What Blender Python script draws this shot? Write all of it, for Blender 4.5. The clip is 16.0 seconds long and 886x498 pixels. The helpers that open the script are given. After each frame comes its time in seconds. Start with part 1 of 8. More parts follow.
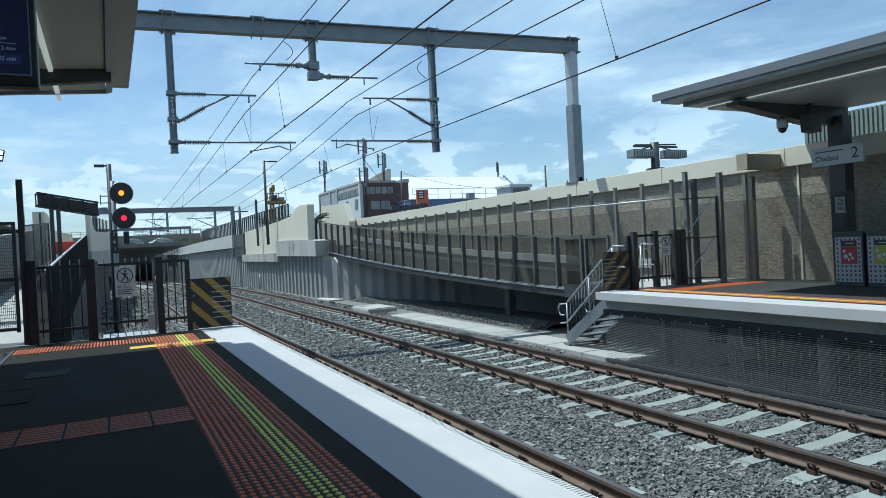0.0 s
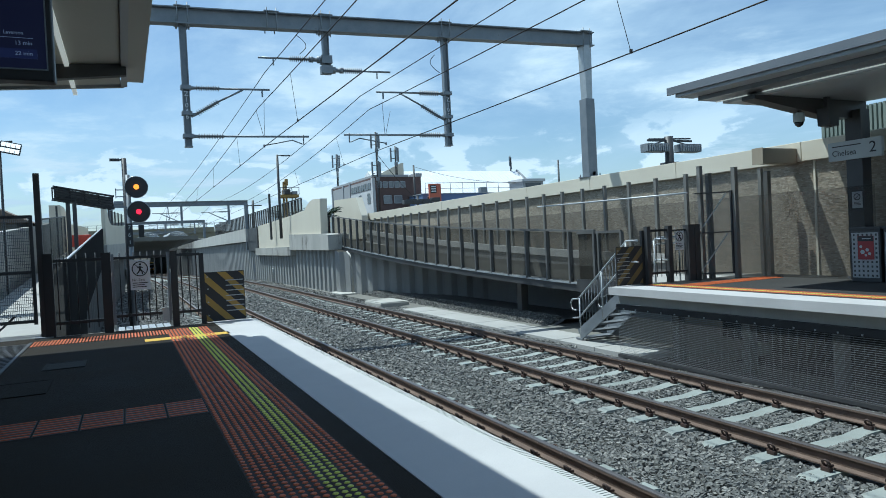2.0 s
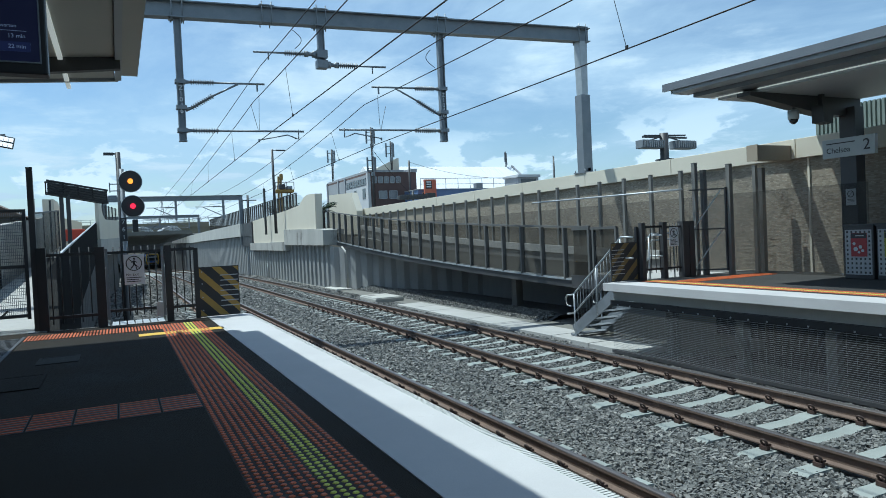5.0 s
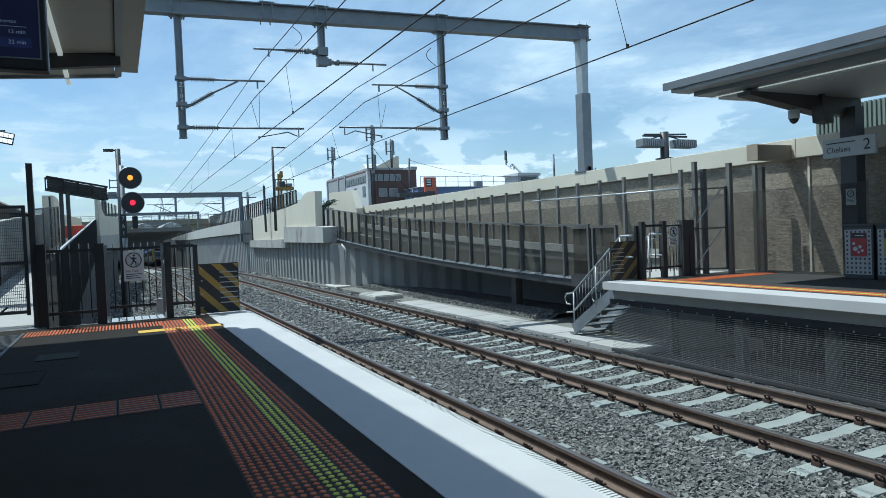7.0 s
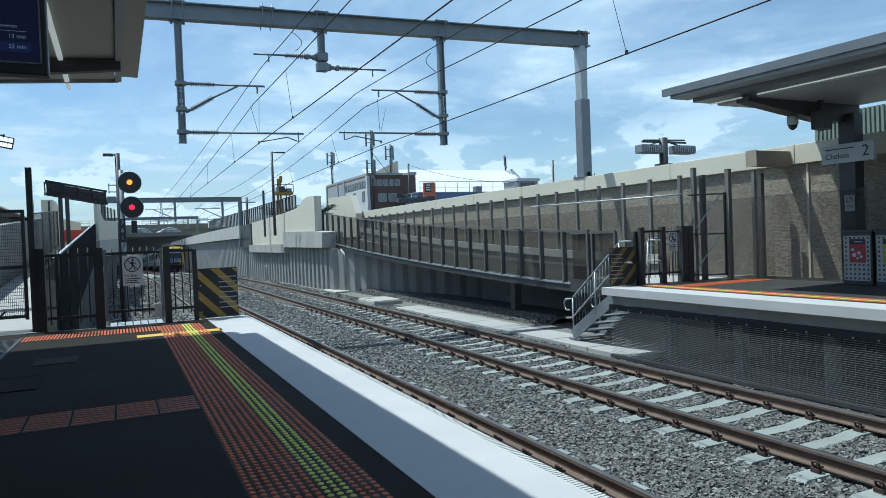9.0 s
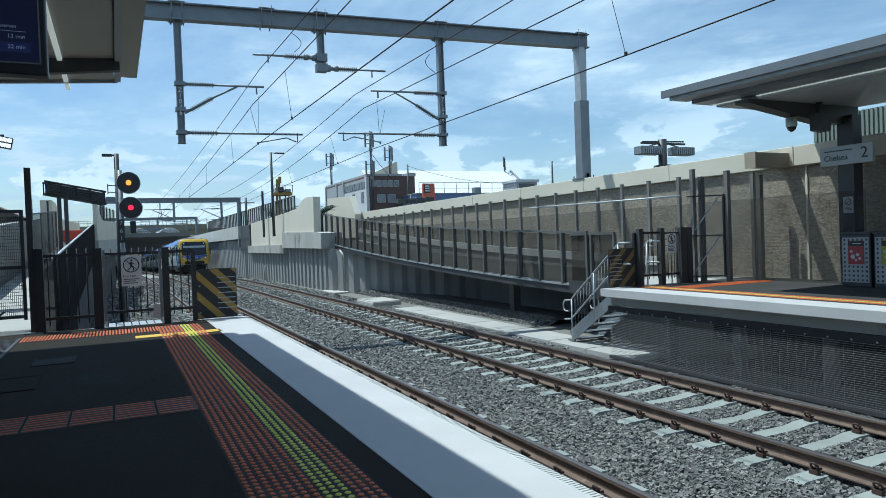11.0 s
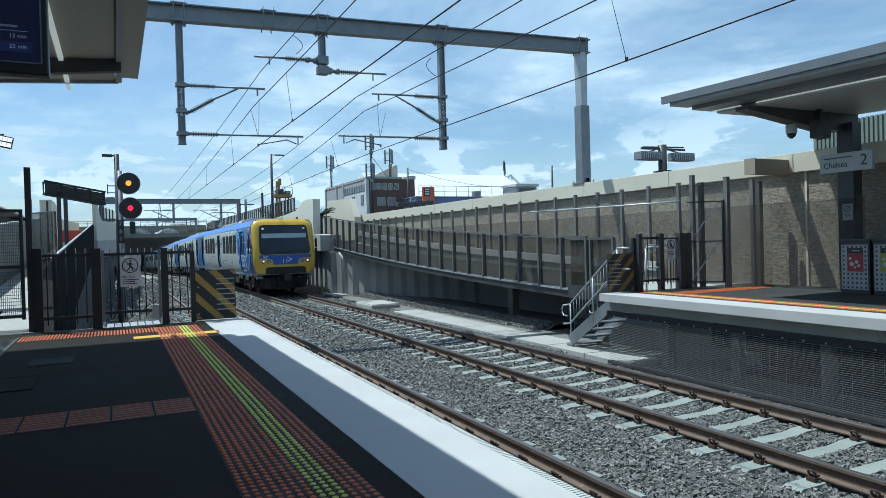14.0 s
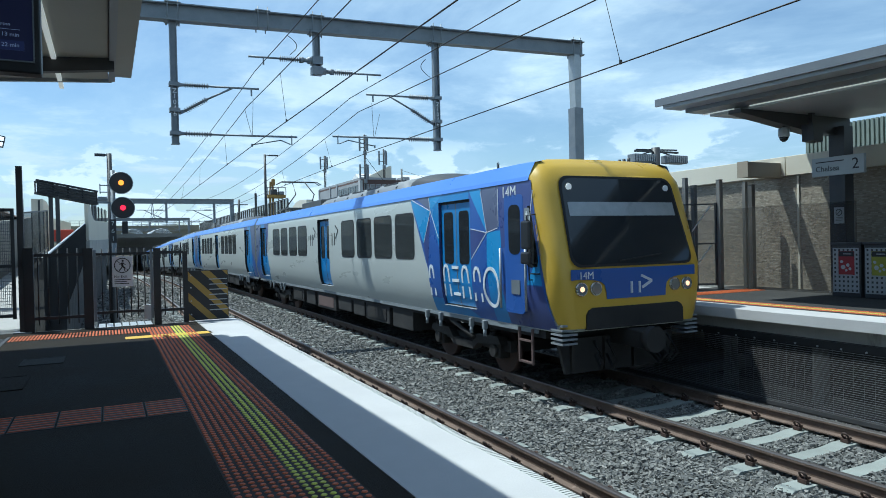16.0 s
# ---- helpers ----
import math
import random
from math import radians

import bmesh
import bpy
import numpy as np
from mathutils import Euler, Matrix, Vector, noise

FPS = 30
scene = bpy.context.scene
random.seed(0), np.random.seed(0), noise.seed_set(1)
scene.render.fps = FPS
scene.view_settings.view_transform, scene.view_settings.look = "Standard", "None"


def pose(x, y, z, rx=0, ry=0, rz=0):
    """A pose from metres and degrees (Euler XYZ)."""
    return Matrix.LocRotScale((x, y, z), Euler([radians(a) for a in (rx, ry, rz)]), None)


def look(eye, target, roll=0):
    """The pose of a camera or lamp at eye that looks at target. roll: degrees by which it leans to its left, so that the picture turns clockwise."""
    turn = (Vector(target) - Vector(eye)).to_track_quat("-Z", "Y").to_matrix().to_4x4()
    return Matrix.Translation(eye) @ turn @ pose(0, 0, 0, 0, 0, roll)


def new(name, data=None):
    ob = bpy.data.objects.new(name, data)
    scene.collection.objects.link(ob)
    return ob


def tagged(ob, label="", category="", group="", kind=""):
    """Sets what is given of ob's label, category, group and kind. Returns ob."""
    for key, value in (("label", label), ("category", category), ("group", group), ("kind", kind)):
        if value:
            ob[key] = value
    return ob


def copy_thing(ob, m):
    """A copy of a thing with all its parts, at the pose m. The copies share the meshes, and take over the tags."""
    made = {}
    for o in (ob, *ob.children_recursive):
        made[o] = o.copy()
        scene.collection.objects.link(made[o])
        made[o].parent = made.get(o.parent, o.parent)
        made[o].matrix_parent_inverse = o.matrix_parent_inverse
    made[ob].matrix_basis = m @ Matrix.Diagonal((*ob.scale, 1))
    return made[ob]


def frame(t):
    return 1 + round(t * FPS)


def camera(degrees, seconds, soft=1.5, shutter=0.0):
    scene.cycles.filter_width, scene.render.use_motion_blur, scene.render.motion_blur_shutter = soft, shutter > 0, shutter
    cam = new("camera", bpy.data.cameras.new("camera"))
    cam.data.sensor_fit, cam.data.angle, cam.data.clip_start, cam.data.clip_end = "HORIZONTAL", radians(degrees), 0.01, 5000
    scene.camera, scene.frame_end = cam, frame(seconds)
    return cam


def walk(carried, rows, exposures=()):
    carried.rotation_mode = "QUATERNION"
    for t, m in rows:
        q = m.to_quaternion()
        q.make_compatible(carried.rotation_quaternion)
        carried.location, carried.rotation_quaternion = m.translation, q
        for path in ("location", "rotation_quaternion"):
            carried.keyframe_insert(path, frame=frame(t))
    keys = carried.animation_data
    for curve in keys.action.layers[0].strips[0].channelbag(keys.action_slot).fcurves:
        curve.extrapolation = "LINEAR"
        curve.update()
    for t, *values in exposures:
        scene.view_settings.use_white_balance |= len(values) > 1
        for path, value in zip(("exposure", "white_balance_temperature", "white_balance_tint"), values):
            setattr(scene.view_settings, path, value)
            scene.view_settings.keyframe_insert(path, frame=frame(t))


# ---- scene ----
EXPO, KELVIN, TINT, SKY_STRENGTH, SUN_STRENGTH = 0.31, 5550, -2.2, 0.095, 3.9
# ================= camera =================
cam = camera(66.14, 16.0, soft=0.9)
EYE = (0.0, 0.0, 1.2)

# seconds, heading to the right of the track, tilt up, lean (degrees): a hand-held phone on one spot
SWAY = [
    (0, 26.133, -0.483, 2.962),
    (0.5, 26.079, -0.682, 2.878),
    (1, 25.561, -0.769, 2.882),
    (1.5, 25.420, -0.793, 2.800),
    (2, 25.068, -0.911, 2.810),
    (2.5, 24.969, -1.180, 2.814),
    (3, 25.024, -1.127, 2.709),
    (3.5, 25.209, -1.166, 2.552),
    (4, 25.429, -1.202, 2.625),
    (6.5, 25.482, -1.492, 2.551),
    (7, 25.483, -1.472, 2.351),
    (7.5, 25.524, -1.197, 2.432),
    (8, 25.618, -1.118, 2.284),
    (8.5, 25.626, -1.031, 2.265),
    (9, 25.570, -1.034, 2.218),
    (11.5, 25.694, -0.924, 2.058),
    (12, 25.676, -0.851, 1.942),
    (12.5, 25.601, -0.710, 1.800),
    (13, 25.518, -0.792, 1.863),
    (13.5, 25.590, -0.825, 1.734),
    (14, 25.726, -0.667, 1.582),
    (14.5, 25.883, -0.451, 1.538),
    (15, 26.137, -0.372, 1.409),
    (15.5, 26.162, -0.556, 1.365),
    (16, 26.264, -0.572, 1.311),
]


def aim(right, up, lean):
    a, b = radians(right), radians(up)
    target = (EYE[0] + math.sin(a) * math.cos(b), EYE[1] + math.cos(a) * math.cos(b), EYE[2] + math.sin(b))
    return look(EYE, target, -lean)


walk(cam, [(t, aim(r, u, l)) for t, r, u, l in SWAY], [(0, EXPO, KELVIN, TINT), (15.4, EXPO, KELVIN, TINT), (16, EXPO + 0.1, KELVIN, TINT)])

# ================= daylight =================
SUN = Vector((-0.342, 0.36, 1.0)).normalized()
world = bpy.data.worlds.new("sky")
scene.world = world
world.use_nodes = True
wn, wl = world.node_tree.nodes, world.node_tree.links
wn.clear()
sky = wn.new("ShaderNodeTexSky")
sky.sky_type, sky.sun_disc = "NISHITA", False
sky.sun_elevation = math.asin(SUN.z)
sky.sun_rotation = math.atan2(SUN.x, SUN.y)
sky.air_density, sky.dust_density, sky.ozone_density = 1.0, 0.6, 1.6
co = wn.new("ShaderNodeTexCoord")
sep = wn.new("ShaderNodeSeparateXYZ")
wl.new(co.outputs["Generated"], sep.inputs[0])


def wmath(op, a, b=None, clamp=False):
    n = wn.new("ShaderNodeMath")
    n.operation, n.use_clamp = op, clamp
    for i, v in enumerate((a, b)):
        if v is None:
            continue
        if isinstance(v, (int, float)):
            n.inputs[i].default_value = v
        else:
            wl.new(v, n.inputs[i])
    return n.outputs[0]


# cloud sheet at one height, seen in true perspective
zz = wmath("ADD", wmath("MAXIMUM", sep.outputs[2], 0.0), 0.09)
cx, cy = wmath("DIVIDE", sep.outputs[0], zz), wmath("DIVIDE", sep.outputs[1], zz)
comb = wn.new("ShaderNodeCombineXYZ")
wl.new(cx, comb.inputs[0])
wl.new(cy, comb.inputs[1])


def cloud_noise(scale, detail, rough, loc, stretch, distort=0.0):
    m = wn.new("ShaderNodeMapping")
    m.inputs["Location"].default_value, m.inputs["Scale"].default_value = loc, stretch
    m.inputs["Rotation"].default_value = (0, 0, 0.5)
    wl.new(comb.outputs[0], m.inputs[0])
    n = wn.new("ShaderNodeTexNoise")
    n.inputs["Scale"].default_value, n.inputs["Detail"].default_value = scale, detail
    n.inputs["Roughness"].default_value, n.inputs["Distortion"].default_value = rough, distort
    wl.new(m.outputs[0], n.inputs["Vector"])
    return n.outputs["Fac"]


def wramp(fac, lo, hi):
    r = wn.new("ShaderNodeMapRange")
    r.interpolation_type = "SMOOTHSTEP"
    r.inputs["From Min"].default_value, r.inputs["From Max"].default_value = lo, hi
    wl.new(fac, r.inputs["Value"])
    return r.outputs[0]


veil = wramp(cloud_noise(0.55, 8, 0.62, (3.1, 1.7, 0), (1.0, 0.55, 1), 0.4), 0.345, 0.68)
puff = wramp(cloud_noise(1.5, 9, 0.6, (8.2, 4.4, 0), (0.8, 0.8, 1), 0.2), 0.50, 0.66)
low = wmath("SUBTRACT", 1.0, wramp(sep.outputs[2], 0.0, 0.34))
puff_low = wmath("MULTIPLY", puff, wmath("ADD", wmath("MULTIPLY", low, 0.75), 0.12))
haze = wmath("MULTIPLY", wmath("POWER", low, 2.2), 0.06)
# heaped clouds low over the horizon
heap_map = wn.new("ShaderNodeMapping")
heap_map.inputs["Scale"].default_value, heap_map.inputs["Location"].default_value = (10.0, 10.0, 21.0), (2.3, 0.4, 1.1)
wl.new(co.outputs["Generated"], heap_map.inputs[0])
heap_noise = wn.new("ShaderNodeTexNoise")
heap_noise.inputs["Scale"].default_value, heap_noise.inputs["Detail"].default_value = 1.0, 8
heap_noise.inputs["Roughness"].default_value, heap_noise.inputs["Distortion"].default_value = 0.58, 0.25
wl.new(heap_map.outputs[0], heap_noise.inputs["Vector"])
band = wmath("SUBTRACT", 1.0, wramp(sep.outputs[2], 0.07, 0.2))
heap = wmath("MULTIPLY", wramp(heap_noise.outputs["Fac"], 0.5, 0.575), band)
puff = wmath("MAXIMUM", wmath("MULTIPLY", puff, 0.8), heap)
veil = wmath("MULTIPLY", veil, wmath("SUBTRACT", 0.8, wmath("MULTIPLY", band, 0.35)))
cover = wmath("ADD", veil, wmath("ADD", wmath("MAXIMUM", puff_low, heap), haze), clamp=True)
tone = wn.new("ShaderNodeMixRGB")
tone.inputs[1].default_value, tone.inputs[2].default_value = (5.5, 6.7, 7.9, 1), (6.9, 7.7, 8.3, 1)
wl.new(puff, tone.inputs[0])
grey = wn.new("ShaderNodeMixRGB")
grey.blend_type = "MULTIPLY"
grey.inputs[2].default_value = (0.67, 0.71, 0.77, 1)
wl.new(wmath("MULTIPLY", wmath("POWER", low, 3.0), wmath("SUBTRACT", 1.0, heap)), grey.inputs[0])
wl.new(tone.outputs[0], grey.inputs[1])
mix = wn.new("ShaderNodeMixRGB")
wl.new(cover, mix.inputs[0])
wl.new(sky.outputs[0], mix.inputs[1])
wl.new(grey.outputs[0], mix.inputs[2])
bg = wn.new("ShaderNodeBackground")
bg.inputs["Strength"].default_value = SKY_STRENGTH
wl.new(mix.outputs[0], bg.inputs[0])
wout = wn.new("ShaderNodeOutputWorld")
wl.new(bg.outputs[0], wout.inputs[0])

sun_data = bpy.data.lights.new("sun", "SUN")
sun_data.energy, sun_data.angle, sun_data.color = SUN_STRENGTH, radians(0.53), (1.0, 0.96, 0.89)
sun = new("sun", sun_data)
sun.matrix_world = look(SUN * 100, (0, 0, 0))


# ================= materials =================
def surf(name, c1, c2, scale=4.0, rough=0.7, metal=0.0, bump=0.15, fine=60.0, spot=None, spot_at=0.62, spot_scale=2.0, stretch=(1, 1, 1), per=0.0, rough_var=0.12, spec=0.5):
    """Two tones mixed by a broad and a fine noise, worn roughness and fine relief; spot: stains or specks; per: tone shift from piece to piece."""
    m = bpy.data.materials.new(name)
    m.use_nodes = True
    n, l = m.node_tree.nodes, m.node_tree.links
    b = n["Principled BSDF"]
    tc = n.new("ShaderNodeTexCoord")
    mp = n.new("ShaderNodeMapping")
    mp.inputs["Scale"].default_value = stretch
    l.new(tc.outputs["Object"], mp.inputs[0])

    def noise_at(s, detail, r=0.6):
        x = n.new("ShaderNodeTexNoise")
        x.inputs["Scale"].default_value, x.inputs["Detail"].default_value, x.inputs["Roughness"].default_value = s, detail, r
        l.new(mp.outputs[0], x.inputs["Vector"])
        return x.outputs["Fac"]

    def mixed(f, a, c):
        x = n.new("ShaderNodeMixRGB")
        l.new(f, x.inputs[0])
        for i, v in ((1, a), (2, c)):
            if isinstance(v, tuple):
                x.inputs[i].default_value = (*v, 1)
            else:
                l.new(v, x.inputs[i])
        return x.outputs[0]

    def span(f, lo, hi, a=0.0, c=1.0):
        x = n.new("ShaderNodeMapRange")
        for k, v in (("From Min", lo), ("From Max", hi), ("To Min", a), ("To Max", c)):
            x.inputs[k].default_value = v
        l.new(f, x.inputs["Value"])
        return x.outputs[0]

    broad, grain = noise_at(scale, 5), noise_at(fine, 3, 0.7)
    both = n.new("ShaderNodeMath")
    both.operation = "MULTIPLY_ADD"
    both.inputs[1].default_value = 0.45
    l.new(grain, both.inputs[0])
    l.new(span(broad, 0.3, 0.7, -0.1, 0.65), both.inputs[2])
    col = mixed(both.outputs[0], c1, c2)
    if spot:
        col = mixed(span(noise_at(spot_scale, 6, 0.7), spot_at, spot_at + 0.12), col, spot)
    if per:
        oi = n.new("ShaderNodeObjectInfo")
        hs = n.new("ShaderNodeHueSaturation")
        l.new(span(oi.outputs["Random"], 0, 1, 1 - per, 1 + per), hs.inputs["Value"])
        l.new(col, hs.inputs["Color"])
        col = hs.outputs[0]
    l.new(col, b.inputs["Base Color"])
    l.new(span(broad, 0.25, 0.75, max(rough - rough_var, 0.03), min(rough + rough_var, 1.0)), b.inputs["Roughness"])
    b.inputs["Metallic"].default_value, b.inputs["Specular IOR Level"].default_value = metal, spec
    if bump:
        bp = n.new("ShaderNodeBump")
        bp.inputs["Strength"].default_value, bp.inputs["Distance"].default_value = bump, 0.01
        l.new(grain, bp.inputs["Height"])
        l.new(bp.outputs[0], b.inputs["Normal"])
    return m


def glow(name, c, strength):
    m = bpy.data.materials.new(name)
    m.use_nodes = True
    b = m.node_tree.nodes["Principled BSDF"]
    b.inputs["Base Color"].default_value = (*c, 1)
    b.inputs["Emission Color"].default_value, b.inputs["Emission Strength"].default_value = (*c, 1), strength
    return m


def see_through(name, c, share, rough=0.9):
    """Woven mesh or perforated sheet: the given share of it is open holes."""
    m = bpy.data.materials.new(name)
    m.use_nodes = True
    n, l = m.node_tree.nodes, m.node_tree.links
    b = n["Principled BSDF"]
    b.inputs["Base Color"].default_value, b.inputs["Roughness"].default_value = (*c, 1), rough
    b.inputs["Specular IOR Level"].default_value = 0.05
    tr, mx = n.new("ShaderNodeBsdfTransparent"), n.new("ShaderNodeMixShader")
    tc = n.new("ShaderNodeTexCoord")
    no = n.new("ShaderNodeTexNoise")
    no.inputs["Scale"].default_value = 3.0
    l.new(tc.outputs["Object"], no.inputs["Vector"])
    r = n.new("ShaderNodeMapRange")
    r.inputs["To Min"].default_value, r.inputs["To Max"].default_value = share * 0.85, share * 1.15
    l.new(no.outputs["Fac"], r.inputs["Value"])
    l.new(r.outputs[0], mx.inputs[0])
    l.new(b.outputs[0], mx.inputs[1])
    l.new(tr.outputs[0], mx.inputs[2])
    l.new(mx.outputs[0], n["Material Output"].inputs[0])
    return m


def glass_dark(name, c, rough=0.06):
    m = surf(name, c, tuple(v * 1.3 for v in c), 2.0, rough, 0.0, 0.0, rough_var=0.03)
    m.node_tree.nodes["Principled BSDF"].inputs["Specular IOR Level"].default_value = 0.6
    return m


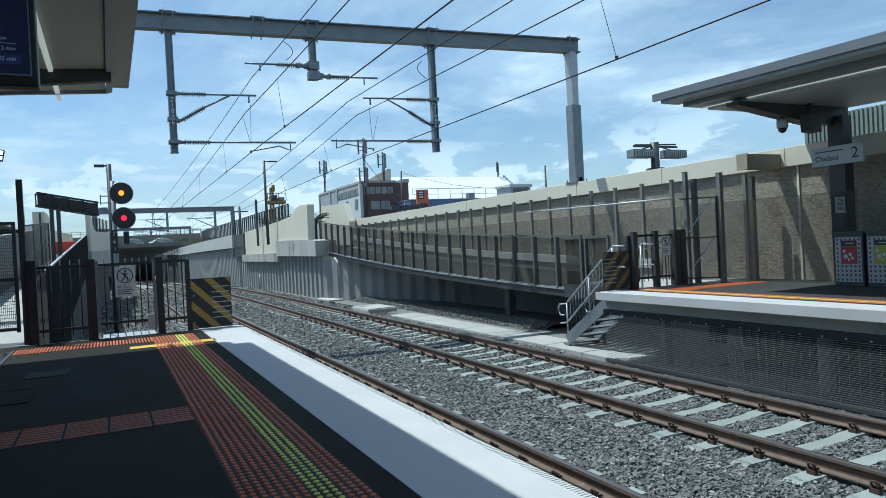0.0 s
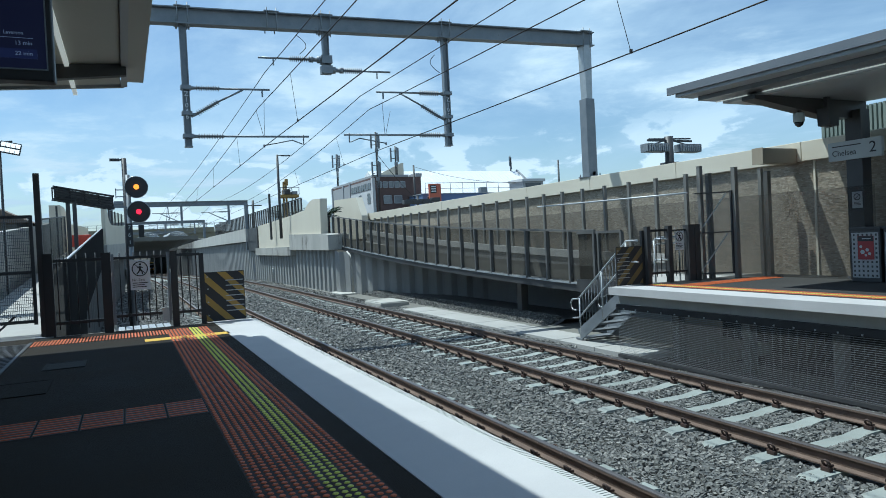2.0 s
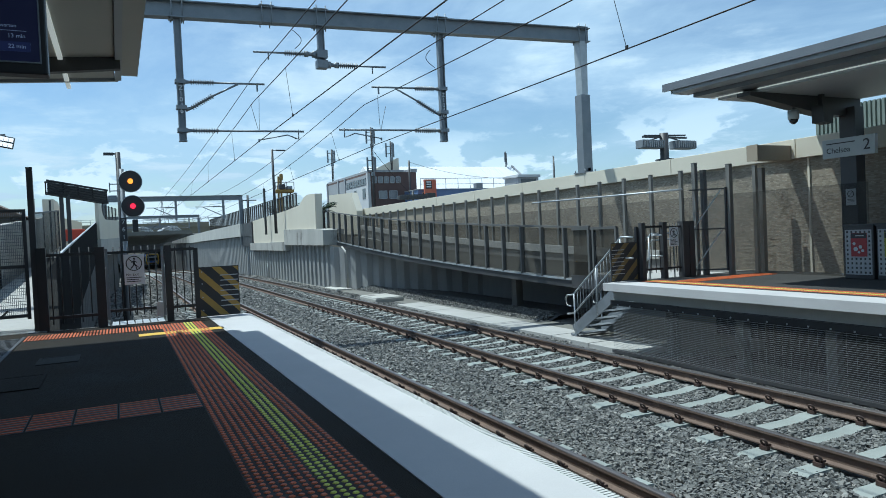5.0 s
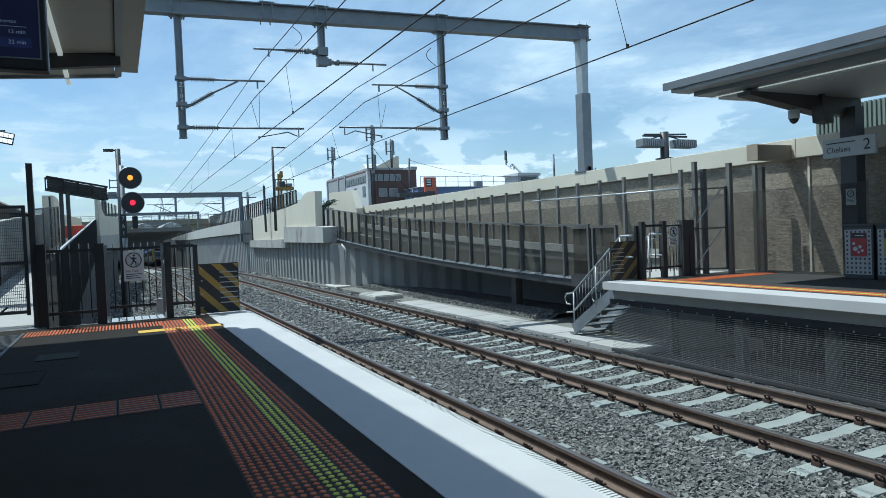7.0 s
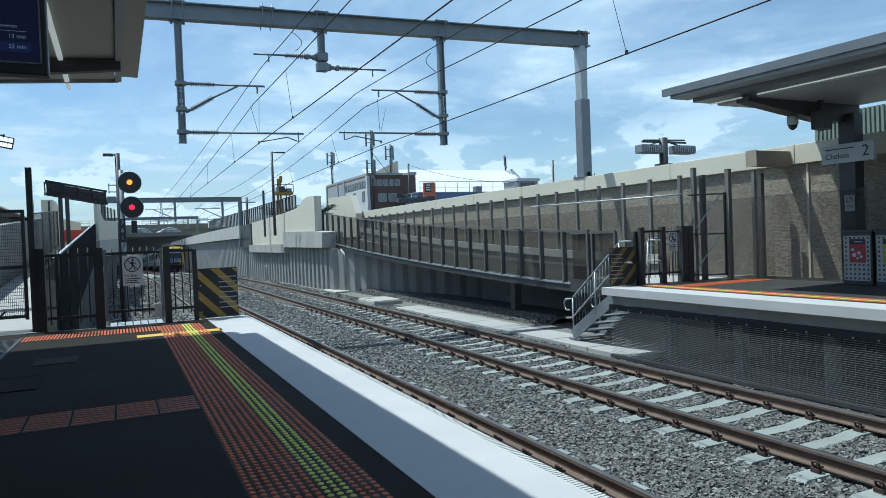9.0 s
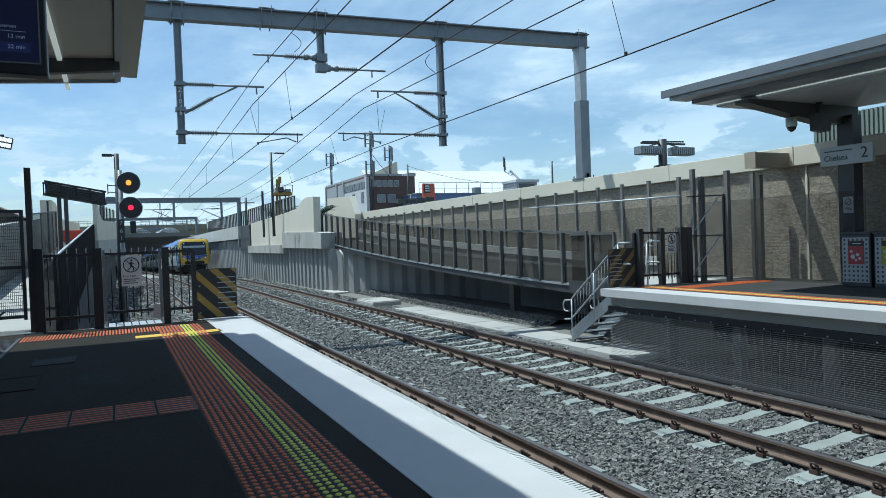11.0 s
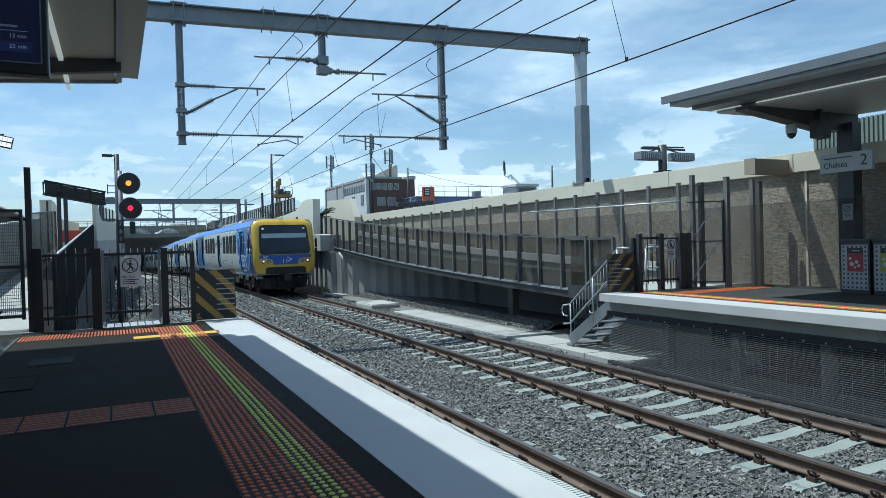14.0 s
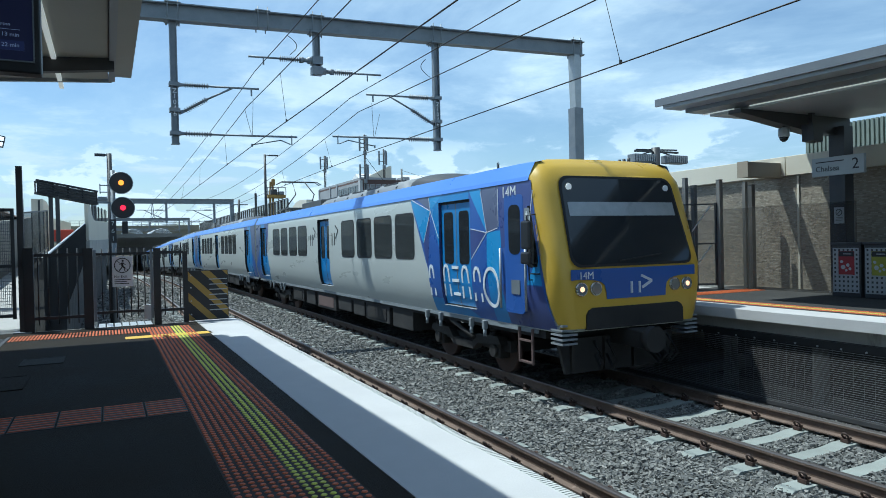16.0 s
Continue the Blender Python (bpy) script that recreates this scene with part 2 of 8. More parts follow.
M = dict(
    # near-black asphalt, the canopy's shadow included in its tones
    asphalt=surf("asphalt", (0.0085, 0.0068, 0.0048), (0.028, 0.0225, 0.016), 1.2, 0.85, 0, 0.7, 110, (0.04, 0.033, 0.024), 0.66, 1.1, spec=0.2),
    coping=surf("white_coping", (0.45, 0.44, 0.435), (0.53, 0.52, 0.51), 1.5, 0.75, 0, 0.15, 90, (0.42, 0.41, 0.4), 0.66, 3.0, spec=0.25),
    comb=surf("grey_rubber", (0.42, 0.42, 0.4), (0.55, 0.55, 0.52), 3, 0.7),
    concrete=surf("concrete", (0.34, 0.33, 0.3), (0.49, 0.48, 0.44), 0.9, 0.85, 0, 0.25, 40, (0.19, 0.18, 0.165), 0.56, 1.1, (1, 1, 0.4)),
    concrete_pale=surf("pale_concrete", (0.41, 0.4, 0.37), (0.56, 0.55, 0.5), 0.9, 0.8, 0, 0.2, 50, (0.3, 0.29, 0.265), 0.6, 1.4, (1, 1, 0.45)),
    cream=surf("cream_painted_concrete", (0.62, 0.57, 0.46), (0.7, 0.65, 0.53), 0.5, 0.75, 0, 0.12, 60, (0.5, 0.45, 0.36), 0.66, 0.8, (1, 1, 0.5)),
    sleeper=surf("sleeper_concrete", (0.22, 0.24, 0.222), (0.31, 0.33, 0.305), 2.5, 0.85, 0, 0.25, 60, (0.25, 0.235, 0.2), 0.58, 5, per=0.12),
    ballast=surf("ballast_bed", (0.06, 0.06, 0.062), (0.16, 0.155, 0.15), 9, 0.95, 0, 1.0, 30),
    rust=surf("rusty_rail_side", (0.1, 0.07, 0.055), (0.19, 0.135, 0.105), 5, 0.85, 0.1, 0.3, 80, (0.28, 0.21, 0.165), 0.6, 9),
    railhead=surf("worn_rail_head", (0.16, 0.14, 0.13), (0.24, 0.21, 0.19), 3, 0.42, 0.8, 0.05, 40, stretch=(1, 0.05, 1)),
    clip=surf("spring_clip_steel", (0.04, 0.03, 0.027), (0.1, 0.06, 0.048), 20, 0.7, 0.4, 0.2),
    stud_red=surf("terracotta_stud", (0.42, 0.082, 0.02), (0.56, 0.13, 0.035), 6, 0.6, 0, 0.1, 90, (0.32, 0.055, 0.025), 0.62, 4, per=0.1),
    stud_yellow=surf("yellow_stud", (0.5, 0.52, 0.05), (0.66, 0.64, 0.09), 6, 0.55, 0, 0.1, 90, per=0.1),
    yellow_paint=surf("yellow_paint", (0.6, 0.36, 0.03), (0.7, 0.45, 0.06), 6, 0.6, 0, 0.2, 90, (0.3, 0.2, 0.06), 0.62, 12),
    black_steel=surf("black_powder_coat", (0.012, 0.013, 0.015), (0.026, 0.026, 0.028), 5, 0.45, 0.0, 0.05, 120),
    charcoal=surf("charcoal_steel", (0.04, 0.041, 0.043), (0.07, 0.07, 0.072), 2, 0.5, 0.1, 0.05, 90),
    galv=surf("galvanised_steel", (0.36, 0.38, 0.39), (0.5, 0.52, 0.53), 7, 0.5, 0.55, 0.06, 50),
    galv_dark=surf("weathered_galvanised_steel", (0.17, 0.19, 0.21), (0.26, 0.28, 0.3), 3, 0.5, 0.35, 0.06, 40, (0.13, 0.12, 0.12), 0.66, 3),
    insulator=surf("grey_insulator", (0.14, 0.15, 0.16), (0.2, 0.21, 0.22), 5, 0.35),
    wire=surf("copper_wire", (0.035, 0.03, 0.028), (0.07, 0.06, 0.05), 2, 0.5, 0.6, 0),
    hazard_yellow=surf("hazard_yellow", (0.32, 0.2, 0.04), (0.42, 0.27, 0.055), 3, 0.55, 0, 0.05, 60),
    # hazard yellow darkened: canopy shade and haze are put into this copy's colour
    hazard_dimmed=surf("dimmed_hazard_yellow", (0.15, 0.105, 0.04), (0.2, 0.14, 0.05), 3, 0.6, 0, 0.05, 60),
    hazard_black=surf("hazard_black", (0.02, 0.02, 0.022), (0.035, 0.035, 0.037), 3, 0.6, 0, 0.05, 60),
    white_sign=surf("white_sign_face", (0.66, 0.68, 0.7), (0.72, 0.74, 0.75), 3, 0.45, 0, 0.0),
    grey_sign=surf("grey_sign_face", (0.4, 0.43, 0.43), (0.46, 0.49, 0.49), 3, 0.45, 0, 0.0),
    ink=surf("dark_print", (0.02, 0.02, 0.022), (0.035, 0.035, 0.04), 5, 0.5, 0, 0.0),
    soffit=surf("cream_soffit_sheet", (0.38, 0.38, 0.345), (0.45, 0.45, 0.405), 0.8, 0.6, 0, 0.03, 40),
    fascia=surf("grey_fascia_sheet", (0.14, 0.15, 0.165), (0.19, 0.2, 0.215), 1.2, 0.4, 0.1, 0.02, 30),
    fascia_pale=surf("pale_grey_fascia", (0.3, 0.32, 0.34), (0.38, 0.4, 0.41), 1.2, 0.45, 0.05, 0.02, 30),
    pile=surf("sheet_pile_coating", (0.24, 0.243, 0.238), (0.36, 0.357, 0.342), 0.9, 0.75, 0.0, 0.15, 30, (0.2, 0.2, 0.2), 0.62, 1.2, (1, 1, 0.3)),
    brick_piece=surf("split_brick_piece", (0.3, 0.26, 0.2), (0.42, 0.365, 0.285), 0.7, 0.9, 0, 0.3, 45),
    brickwall=surf("split_brick_relief", (0.29, 0.245, 0.185), (0.4, 0.345, 0.265), 0.7, 0.9, 0, 0.3, 45, per=0.0),
    fence_mesh=see_through("woven_fence_mesh", (0.075, 0.069, 0.058), 0.46),
    dense_mesh=see_through("dense_black_mesh", (0.012, 0.012, 0.013), 0.06),
    veil_mesh=see_through("grey_wire_mesh", (0.085, 0.08, 0.072), 0.55),
    ramp_screen=see_through("grey_woven_screen", (0.12, 0.115, 0.105), 0.3),
    gauze=see_through("fine_wire_gauze", (0.2, 0.205, 0.21), 0.8),
    lens_dark=glass_dark("dark_glass", (0.02, 0.023, 0.026)),
    lamp_glass=glass_dark("clear_lamp_glass", (0.2, 0.19, 0.17)),
    # base colour lifted to imitate grey surroundings mirrored in the panes
    car_glass=glass_dark("reflecting_side_glass", (0.042, 0.047, 0.048)),
    # brighter copy of the asphalt, with sunlight on the far deck put in
    asphalt_paler=surf("paler_asphalt", (0.032, 0.032, 0.031), (0.062, 0.061, 0.058), 1.2, 0.85, 0, 0.5, 110, (0.075, 0.073, 0.068), 0.64, 1.1, spec=0.2),
    # post paint lightened, with veiling haze put into the colour
    post_hazed=surf("hazed_post_paint", (0.15, 0.148, 0.136), (0.21, 0.205, 0.19), 2, 0.6, 0.1, 0.06, 70),
    post_grey=surf("weathered_grey_paint", (0.085, 0.086, 0.084), (0.135, 0.133, 0.126), 2, 0.6, 0.1, 0.06, 70),
    stud_back=surf("dark_tile", (0.016, 0.009, 0.007), (0.03, 0.015, 0.011), 4, 0.8, 0, 0.2, 90),
    # concrete tone with shade worked into it, for parts under decks and ramps
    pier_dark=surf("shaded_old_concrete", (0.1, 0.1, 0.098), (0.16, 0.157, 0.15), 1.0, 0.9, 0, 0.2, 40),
    kick=see_through("dense_woven_panel", (0.075, 0.07, 0.06), 0.1),
    # pale speckled tone that stands for sunlit ground behind the balustrade
    sunlit_pale=surf("sunlit_strip_tone", (0.22, 0.215, 0.2), (0.44, 0.43, 0.4), 30, 0.9, 0, 0.8, 22, (0.25, 0.24, 0.22), 0.6, 16),
    bridge_olive=surf("olive_brown_concrete", (0.2, 0.18, 0.125), (0.27, 0.245, 0.175), 0.2, 0.85, 0, 0.1, 10),
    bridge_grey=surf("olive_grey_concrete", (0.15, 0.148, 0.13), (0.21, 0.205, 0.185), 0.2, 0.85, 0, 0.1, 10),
    train_white=surf("train_white_paint", (0.47, 0.495, 0.47), (0.53, 0.55, 0.52), 0.7, 0.32, 0, 0.0, 30, (0.4, 0.415, 0.41), 0.66, 1.3, (1, 0.4, 2)),
    train_roof=surf("train_roof_grey", (0.19, 0.2, 0.21), (0.27, 0.28, 0.29), 1.5, 0.6, 0.0, 0.05),
    train_under=surf("underframe_grime", (0.02, 0.02, 0.021), (0.05, 0.047, 0.045), 3, 0.8, 0.2, 0.2),
    train_kit=surf("running_gear_steel", (0.022, 0.021, 0.02), (0.06, 0.054, 0.05), 9, 0.65, 0.3, 0.2, 40, (0.16, 0.13, 0.11), 0.68, 14),
    skirt=surf("grey_skirt", (0.2, 0.22, 0.24), (0.27, 0.29, 0.3), 2, 0.5),
    tr_yellow=surf("train_yellow", (0.57, 0.36, 0.04), (0.63, 0.41, 0.055), 1.0, 0.32, 0, 0.0, 30, (0.52, 0.33, 0.05), 0.66, 2),
    tr_peri=surf("train_cantrail_blue", (0.11, 0.25, 0.7), (0.13, 0.28, 0.75), 1, 0.35, 0, 0.0),
    tr_navy=surf("train_navy", (0.05, 0.07, 0.22), (0.06, 0.085, 0.25), 1, 0.32, 0, 0.0),
    tr_blue=surf("train_royal_blue", (0.035, 0.1, 0.36), (0.045, 0.12, 0.4), 1, 0.32, 0, 0.0),
    tr_mid=surf("train_mid_blue", (0.03, 0.2, 0.5), (0.04, 0.23, 0.54), 1, 0.32, 0, 0.0),
    tr_sky=surf("train_sky_blue", (0.045, 0.28, 0.6), (0.06, 0.31, 0.64), 1, 0.32, 0, 0.0),
    tr_grey=surf("train_slate", (0.1, 0.12, 0.2), (0.12, 0.14, 0.23), 1, 0.32, 0, 0.0),
    white_vinyl=surf("white_vinyl", (0.7, 0.72, 0.74), (0.76, 0.78, 0.8), 2, 0.4, 0, 0.0),
    rubber=surf("black_rubber", (0.012, 0.012, 0.013), (0.025, 0.025, 0.026), 5, 0.7),
    headlamp=glow("lit_headlamp", (1.0, 0.5, 0.28), 1.3),
    marker=glow("lit_marker_lamp", (1.0, 0.97, 0.9), 0.15),
    chrome=surf("dull_chrome", (0.45, 0.45, 0.45), (0.6, 0.6, 0.6), 6, 0.25, 0.9, 0.0),
    amber=glow("amber_signal_lens", (1.0, 0.3, 0.03), 1.3),
    red=glow("red_signal_lens", (1.0, 0.015, 0.05), 1.3),
    screen=glow("dark_blue_screen", (0.004, 0.005, 0.022), 0.4),
    screen_row=glow("lit_screen_row", (0.008, 0.012, 0.05), 0.4),
    screen_text=glow("lit_screen_text", (0.3, 0.36, 0.5), 0.15),
    lamp_white=glow("lit_floodlight_cell", (0.85, 0.87, 0.9), 0.9),
    tube=glow("canopy_light_diffuser", (0.8, 0.78, 0.72), 0.3),
    brick_brown=surf("brown_brick", (0.09, 0.06, 0.055), (0.15, 0.1, 0.09), 0.5, 0.9, 0, 0.2, 12),
    render_grey=surf("grey_render", (0.3, 0.31, 0.33), (0.38, 0.39, 0.4), 0.3, 0.85),
    render_pale=surf("pale_render", (0.5, 0.51, 0.52), (0.6, 0.6, 0.6), 0.3, 0.85),
    roof_white=surf("white_ribbed_roofing", (0.78, 0.79, 0.8), (0.84, 0.85, 0.85), 0.2, 0.5),
    window_pale=glass_dark("far_window_with_blinds", (0.2, 0.21, 0.22), 0.2),
    window_far=glass_dark("far_window", (0.05, 0.06, 0.07), 0.15),
    blue_wall=surf("blue_painted_wall", (0.12, 0.18, 0.33), (0.16, 0.22, 0.38), 0.4, 0.8),
    red_board=surf("red_board", (0.48, 0.12, 0.07), (0.56, 0.16, 0.09), 0.6, 0.6),
    rib_green=surf("green_grey_ribbed_sheet", (0.17, 0.2, 0.17), (0.23, 0.26, 0.22), 0.5, 0.6),
    poster_red=surf("red_poster", (0.24, 0.025, 0.03), (0.32, 0.04, 0.045), 8, 0.4),
    bin_white=surf("white_perforated_panel", (0.31, 0.32, 0.32), (0.38, 0.39, 0.39), 3, 0.5),
    earth=surf("dry_ground", (0.09, 0.085, 0.07), (0.15, 0.14, 0.115), 0.1, 0.95, 0, 0.3, 5, (0.1, 0.12, 0.06), 0.55, 0.05),
    paving=surf("concrete_paving", (0.33, 0.325, 0.305), (0.44, 0.43, 0.405), 0.6, 0.85, 0, 0.2, 40, (0.27, 0.265, 0.245), 0.62, 1.0),
    leaf=surf("palm_leaf", (0.018, 0.03, 0.02), (0.035, 0.055, 0.03), 3, 0.85, spec=0.1),
    crane_yellow=surf("yellow_plant_paint", (0.26, 0.165, 0.05), (0.36, 0.23, 0.06), 3, 0.6),
    barrier_red=surf("red_barrier_plastic", (0.5, 0.06, 0.04), (0.6, 0.09, 0.05), 2, 0.5),
    hall_roof=surf("brown_tiled_roof", (0.12, 0.09, 0.07), (0.18, 0.14, 0.11), 0.6, 0.9),
    # near-black that stands for deep shade in unlit hollows
    void_shade=surf("void_shade_tone", (0.03, 0.03, 0.03), (0.05, 0.05, 0.05), 1, 0.9),
)


# each small brick its own tone
nb, lb = M["brick_piece"].node_tree.nodes, M["brick_piece"].node_tree.links
tone_of, pick = nb.new("ShaderNodeValToRGB"), nb.new("ShaderNodeNewGeometry")
tone_of.color_ramp.elements[0].color, tone_of.color_ramp.elements[1].color = (0.24, 0.205, 0.16, 1), (0.47, 0.415, 0.33, 1)
lb.new(pick.outputs["Random Per Island"], tone_of.inputs[0])
lb.new(tone_of.outputs[0], nb["Principled BSDF"].inputs["Base Color"])


# ================= mesh helpers =================
def box(bm, x0, x1, y0, y1, z0, z1, bevel=0.0):
    vs = [bm.verts.new((x, y, z)) for x in (x0, x1) for y in (y0, y1) for z in (z0, z1)]
    fs = [bm.faces.new([vs[i] for i in q]) for q in ((0, 1, 3, 2), (4, 6, 7, 5), (0, 4, 5, 1), (2, 3, 7, 6), (0, 2, 6, 4), (1, 5, 7, 3))]
    if bevel:
        es = list({e for f in fs for e in f.edges})
        bmesh.ops.bevel(bm, geom=es, offset=bevel, segments=2, affect="EDGES", profile=0.5)


def bar(bm, p, q, w, h=None, up=(0, 0, 1)):
    """A straight bar of rectangular section from p to q."""
    p, q, h = Vector(p), Vector(q), h or w
    d = (q - p).normalized()
    u = Vector(up)
    if abs(d.dot(u)) > 0.98:
        u = Vector((0, 1, 0))
    s = d.cross(u).normalized()
    t = s.cross(d)
    ends = [[bm.verts.new(e + s * a * w / 2 + t * b * h / 2) for a, b in ((-1, -1), (1, -1), (1, 1), (-1, 1))] for e in (p, q)]
    for i in range(4):
        j = (i + 1) % 4
        bm.faces.new((ends[0][i], ends[0][j], ends[1][j], ends[1][i]))
    bm.faces.new(ends[0][::-1])
    bm.faces.new(ends[1])


def tube(bm, pts, r, seg=8, radii=None, caps=True):
    """A round tube along points."""
    pts = [Vector(p) for p in pts]
    rings = []
    for i, p in enumerate(pts):
        d = (pts[min(i + 1, len(pts) - 1)] - pts[max(i - 1, 0)]).normalized()
        u = Vector((0, 0, 1)) if abs(d.z) < 0.95 else Vector((0, 1, 0))
        s = d.cross(u).normalized()
        t = s.cross(d)
        rr = radii[i] if radii else r
        rings.append([bm.verts.new(p + (s * math.cos(a) + t * math.sin(a)) * rr) for a in (2 * math.pi * k / seg for k in range(seg))])
    for a, b in zip(rings, rings[1:]):
        for k in range(seg):
            f = bm.faces.new((a[k], a[(k + 1) % seg], b[(k + 1) % seg], b[k]))
            f.smooth = True
    if caps:
        bm.faces.new(rings[0][::-1])
        bm.faces.new(rings[-1])


def prism(bm, outline, axis, a, b):
    """An outline of (u, v) drawn out along an axis from a to b: x: (y, z), y: (x, z), z: (x, y)."""
    def at(u, v, w):
        return {"x": (w, u, v), "y": (u, w, v), "z": (u, v, w)}[axis]
    lo, hi = [bm.verts.new(at(u, v, a)) for u, v in outline], [bm.verts.new(at(u, v, b)) for u, v in outline]
    n = len(outline)
    for i in range(n):
        bm.faces.new((lo[i], lo[(i + 1) % n], hi[(i + 1) % n], hi[i]))
    bm.faces.new(lo[::-1])
    bm.faces.new(hi)


def sheet(bm, rows):
    """A grid of quads from rows of points."""
    vs = [[bm.verts.new(p) for p in r] for r in rows]
    for a, b in zip(vs, vs[1:]):
        for k in range(len(a) - 1):
            bm.faces.new((a[k], a[k + 1], b[k + 1], b[k]))


def mesh_of(name, bm, material):
    bmesh.ops.recalc_face_normals(bm, faces=bm.faces)
    me = bpy.data.meshes.new(name)
    bm.to_mesh(me)
    bm.free()
    me.materials.append(M[material])
    return me


def part(name, bm, material, parent, label=""):
    ob = new(name, bm if isinstance(bm, bpy.types.Mesh) else mesh_of(name, bm, material))
    ob.parent = parent
    return tagged(ob, label)


def thing(name, label, category, at=(0, 0, 0), group="", kind=""):
    ob = new(name)
    ob.empty_display_size = 0.1
    ob.location = at
    return tagged(ob, label, category, group, kind)


def solid(name, bm, material, label, category="", kind="structure", group=""):
    return tagged(new(name, mesh_of(name, bm, material)), label, category, group, kind)


def bx(*a, **k):
    bm = bmesh.new()
    box(bm, *a, **k)
    return bm


def made(fn, *a, **k):
    bm = bmesh.new()
    fn(bm, *a, **k)
    return bm


def writing(name, words, size, m, material, parent, depth=0.004, label=""):
    """Words as a mesh standing in their own xy plane, centred, laid at the pose m."""
    cu = bpy.data.curves.new(name, "FONT")
    cu.body, cu.size, cu.extrude, cu.align_x, cu.align_y = words, size, depth / 2, "CENTER", "CENTER"
    tmp = new(name, cu)
    me = bpy.data.meshes.new_from_object(tmp)
    bpy.data.objects.remove(tmp)
    me.transform(m)
    me.materials.clear()
    me.materials.append(M[material])
    ob = new(name, me)
    ob.parent = parent
    return tagged(ob, label)


FACE_S = Matrix.Rotation(radians(90), 4, "X")  # writing that faces -y, towards the camera's end
FACE_W = Matrix.Rotation(radians(-90), 4, "Z") @ FACE_S  # writing that faces -x, towards the tracks


def rail_z(y):
    """The height of the rail heads: level along the platforms, then down a grade of 2.4 per cent."""
    if y < 35:
        return -1.22
    if y < 80:
        return -1.22 - 0.024 * (y - 35) ** 2 / 90
    return -1.22 - 0.54 - 0.024 * (min(y, 330) - 80)


TRACK_1, TRACK_2, HALF = 3.445, 7.455, 0.85


# ================= ground and cutting =================
def ground():
    bm = bmesh.new()
    ys = [-300, -40, 0, 20, 35, 50, 65, 80, 110, 150, 200, 260, 330, 600, 3000]
    rows = []
    for y in ys:
        floor = rail_z(y) - 0.62
        street = 1.75 if y > 24 else 1.2
        left = -0.4 if y < 36 else 1.6
        rows.append([(-3000, y, 1.6), (-9, y, 1.6), (-8.9, y, left), (-1.5, y, left), (-1.4, y, floor), (10.9, y, floor), (14.1, y, floor), (14.2, y, street), (3000, y, street)])
    sheet(bm, rows)
    solid("ground", bm, "earth", "dry earth and street level around a railway cutting", "ground")


ground()


def ballast_bed():
    bm = bmesh.new()
    ys = [-12 + 1.0 * i for i in range(48)] + [36 + 6 * i for i in range(45)]
    prof = [(1.2, -0.62), (1.9, -0.30), (2.4, -0.235), (4.6, -0.235), (5.2, -0.25), (6.2, -0.235), (8.65, -0.235), (9.3, -0.27), (10.9, -0.32)]
    rows = []
    for y in ys:
        rows.append([(x, y, rail_z(y) + z + 0.012 * math.sin(7.1 * x + 3.3 * y)) for x, z in prof])
    sheet(bm, rows)
    solid("ballast_bed", bm, "ballast", "bed of crushed grey stone under the tracks", "ballast", "stuff")


ballast_bed()


# ================= platform with the camera =================
END = 11.78


def platform_near():
    p = thing("platform_1", "black asphalt platform with a white concrete edge", "platform", kind="structure")
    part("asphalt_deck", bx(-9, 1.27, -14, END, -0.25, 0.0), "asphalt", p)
    part("platform_wall", bx(0.9, 1.45, -14, END, -1.75, -0.2), "concrete", p)
    for i in range(9):
        y0 = -13.9 + 3.0 * i
        part("edge_slab", bx(1.272, 1.885, y0, min(y0 + 2.9995, END + 0.05), -0.2, 0.004), "coping", p, "smooth white concrete platform edge")
    bm = bmesh.new()
    box(bm, 1.887, 1.905, -6, END + 0.05, -0.12, -0.002)
    y = 1.2
    while y < END:
        box(bm, 1.905, 1.96, y, y + 0.018, -0.05, -0.004)
        y += 0.026
    part("gap_filler_comb", bm, "comb", p, "pale rubber comb strip with fine teeth")
    part("end_kerb", bx(-1.3, 1.27, END - 0.02, END + 0.14, -0.6, -0.012), "concrete_pale", p)
    bm = bmesh.new()
    box(bm, 0.19, 1.30, 10.0, 10.27, 0.001, 0.004)
    part("painted_line", bm, "yellow_paint", p, "worn yellow painted line")
    # access lids and a slotted drain
    for x0, x1, y0, y1 in ((-0.83, -0.48, 8.35, 8.8), (-1.25, -0.72, 6.95, 7.65)):
        bm = bmesh.new()
        box(bm, x0, x1, y0, y1, 0.001, 0.006, 0.002)
        for a, b, c, d in ((x0 - 0.03, x1 + 0.03, y0 - 0.03, y0), (x0 - 0.03, x1 + 0.03, y1, y1 + 0.03), (x0 - 0.03, x0, y0, y1), (x1, x1 + 0.03, y0, y1)):
            box(bm, a, b, c, d, 0.001, 0.009)
        part("access_lid", bm, "asphalt_paler" if y0 > 8 else "asphalt", p, "dark infilled access lid")
    bm = bmesh.new()
    for i in range(26):
        box(bm, -1.75, -1.28, 8.0 + 0.12 * i, 8.05 + 0.12 * i, 0.002, 0.008)
    box(bm, -1.79, -1.75, 7.95, 11.2, 0.001, 0.01)
    box(bm, -1.28, -1.24, 7.95, 11.2, 0.001, 0.01)
    part("drain_grate", bm, "charcoal", p)
    return p


P1 = platform_near()


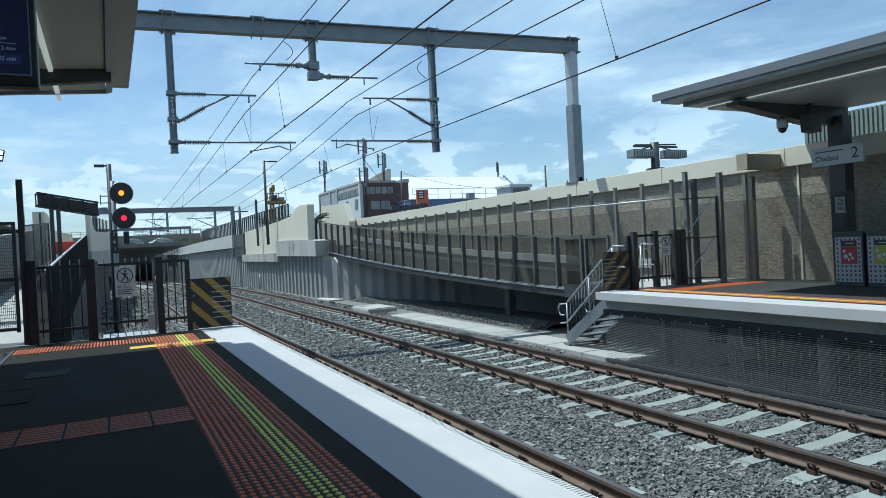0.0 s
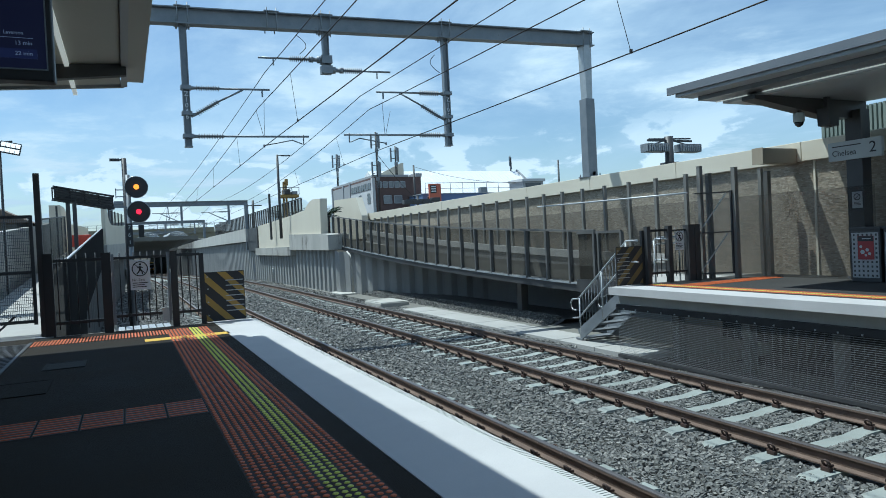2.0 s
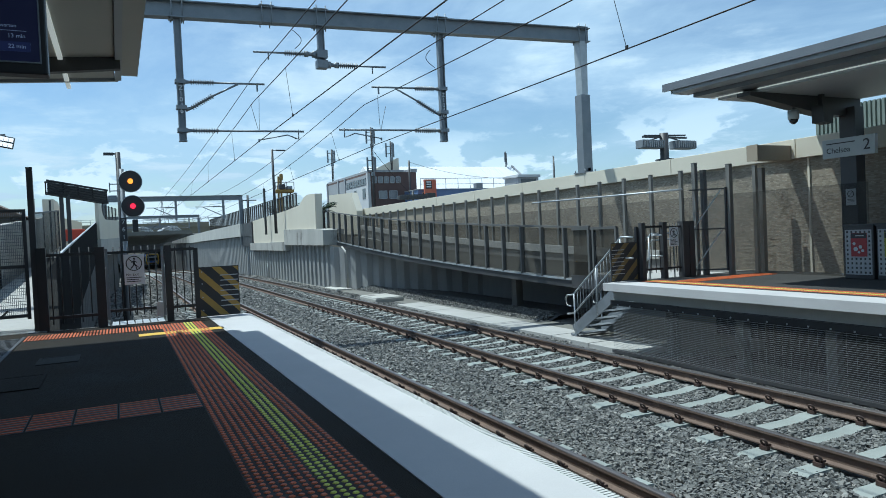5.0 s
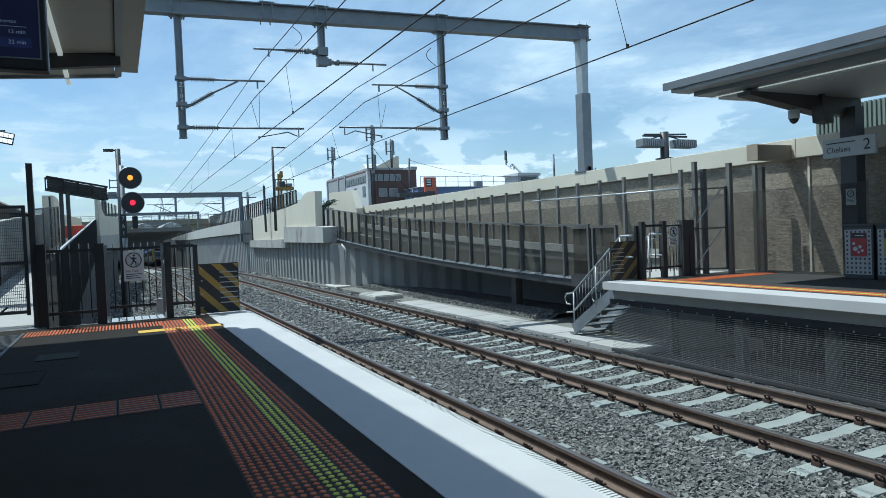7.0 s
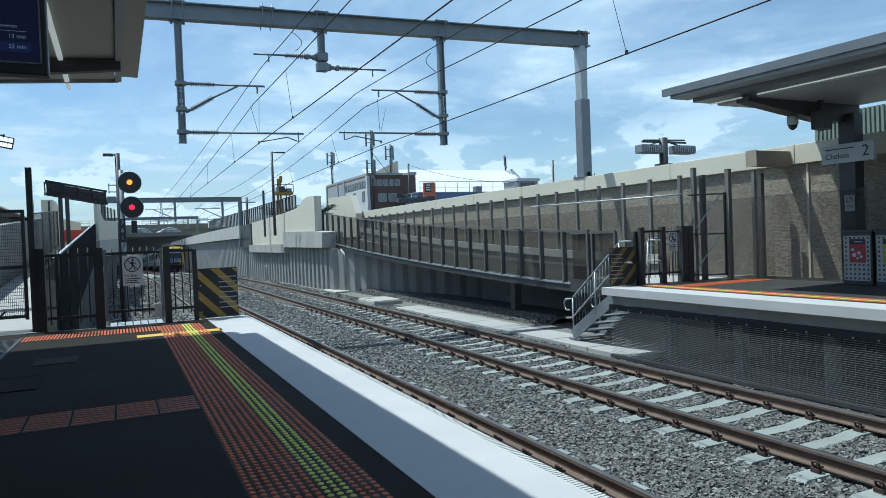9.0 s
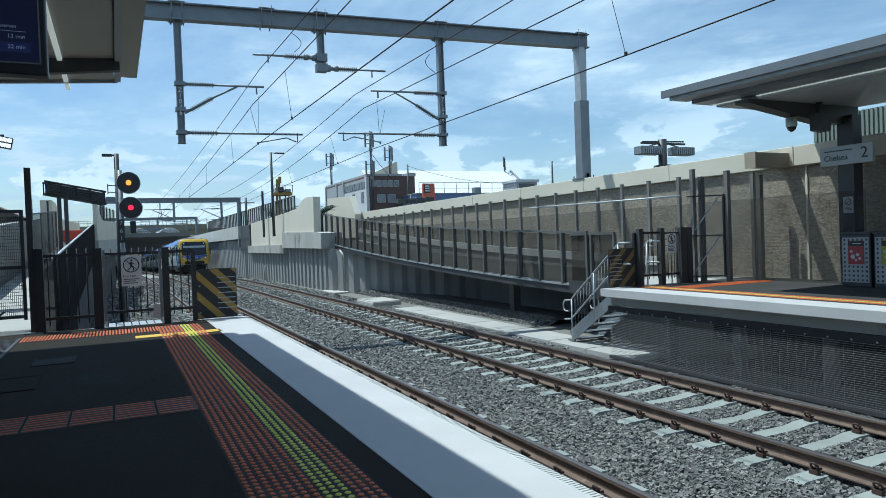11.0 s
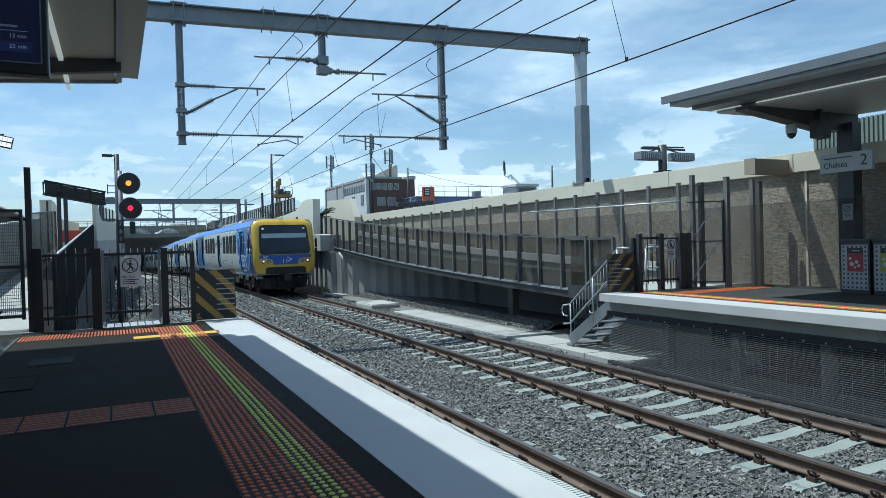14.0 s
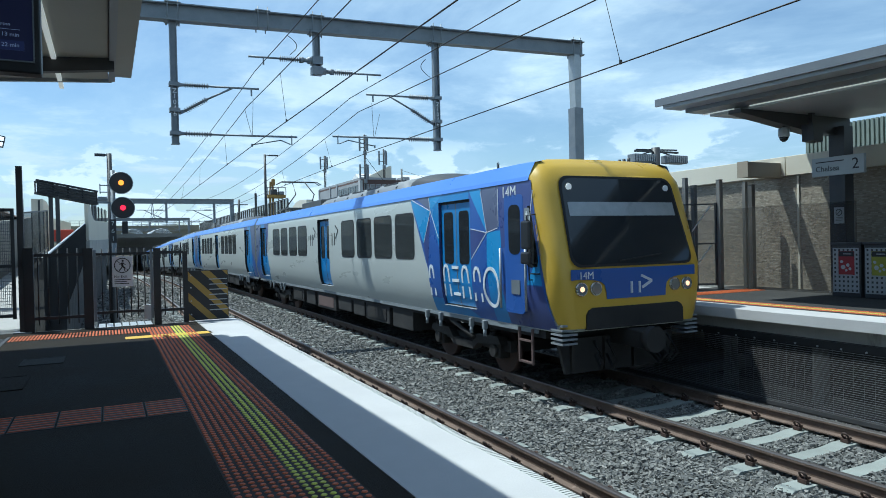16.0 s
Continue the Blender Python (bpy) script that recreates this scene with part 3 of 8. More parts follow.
def closing_walls():
    """Plain unseen walls, added to close off the sky along the platform's back and behind."""
    w = thing("wall_north", "plain dark wall added out of view along the back of the platform", "wall", kind="structure")
    for i in range(8):
        y0 = -14 + 2.9 * i
        part("cladding_panel", bx(-4.6, -4.3, y0, y0 + 2.885, 0, 3.67), "charcoal", w)
    part("end_wall", bx(-4.3, -1.0, -12.2, -12.0, 0, 3.67), "charcoal", w)


closing_walls()


def stud_mesh(name, material, r=0.0185):
    bm = bmesh.new()
    n = 9
    lo = [bm.verts.new((r * math.cos(2 * math.pi * k / n), r * math.sin(2 * math.pi * k / n), 0)) for k in range(n)]
    hi = [bm.verts.new((0.72 * r * math.cos(2 * math.pi * k / n), 0.72 * r * math.sin(2 * math.pi * k / n), 0.005)) for k in range(n)]
    for k in range(n):
        bm.faces.new((lo[k], lo[(k + 1) % n], hi[(k + 1) % n], hi[k]))
    bm.faces.new(hi)
    return bm


def stud_field(name, material, columns, y0, y1, pitch, parent, r=0.0185, label=""):
    """Rows of low round studs, in one part."""
    n = 9
    ring = [(math.cos(2 * math.pi * k / n), math.sin(2 * math.pi * k / n)) for k in range(n)]
    verts, faces = [], []
    y = y0
    while y < y1:
        for x in columns:
            b = len(verts)
            verts += [(x + r * c, y + r * s * 1.15, 0.001) for c, s in ring] + [(x + 0.75 * r * c, y + 0.85 * r * s, 0.0065) for c, s in ring]
            faces += [(b + k, b + (k + 1) % n, b + n + (k + 1) % n, b + n + k) for k in range(n)] + [tuple(range(b + n, b + 2 * n))]
        y += pitch
    me = bpy.data.meshes.new(name)
    me.from_pydata(verts, [], faces)
    me.materials.append(M[material])
    return tagged(part(name, me, material, parent, label), kind="stuff")


def tactile():
    t = thing("tactile_paving", "terracotta and yellow tactile studs fixed along the platform edge", "tactile paving")
    step = 0.046
    red = [0.535 + step * i for i in range(7)]
    yel = [0.535 + step * i for i in range(7, 10)]
    red2 = [0.535 + step * i for i in range(10, 13)]
    part("backing_strip", bx(0.51, 1.11, -6, 11.3, 0.0005, 0.0015), "stud_back", t)
    one = {}
    for mat in ("stud_red", "stud_yellow"):
        one[mat] = mesh_of("stud", stud_mesh("stud", mat, 0.0175), mat)
    y = 2.6
    for _ in range(23):
        for x in red + yel + red2:
            mat = "stud_yellow" if x in yel else "stud_red"
            part("stud", one[mat], mat, t).location = (x, y, 0.0015)
        y += 0.058
    stud_field("stud_band", "stud_red", red + red2, y, 11.25, 0.058, t, 0.0175, "rows of dull terracotta studs")
    stud_field("stud_band", "stud_yellow", yel, y, 11.25, 0.058, t, 0.0175, "rows of yellow-green studs")
    # cross row of directional tiles: bars lie across the platform
    for k in range(9):
        x1 = 0.505 - 0.286 * k
        bm = bmesh.new()
        box(bm, x1 - 0.274, x1, 5.29, 5.81, 0.0008, 0.003)
        tile = part("tactile_tile", bm, "hazard_black", t, "dark tactile tile with terracotta ribs")
        for j in range(7):
            y = 5.325 + 0.075 * j
            part("rib", bx(x1 - 0.27, x1 - 0.004, y - 0.011, y + 0.011, 0.003, 0.008, bevel=0.002), "stud_red", tile)
    for k in range(14):
        x1 = 0.5 - 0.125 * k
        for j in range(3):
            x = x1 - 0.042 * j
            part("tactile_rib", bx(x - 0.011, x + 0.011, 10.66, 11.25, 0.001, 0.008, bevel=0.002), "stud_red", t)
    return t


tactile()


# ================= tracks =================
def rail_profile(bm, x, y0, y1, step=3.0, foot=True):
    ys = [y0 + i * (y1 - y0) / max(1, round((y1 - y0) / step)) for i in range(round((y1 - y0) / step) + 1)]
    prof = [(-0.035, -0.012), (-0.035, -0.04), (-0.009, -0.05), (-0.009, -0.135), (-0.07, -0.15), (-0.07, -0.165), (0.07, -0.165), (0.07, -0.15), (0.009, -0.135), (0.009, -0.05), (0.035, -0.04), (0.035, -0.012)]
    rows = [[(x + a, y, rail_z(y) + b) for a, b in prof] for y in ys]
    sheet(bm, rows)


def rail_head(bm, x, y0, y1, step=3.0):
    ys = [y0 + i * (y1 - y0) / round((y1 - y0) / step) for i in range(round((y1 - y0) / step) + 1)]
    prof = [(-0.036, -0.014), (-0.031, -0.004), (-0.02, 0.0), (0.02, 0.0), (0.031, -0.004), (0.036, -0.014)]
    sheet(bm, [[(x + a, y, rail_z(y) + b) for a, b in prof] for y in ys])


def sleeper_mesh():
    bm = bmesh.new()
    prof = [(-0.13, -0.2), (-0.105, 0.0), (0.105, 0.0), (0.13, -0.2)]
    xs = [(-1.33, -0.03), (-1.27, 0.0), (-0.6, 0.0), (-0.35, -0.03), (0.35, -0.03), (0.6, 0.0), (1.27, 0.0), (1.33, -0.03)]
    rows = [[(x, y, z + dz if z == 0.0 else z) for y, z in prof] for x, dz in xs]
    sheet(bm, rows)
    bm.faces.new([v for v in bm.verts if abs(v.co.x + 1.33) < 1e-5])
    bm.faces.new([v for v in bm.verts if abs(v.co.x - 1.33) < 1e-5][::-1])
    return mesh_of("sleeper", bm, "sleeper")


def clip_mesh():
    """A sprung clip: a leaning steel loop with its two legs, on a cast shoulder."""
    bm = bmesh.new()
    loop = []
    for i in range(12):
        a = -0.9 + 5.2 * i / 11
        u, v = 0.04 * math.cos(a), 0.04 * math.sin(a)
        loop.append((0.052 + 0.45 * v, u, 0.05 + 0.88 * v))
    tube(bm, [(-0.015, 0.03, 0.022)] + loop + [(0.0, -0.035, 0.02), (-0.03, -0.05, 0.02)], 0.0135, 6)
    box(bm, 0.02, 0.075, -0.05, 0.05, -0.03, 0.012)
    return mesh_of("clip", bm, "clip")


SLEEPER, CLIP = sleeper_mesh(), clip_mesh()


def track(name, x, label):
    t = thing(name, label, "railway track", kind="structure")
    for s in (-1, 1):
        part("rail", made(rail_profile, x + s * HALF, -12, 330), "rust", t, "rusty steel rail")
        part("rail_head", made(rail_head, x + s * HALF, -12, 330), "railhead", t, "worn dark rail head")
    y = -4.0 + 0.171
    while y < 120:
        sl = part("sleeper", SLEEPER, "sleeper", t)
        sl.location = (x, y, rail_z(y) - 0.185)
        if 1.0 < y < 26:
            for s in (-1, 1):
                for q in (-1, 1):
                    c = part("clip", CLIP, "clip", sl)
                    c.location = (s * HALF + q * 0.095, 0, 0.035)
                    c.rotation_euler = (0, 0, math.pi if q < 0 else 0)
        y += 0.657
    return t


track("track_1", TRACK_1, "broad gauge track beside the black platform, concrete sleepers sunk in stone")
track("track_2", TRACK_2, "broad gauge track on pale concrete sleepers and crushed stone")


def stones():
    """Loose crushed stone over the bed: each piece a dented block."""
    rng = np.random.default_rng(5)

    def field(x0, x1, y0, y1, per, size):
        n = int((x1 - x0) * (y1 - y0) * per)
        return np.stack([rng.uniform(x0, x1, n), rng.uniform(y0, y1, n), rng.uniform(0.7, 1.3, n) * size], 1)

    f = []
    for y0, y1, per, size in ((2.2, 8, 1250, 0.0192), (8, 13, 980, 0.0213), (13, 20, 560, 0.026), (20, 32, 260, 0.034), (32, 48, 110, 0.046)):
        f.append(field(4.36, 6.52, y0, y1, per, size))
        f.append(field(6.68, 8.22, y0, y1, per * 0.9, size))
        f.append(field(8.38, 9.16 if y0 < 11 else 9.4 if y0 < 20 else 9.9, y0, y1, per, size))
    f.append(field(2.68, 4.22, 9, 30, 170, 0.034))
    f.append(field(2.0, 2.5, 6, 30, 200, 0.034))
    f.append(field(2.05, 9.1, -11, 2.2, 160, 0.036))
    f.append(field(2.05, 4.3, 2.2, 9, 200, 0.034))
    f.append(field(0.0, 2.0, 13, 32, 150, 0.04))
    f.append(field(-0.9, 2.5, 32, 75, 36, 0.085))
    f.append(field(2.7, 4.2, 30, 75, 40, 0.07))
    f.append(field(4.36, 9.9, 48, 80, 30, 0.085))
    f.append(field(-0.9, 0.0, 13, 32, 120, 0.045))
    f.append(field(10.68, 11.25, 16.2, 25, 900, 0.022))
    f.append(field(10.68, 11.25, 25, 34, 560, 0.028))
    p = np.concatenate(f)
    x, y, s = p.T
    # keep stones off the sleeper tops between the far rails, where they lie bare
    ph = (y + 4.0 - 0.171) % 0.657
    on_sleeper = (np.minimum(ph, 0.657 - ph) < 0.125)
    bare = on_sleeper & (np.abs(x - TRACK_2) < 1.0)
    scatter = rng.random(len(x))
    ends = on_sleeper & (np.abs(x - TRACK_2) >= 1.0) & (np.abs(x - TRACK_2) < 1.24) & (scatter < 0.28)
    ends1 = on_sleeper & (np.abs(x - TRACK_1) > 0.95) & (np.abs(x - TRACK_1) < 1.25) & (scatter < 0.3)
    keep = ~(bare | ends | ends1)
    x, y, s = x[keep], y[keep], s[keep]
    n = len(x)
    base = np.array([rail_z(v) for v in y]) - 0.228 + rng.uniform(-0.012, 0.02, n)
    side = np.clip((x - 8.65) / 0.65, 0, None)
    base = base - 0.04 * np.clip(side, 0, 1)
    base = np.where(x > 10.5, -1.47 + 0.24 * np.clip((x - 10.68) / 0.5, 0, 1) + rng.uniform(-0.012, 0.03, n), base)
    base = np.where(x < 2.2, base - 0.25 * np.clip((2.2 - x) / 1.0, 0, 1), base)
    cube = np.array([(a, b, c) for a in (-1, 1) for b in (-1, 1) for c in (-1, 1)], float)
    quads = np.array([(0, 1, 3, 2), (4, 6, 7, 5), (0, 4, 5, 1), (2, 3, 7, 6), (0, 2, 6, 4), (1, 5, 7, 3)])
    v = cube[None] * rng.uniform(0.45, 1.3, (n, 1, 3)) + rng.uniform(-0.5, 0.5, (n, 8, 3))
    ang, tilt = rng.uniform(0, 6.28, n), rng.uniform(-0.9, 0.9, n)
    ct, st = np.cos(tilt)[:, None], np.sin(tilt)[:, None]
    vy, vz = v[..., 1] * ct - v[..., 2] * st, v[..., 1] * st + v[..., 2] * ct
    ca, sa = np.cos(ang)[:, None], np.sin(ang)[:, None]
    vx, vy = v[..., 0] * ca - vy * sa, v[..., 0] * sa + vy * ca
    out = np.stack([vx * s[:, None] + x[:, None], vy * s[:, None] + y[:, None], vz * s[:, None] * 0.8 + base[:, None]], -1).reshape(-1, 3)
    q = (quads[None] + 8 * np.arange(n)[:, None, None]).reshape(-1)
    me = bpy.data.meshes.new("ballast_stones")
    me.vertices.add(len(out))
    me.vertices.foreach_set("co", out.ravel())
    me.loops.add(len(q))
    me.loops.foreach_set("vertex_index", q.astype(np.int32))
    me.polygons.add(len(q) // 4)
    me.polygons.foreach_set("loop_start", np.arange(0, len(q), 4, dtype=np.int32))
    me.update(calc_edges=True)
    me.validate()
    me.shade_flat()
    mt = surf("ballast_stone", (0.1, 0.105, 0.11), (0.2, 0.2, 0.2), 12, 0.95, 0, 0.3, 60, rough_var=0.04)
    n_, l_ = mt.node_tree.nodes, mt.node_tree.links
    b = n_["Principled BSDF"]
    geo, ramp = n_.new("ShaderNodeNewGeometry"), n_.new("ShaderNodeValToRGB")
    tones = ramp.color_ramp.elements
    tones[0].color, tones[1].color = (0.085, 0.086, 0.08, 1), (0.3, 0.29, 0.265, 1)
    for pos, c in ((0.5, (0.15, 0.15, 0.142, 1)), (0.85, (0.205, 0.202, 0.188, 1))):
        tones.new(pos).color = c
    l_.new(geo.outputs["Random Per Island"], ramp.inputs[0])
    l_.new(ramp.outputs[0], b.inputs["Base Color"])
    M["ballast_stone"] = mt
    me.materials.append(mt)
    tagged(new("ballast_stones", me), "loose crushed blue-grey stone between and beside the rails", "ballast", "", "stuff")


stones()


def rise(y):
    """The walking ramps: level with the platforms, then ever steeper up to the street."""
    k = max(0.0, y - 14.0)
    return -0.12 + 0.028 * k + 0.00132 * k * k


def lineside():
    """Concrete strip, drain and pit beside the far track."""
    bm = bmesh.new()
    for i in range(9):
        y0 = 10.9 + 1.45 * i
        box(bm, 9.38, 10.3 + 0.01 * i, y0, y0 + 1.43, -1.75, -1.4 + 0.005 * (i % 3), 0.01)
    solid("drain_strip", bm, "paving", "stained precast concrete drain covers beside the track", "drain")
    bm = bmesh.new()
    box(bm, 9.12, 10.35, 25.6, 27.6, -1.7, -1.29, 0.03)
    box(bm, 9.16, 10.31, 25.64, 27.56, -1.29, -1.26, 0.01)
    solid("drain_pit", bm, "concrete", "low concrete pit with a flat lid beside the track", "pit", "")
    bm = bmesh.new()
    box(bm, 9.8, 10.6, 33.2, 35.4, -1.9, -1.36, 0.02)
    solid("drain_pit", bm, "concrete_pale", "small pale concrete pit at the foot of the wall", "pit", "")
    bm = bmesh.new()
    sheet(bm, [[(9.9, y, rail_z(y) - 0.225), (10.75, y, rail_z(y) - 0.21)] for y in (13, 16, 19, 22, 25, 30, 36, 45, 60)])
    solid("lineside_path", bm, "bridge_grey", "dark asphalt strip along the foot of the wall", "path")
    bm = bmesh.new()
    sheet(bm, [[(10.66, y, -1.5), (10.95, y, -1.38), (11.22, y, -1.26), (12.9, y, -1.3)] for y in (16, 19, 22, 25, 28, 31, 34.5)])
    solid("stone_bank", bm, "ballast", "low bank of loose stone along the foot of the wall", "bank", "stuff")
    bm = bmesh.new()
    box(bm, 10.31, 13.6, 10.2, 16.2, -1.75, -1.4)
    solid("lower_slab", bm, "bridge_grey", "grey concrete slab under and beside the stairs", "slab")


lineside()


# ================= far platform =================
def mesh_screen(y0, y1, x, z0, z1):
    bm = bmesh.new()
    n = int((z1 - z0) / 0.031)
    for i in range(n):
        z = z0 + (i + 0.5) * (z1 - z0) / n
        box(bm, x - 0.003, x + 0.003, y0, y1, z - 0.0024, z + 0.0024)
    y = y0
    while y <= y1:
        box(bm, x + 0.003, x + 0.005, y - 0.0006, y + 0.0006, z0, z1)
        y += 0.15
    return bm


def platform_far():
    p = thing("platform_2", "asphalt platform with a white edge and a mesh screen below", "platform", kind="structure")
    x0, ye = 9.17, 11.5
    # deck in the brighter asphalt copy, coloured as sunlit
    part("asphalt_deck", bx(x0 + 0.62, 13.62, -14, ye, -0.28, -0.004), "asphalt_paler", p)
    for i in range(9):
        a = -15.5 + 3.0 * i
        part("edge_slab", bx(x0, x0 + 0.618, a, a + 2.999, -0.155, 0.0), "coping", p, "smooth white concrete platform edge")
    part("edge_beam", bx(x0 + 0.23, x0 + 0.6, -14, ye - 0.05, -0.36, -0.157), "concrete", p)
    lug = mesh_of("fixing_lug", bx(x0 + 0.125, x0 + 0.14, -0.012, 0.012, -0.462, -0.437), "galv")
    for i in range(60):
        part("fixing_lug", lug, "galv", p).location.y = 11.2 - 0.36 * i
    part("screen_rail", bx(x0 + 0.14, x0 + 0.2, -14, ye - 0.05, -0.47, -0.362), "black_steel", p)
    part("mesh_screen", mesh_screen(-6, ye - 0.1, x0 + 0.15, -1.4, -0.44), "galv", p, "grey wire mesh screen hung below the edge")
    part("screen_foot", bx(x0 + 0.1, x0 + 0.2, -6, ye - 0.1, -1.46, -1.4), "charcoal", p)
    for i in range(8):
        y = 10.6 - 1.75 * i
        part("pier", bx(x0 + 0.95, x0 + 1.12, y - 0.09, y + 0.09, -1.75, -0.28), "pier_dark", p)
    # back and floor of the hollow, coloured almost black in place of shade
    part("back_wall", bx(12.4, 12.6, -14, ye, -1.75, -0.28), "void_shade", p)
    part("under_floor", bx(x0 + 0.3, 12.4, -14, ye, -1.78, -1.62), "void_shade", p)
    t = thing("tactile_paving", "sunlit terracotta and yellow tactile studs on the far platform", "tactile paving")
    stud_field("stud_band", "stud_red", [x0 + 0.78 + 0.046 * i for i in range(3)] + [x0 + 1.04 + 0.046 * i for i in range(3)], -3, 11.2, 0.058, t, 0.02)
    stud_field("stud_band", "stud_yellow", [x0 + 0.925 + 0.046 * i for i in range(2)], -3, 11.2, 0.058, t, 0.02, "rows of yellow studs")
    for k in range(12):
        bm = bmesh.new()
        for j in range(4):
            xx = x0 + 1.25 + 0.2 * k + 0.048 * j
            box(bm, xx, xx + 0.022, 10.15, 10.65, -0.003, 0.006)
        part("tactile_tile", bm, "stud_red", t)


platform_far()


# ================= fences, gates, boards =================
def hazard_board(name, at, w, h, label, flip=False, paint="hazard_yellow"):
    """A striped board that faces the camera's end, on two uprights."""
    t = thing(name, label, "hazard board", at)
    part("backing", bx(0, w, 0.0, 0.03, 0.02, h), "hazard_black", t)
    # slanting yellow bands clipped to the board
    band, gap = 0.14, 0.2
    u = -h
    while u < w:
        # band edges rise to the left: x + z = const
        poly = []
        for c0, c1 in ((u + h, u + h + band),):
            pts = []
            for c, zz in ((c0, 0.03), (c1, 0.03), (c1, h - 0.01), (c0, h - 0.01)):
                pts.append((c - zz, zz))
            poly = pts
        # clip in x to the board
        def clip(pts, lim, keep_more):
            out = []
            for (xa, za), (xb, zb) in zip(pts, pts[1:] + pts[:1]):
                ina, inb = ((xa >= lim), (xb >= lim)) if keep_more else ((xa <= lim), (xb <= lim))
                if ina:
                    out.append((xa, za))
                if ina != inb:
                    k = (lim - xa) / (xb - xa)
                    out.append((lim, za + k * (zb - za)))
            return out
        poly = clip(clip(poly, 0.005, True), w - 0.005, False)
        poly = [(w - x, z) for x, z in poly] if flip else poly
        if len(poly) > 2:
            part("yellow_band", made(prism, poly, "y", -0.004, 0.001), paint, t, "slanting yellow band")
        u += band + gap
    for i in range(7):
        z = 0.17 + 0.085 * i * h / 0.84
        part("step_mark", bx(*((0.02, w * 0.48) if flip else (w * 0.52, w - 0.02)), -0.016, -0.004, z, z + 0.014), "galv", t)
    part("edge_post", bx(*((w, w + 0.07) if flip else (-0.07, 0.0)), -0.01, 0.06, -0.02, h + 0.32), "black_steel", t)
    for z in (0.12, 0.34, 0.56, 0.76):
        part("bolt", made(tube, [(0.045, -0.014, z * h / 0.84), (0.045, 0.0, z * h / 0.84)], 0.012, 8), "galv", t)
    return t


hazard_board("hazard_board", (1.16, 11.75, 0.0), 0.63, 0.83, "black and yellow striped board at the platform end")


def post(parent, x, y, z0, z1, w, material="black_steel", name="post"):
    bm = bx(x - w / 2, x + w / 2, y - w / 2, y + w / 2, z0, z1)
    box(bm, x - w / 2 - 0.006, x + w / 2 + 0.006, y - w / 2 - 0.006, y + w / 2 + 0.006, z1, z1 + 0.012)
    return part(name, bm, material, parent)


def picket_panel(parent, x0, x1, y, n, zb=0.22, zt=1.14, tip=1.24, rail=0.045, r=0.009, dense=False):
    for z in (zb, zt):
        part("rail", bx(x0, x1, y - rail / 2, y + rail / 2, z - rail / 2, z + rail / 2), "black_steel", parent)
    for i in range(n):
        x = x0 + (i + 0.5) * (x1 - x0) / n
        part("picket", made(tube, [(x, y, zb - 0.08), (x, y, tip - 0.03), (x, y, tip)], r, 6, [r, r, r * 0.4]), "black_steel", parent)


def no_entry_sign(parent, x, z, y, w, h):
    """White notice: ring with a slash, heading, and lines too small to read."""
    s = part("notice", bx(x - w / 2, x + w / 2, y - 0.004, y, z - h / 2, z + h / 2), "white_sign", parent, "white notice with a barred ring")
    r = w * 0.38
    c = Vector((x, y - 0.007, z + h * 0.2))
    bm = bmesh.new()
    tube(bm, [c + Vector((r * math.cos(a), 0, r * math.sin(a))) for a in (2 * math.pi * k / 28 for k in range(29))], 0.008, 6)
    bar(bm, c + Vector((-r * 0.7, 0, r * 0.7)), c + Vector((r * 0.7, 0, -r * 0.7)), 0.009, 0.012, up=(0, 1, 0))
    part("barred_ring", bm, "ink", s)
    # striding figure: head, trunk, two legs, two arms
    bm = bmesh.new()
    k = r / 0.11
    tube(bm, [(c.x + 0.006 * k, y - 0.009, c.z + 0.07 * k), (c.x + 0.006 * k, y - 0.004, c.z + 0.07 * k)], 0.016 * k, 10)
    for a, b, w_ in (((0.0, 0.045), (0.0, -0.012), 0.03), ((0.0, -0.01), (0.03, -0.045), 0.017), ((0.03, -0.045), (0.032, -0.088), 0.015), ((0.0, -0.01), (-0.02, -0.05), 0.017), ((-0.02, -0.05), (-0.05, -0.08), 0.015), ((0.0, 0.04), (0.045, 0.01), 0.012), ((0.0, 0.04), (-0.04, 0.015), 0.012)):
        bar(bm, (c.x + a[0] * k, y - 0.0065, c.z + a[1] * k), (c.x + b[0] * k, y - 0.0065, c.z + b[1] * k), w_ * k, 0.005, up=(0, 1, 0))
    part("pictogram", bm, "ink", s)
    writing("heading", "No Exit", w * 0.2, Matrix.Translation((x - w * 0.1, y - 0.006, z - h * 0.17)) @ FACE_S, "ink", s)
    bm = bmesh.new()
    for i, k in enumerate((0.78, 0.6, 0.7)):
        zz = z - h * (0.27 + 0.065 * i)
        box(bm, x - w * 0.4, x - w * 0.4 + w * k, y - 0.007, y - 0.004, zz - 0.006, zz + 0.006)
    part("small_print", bm, "ink", s)
    return s


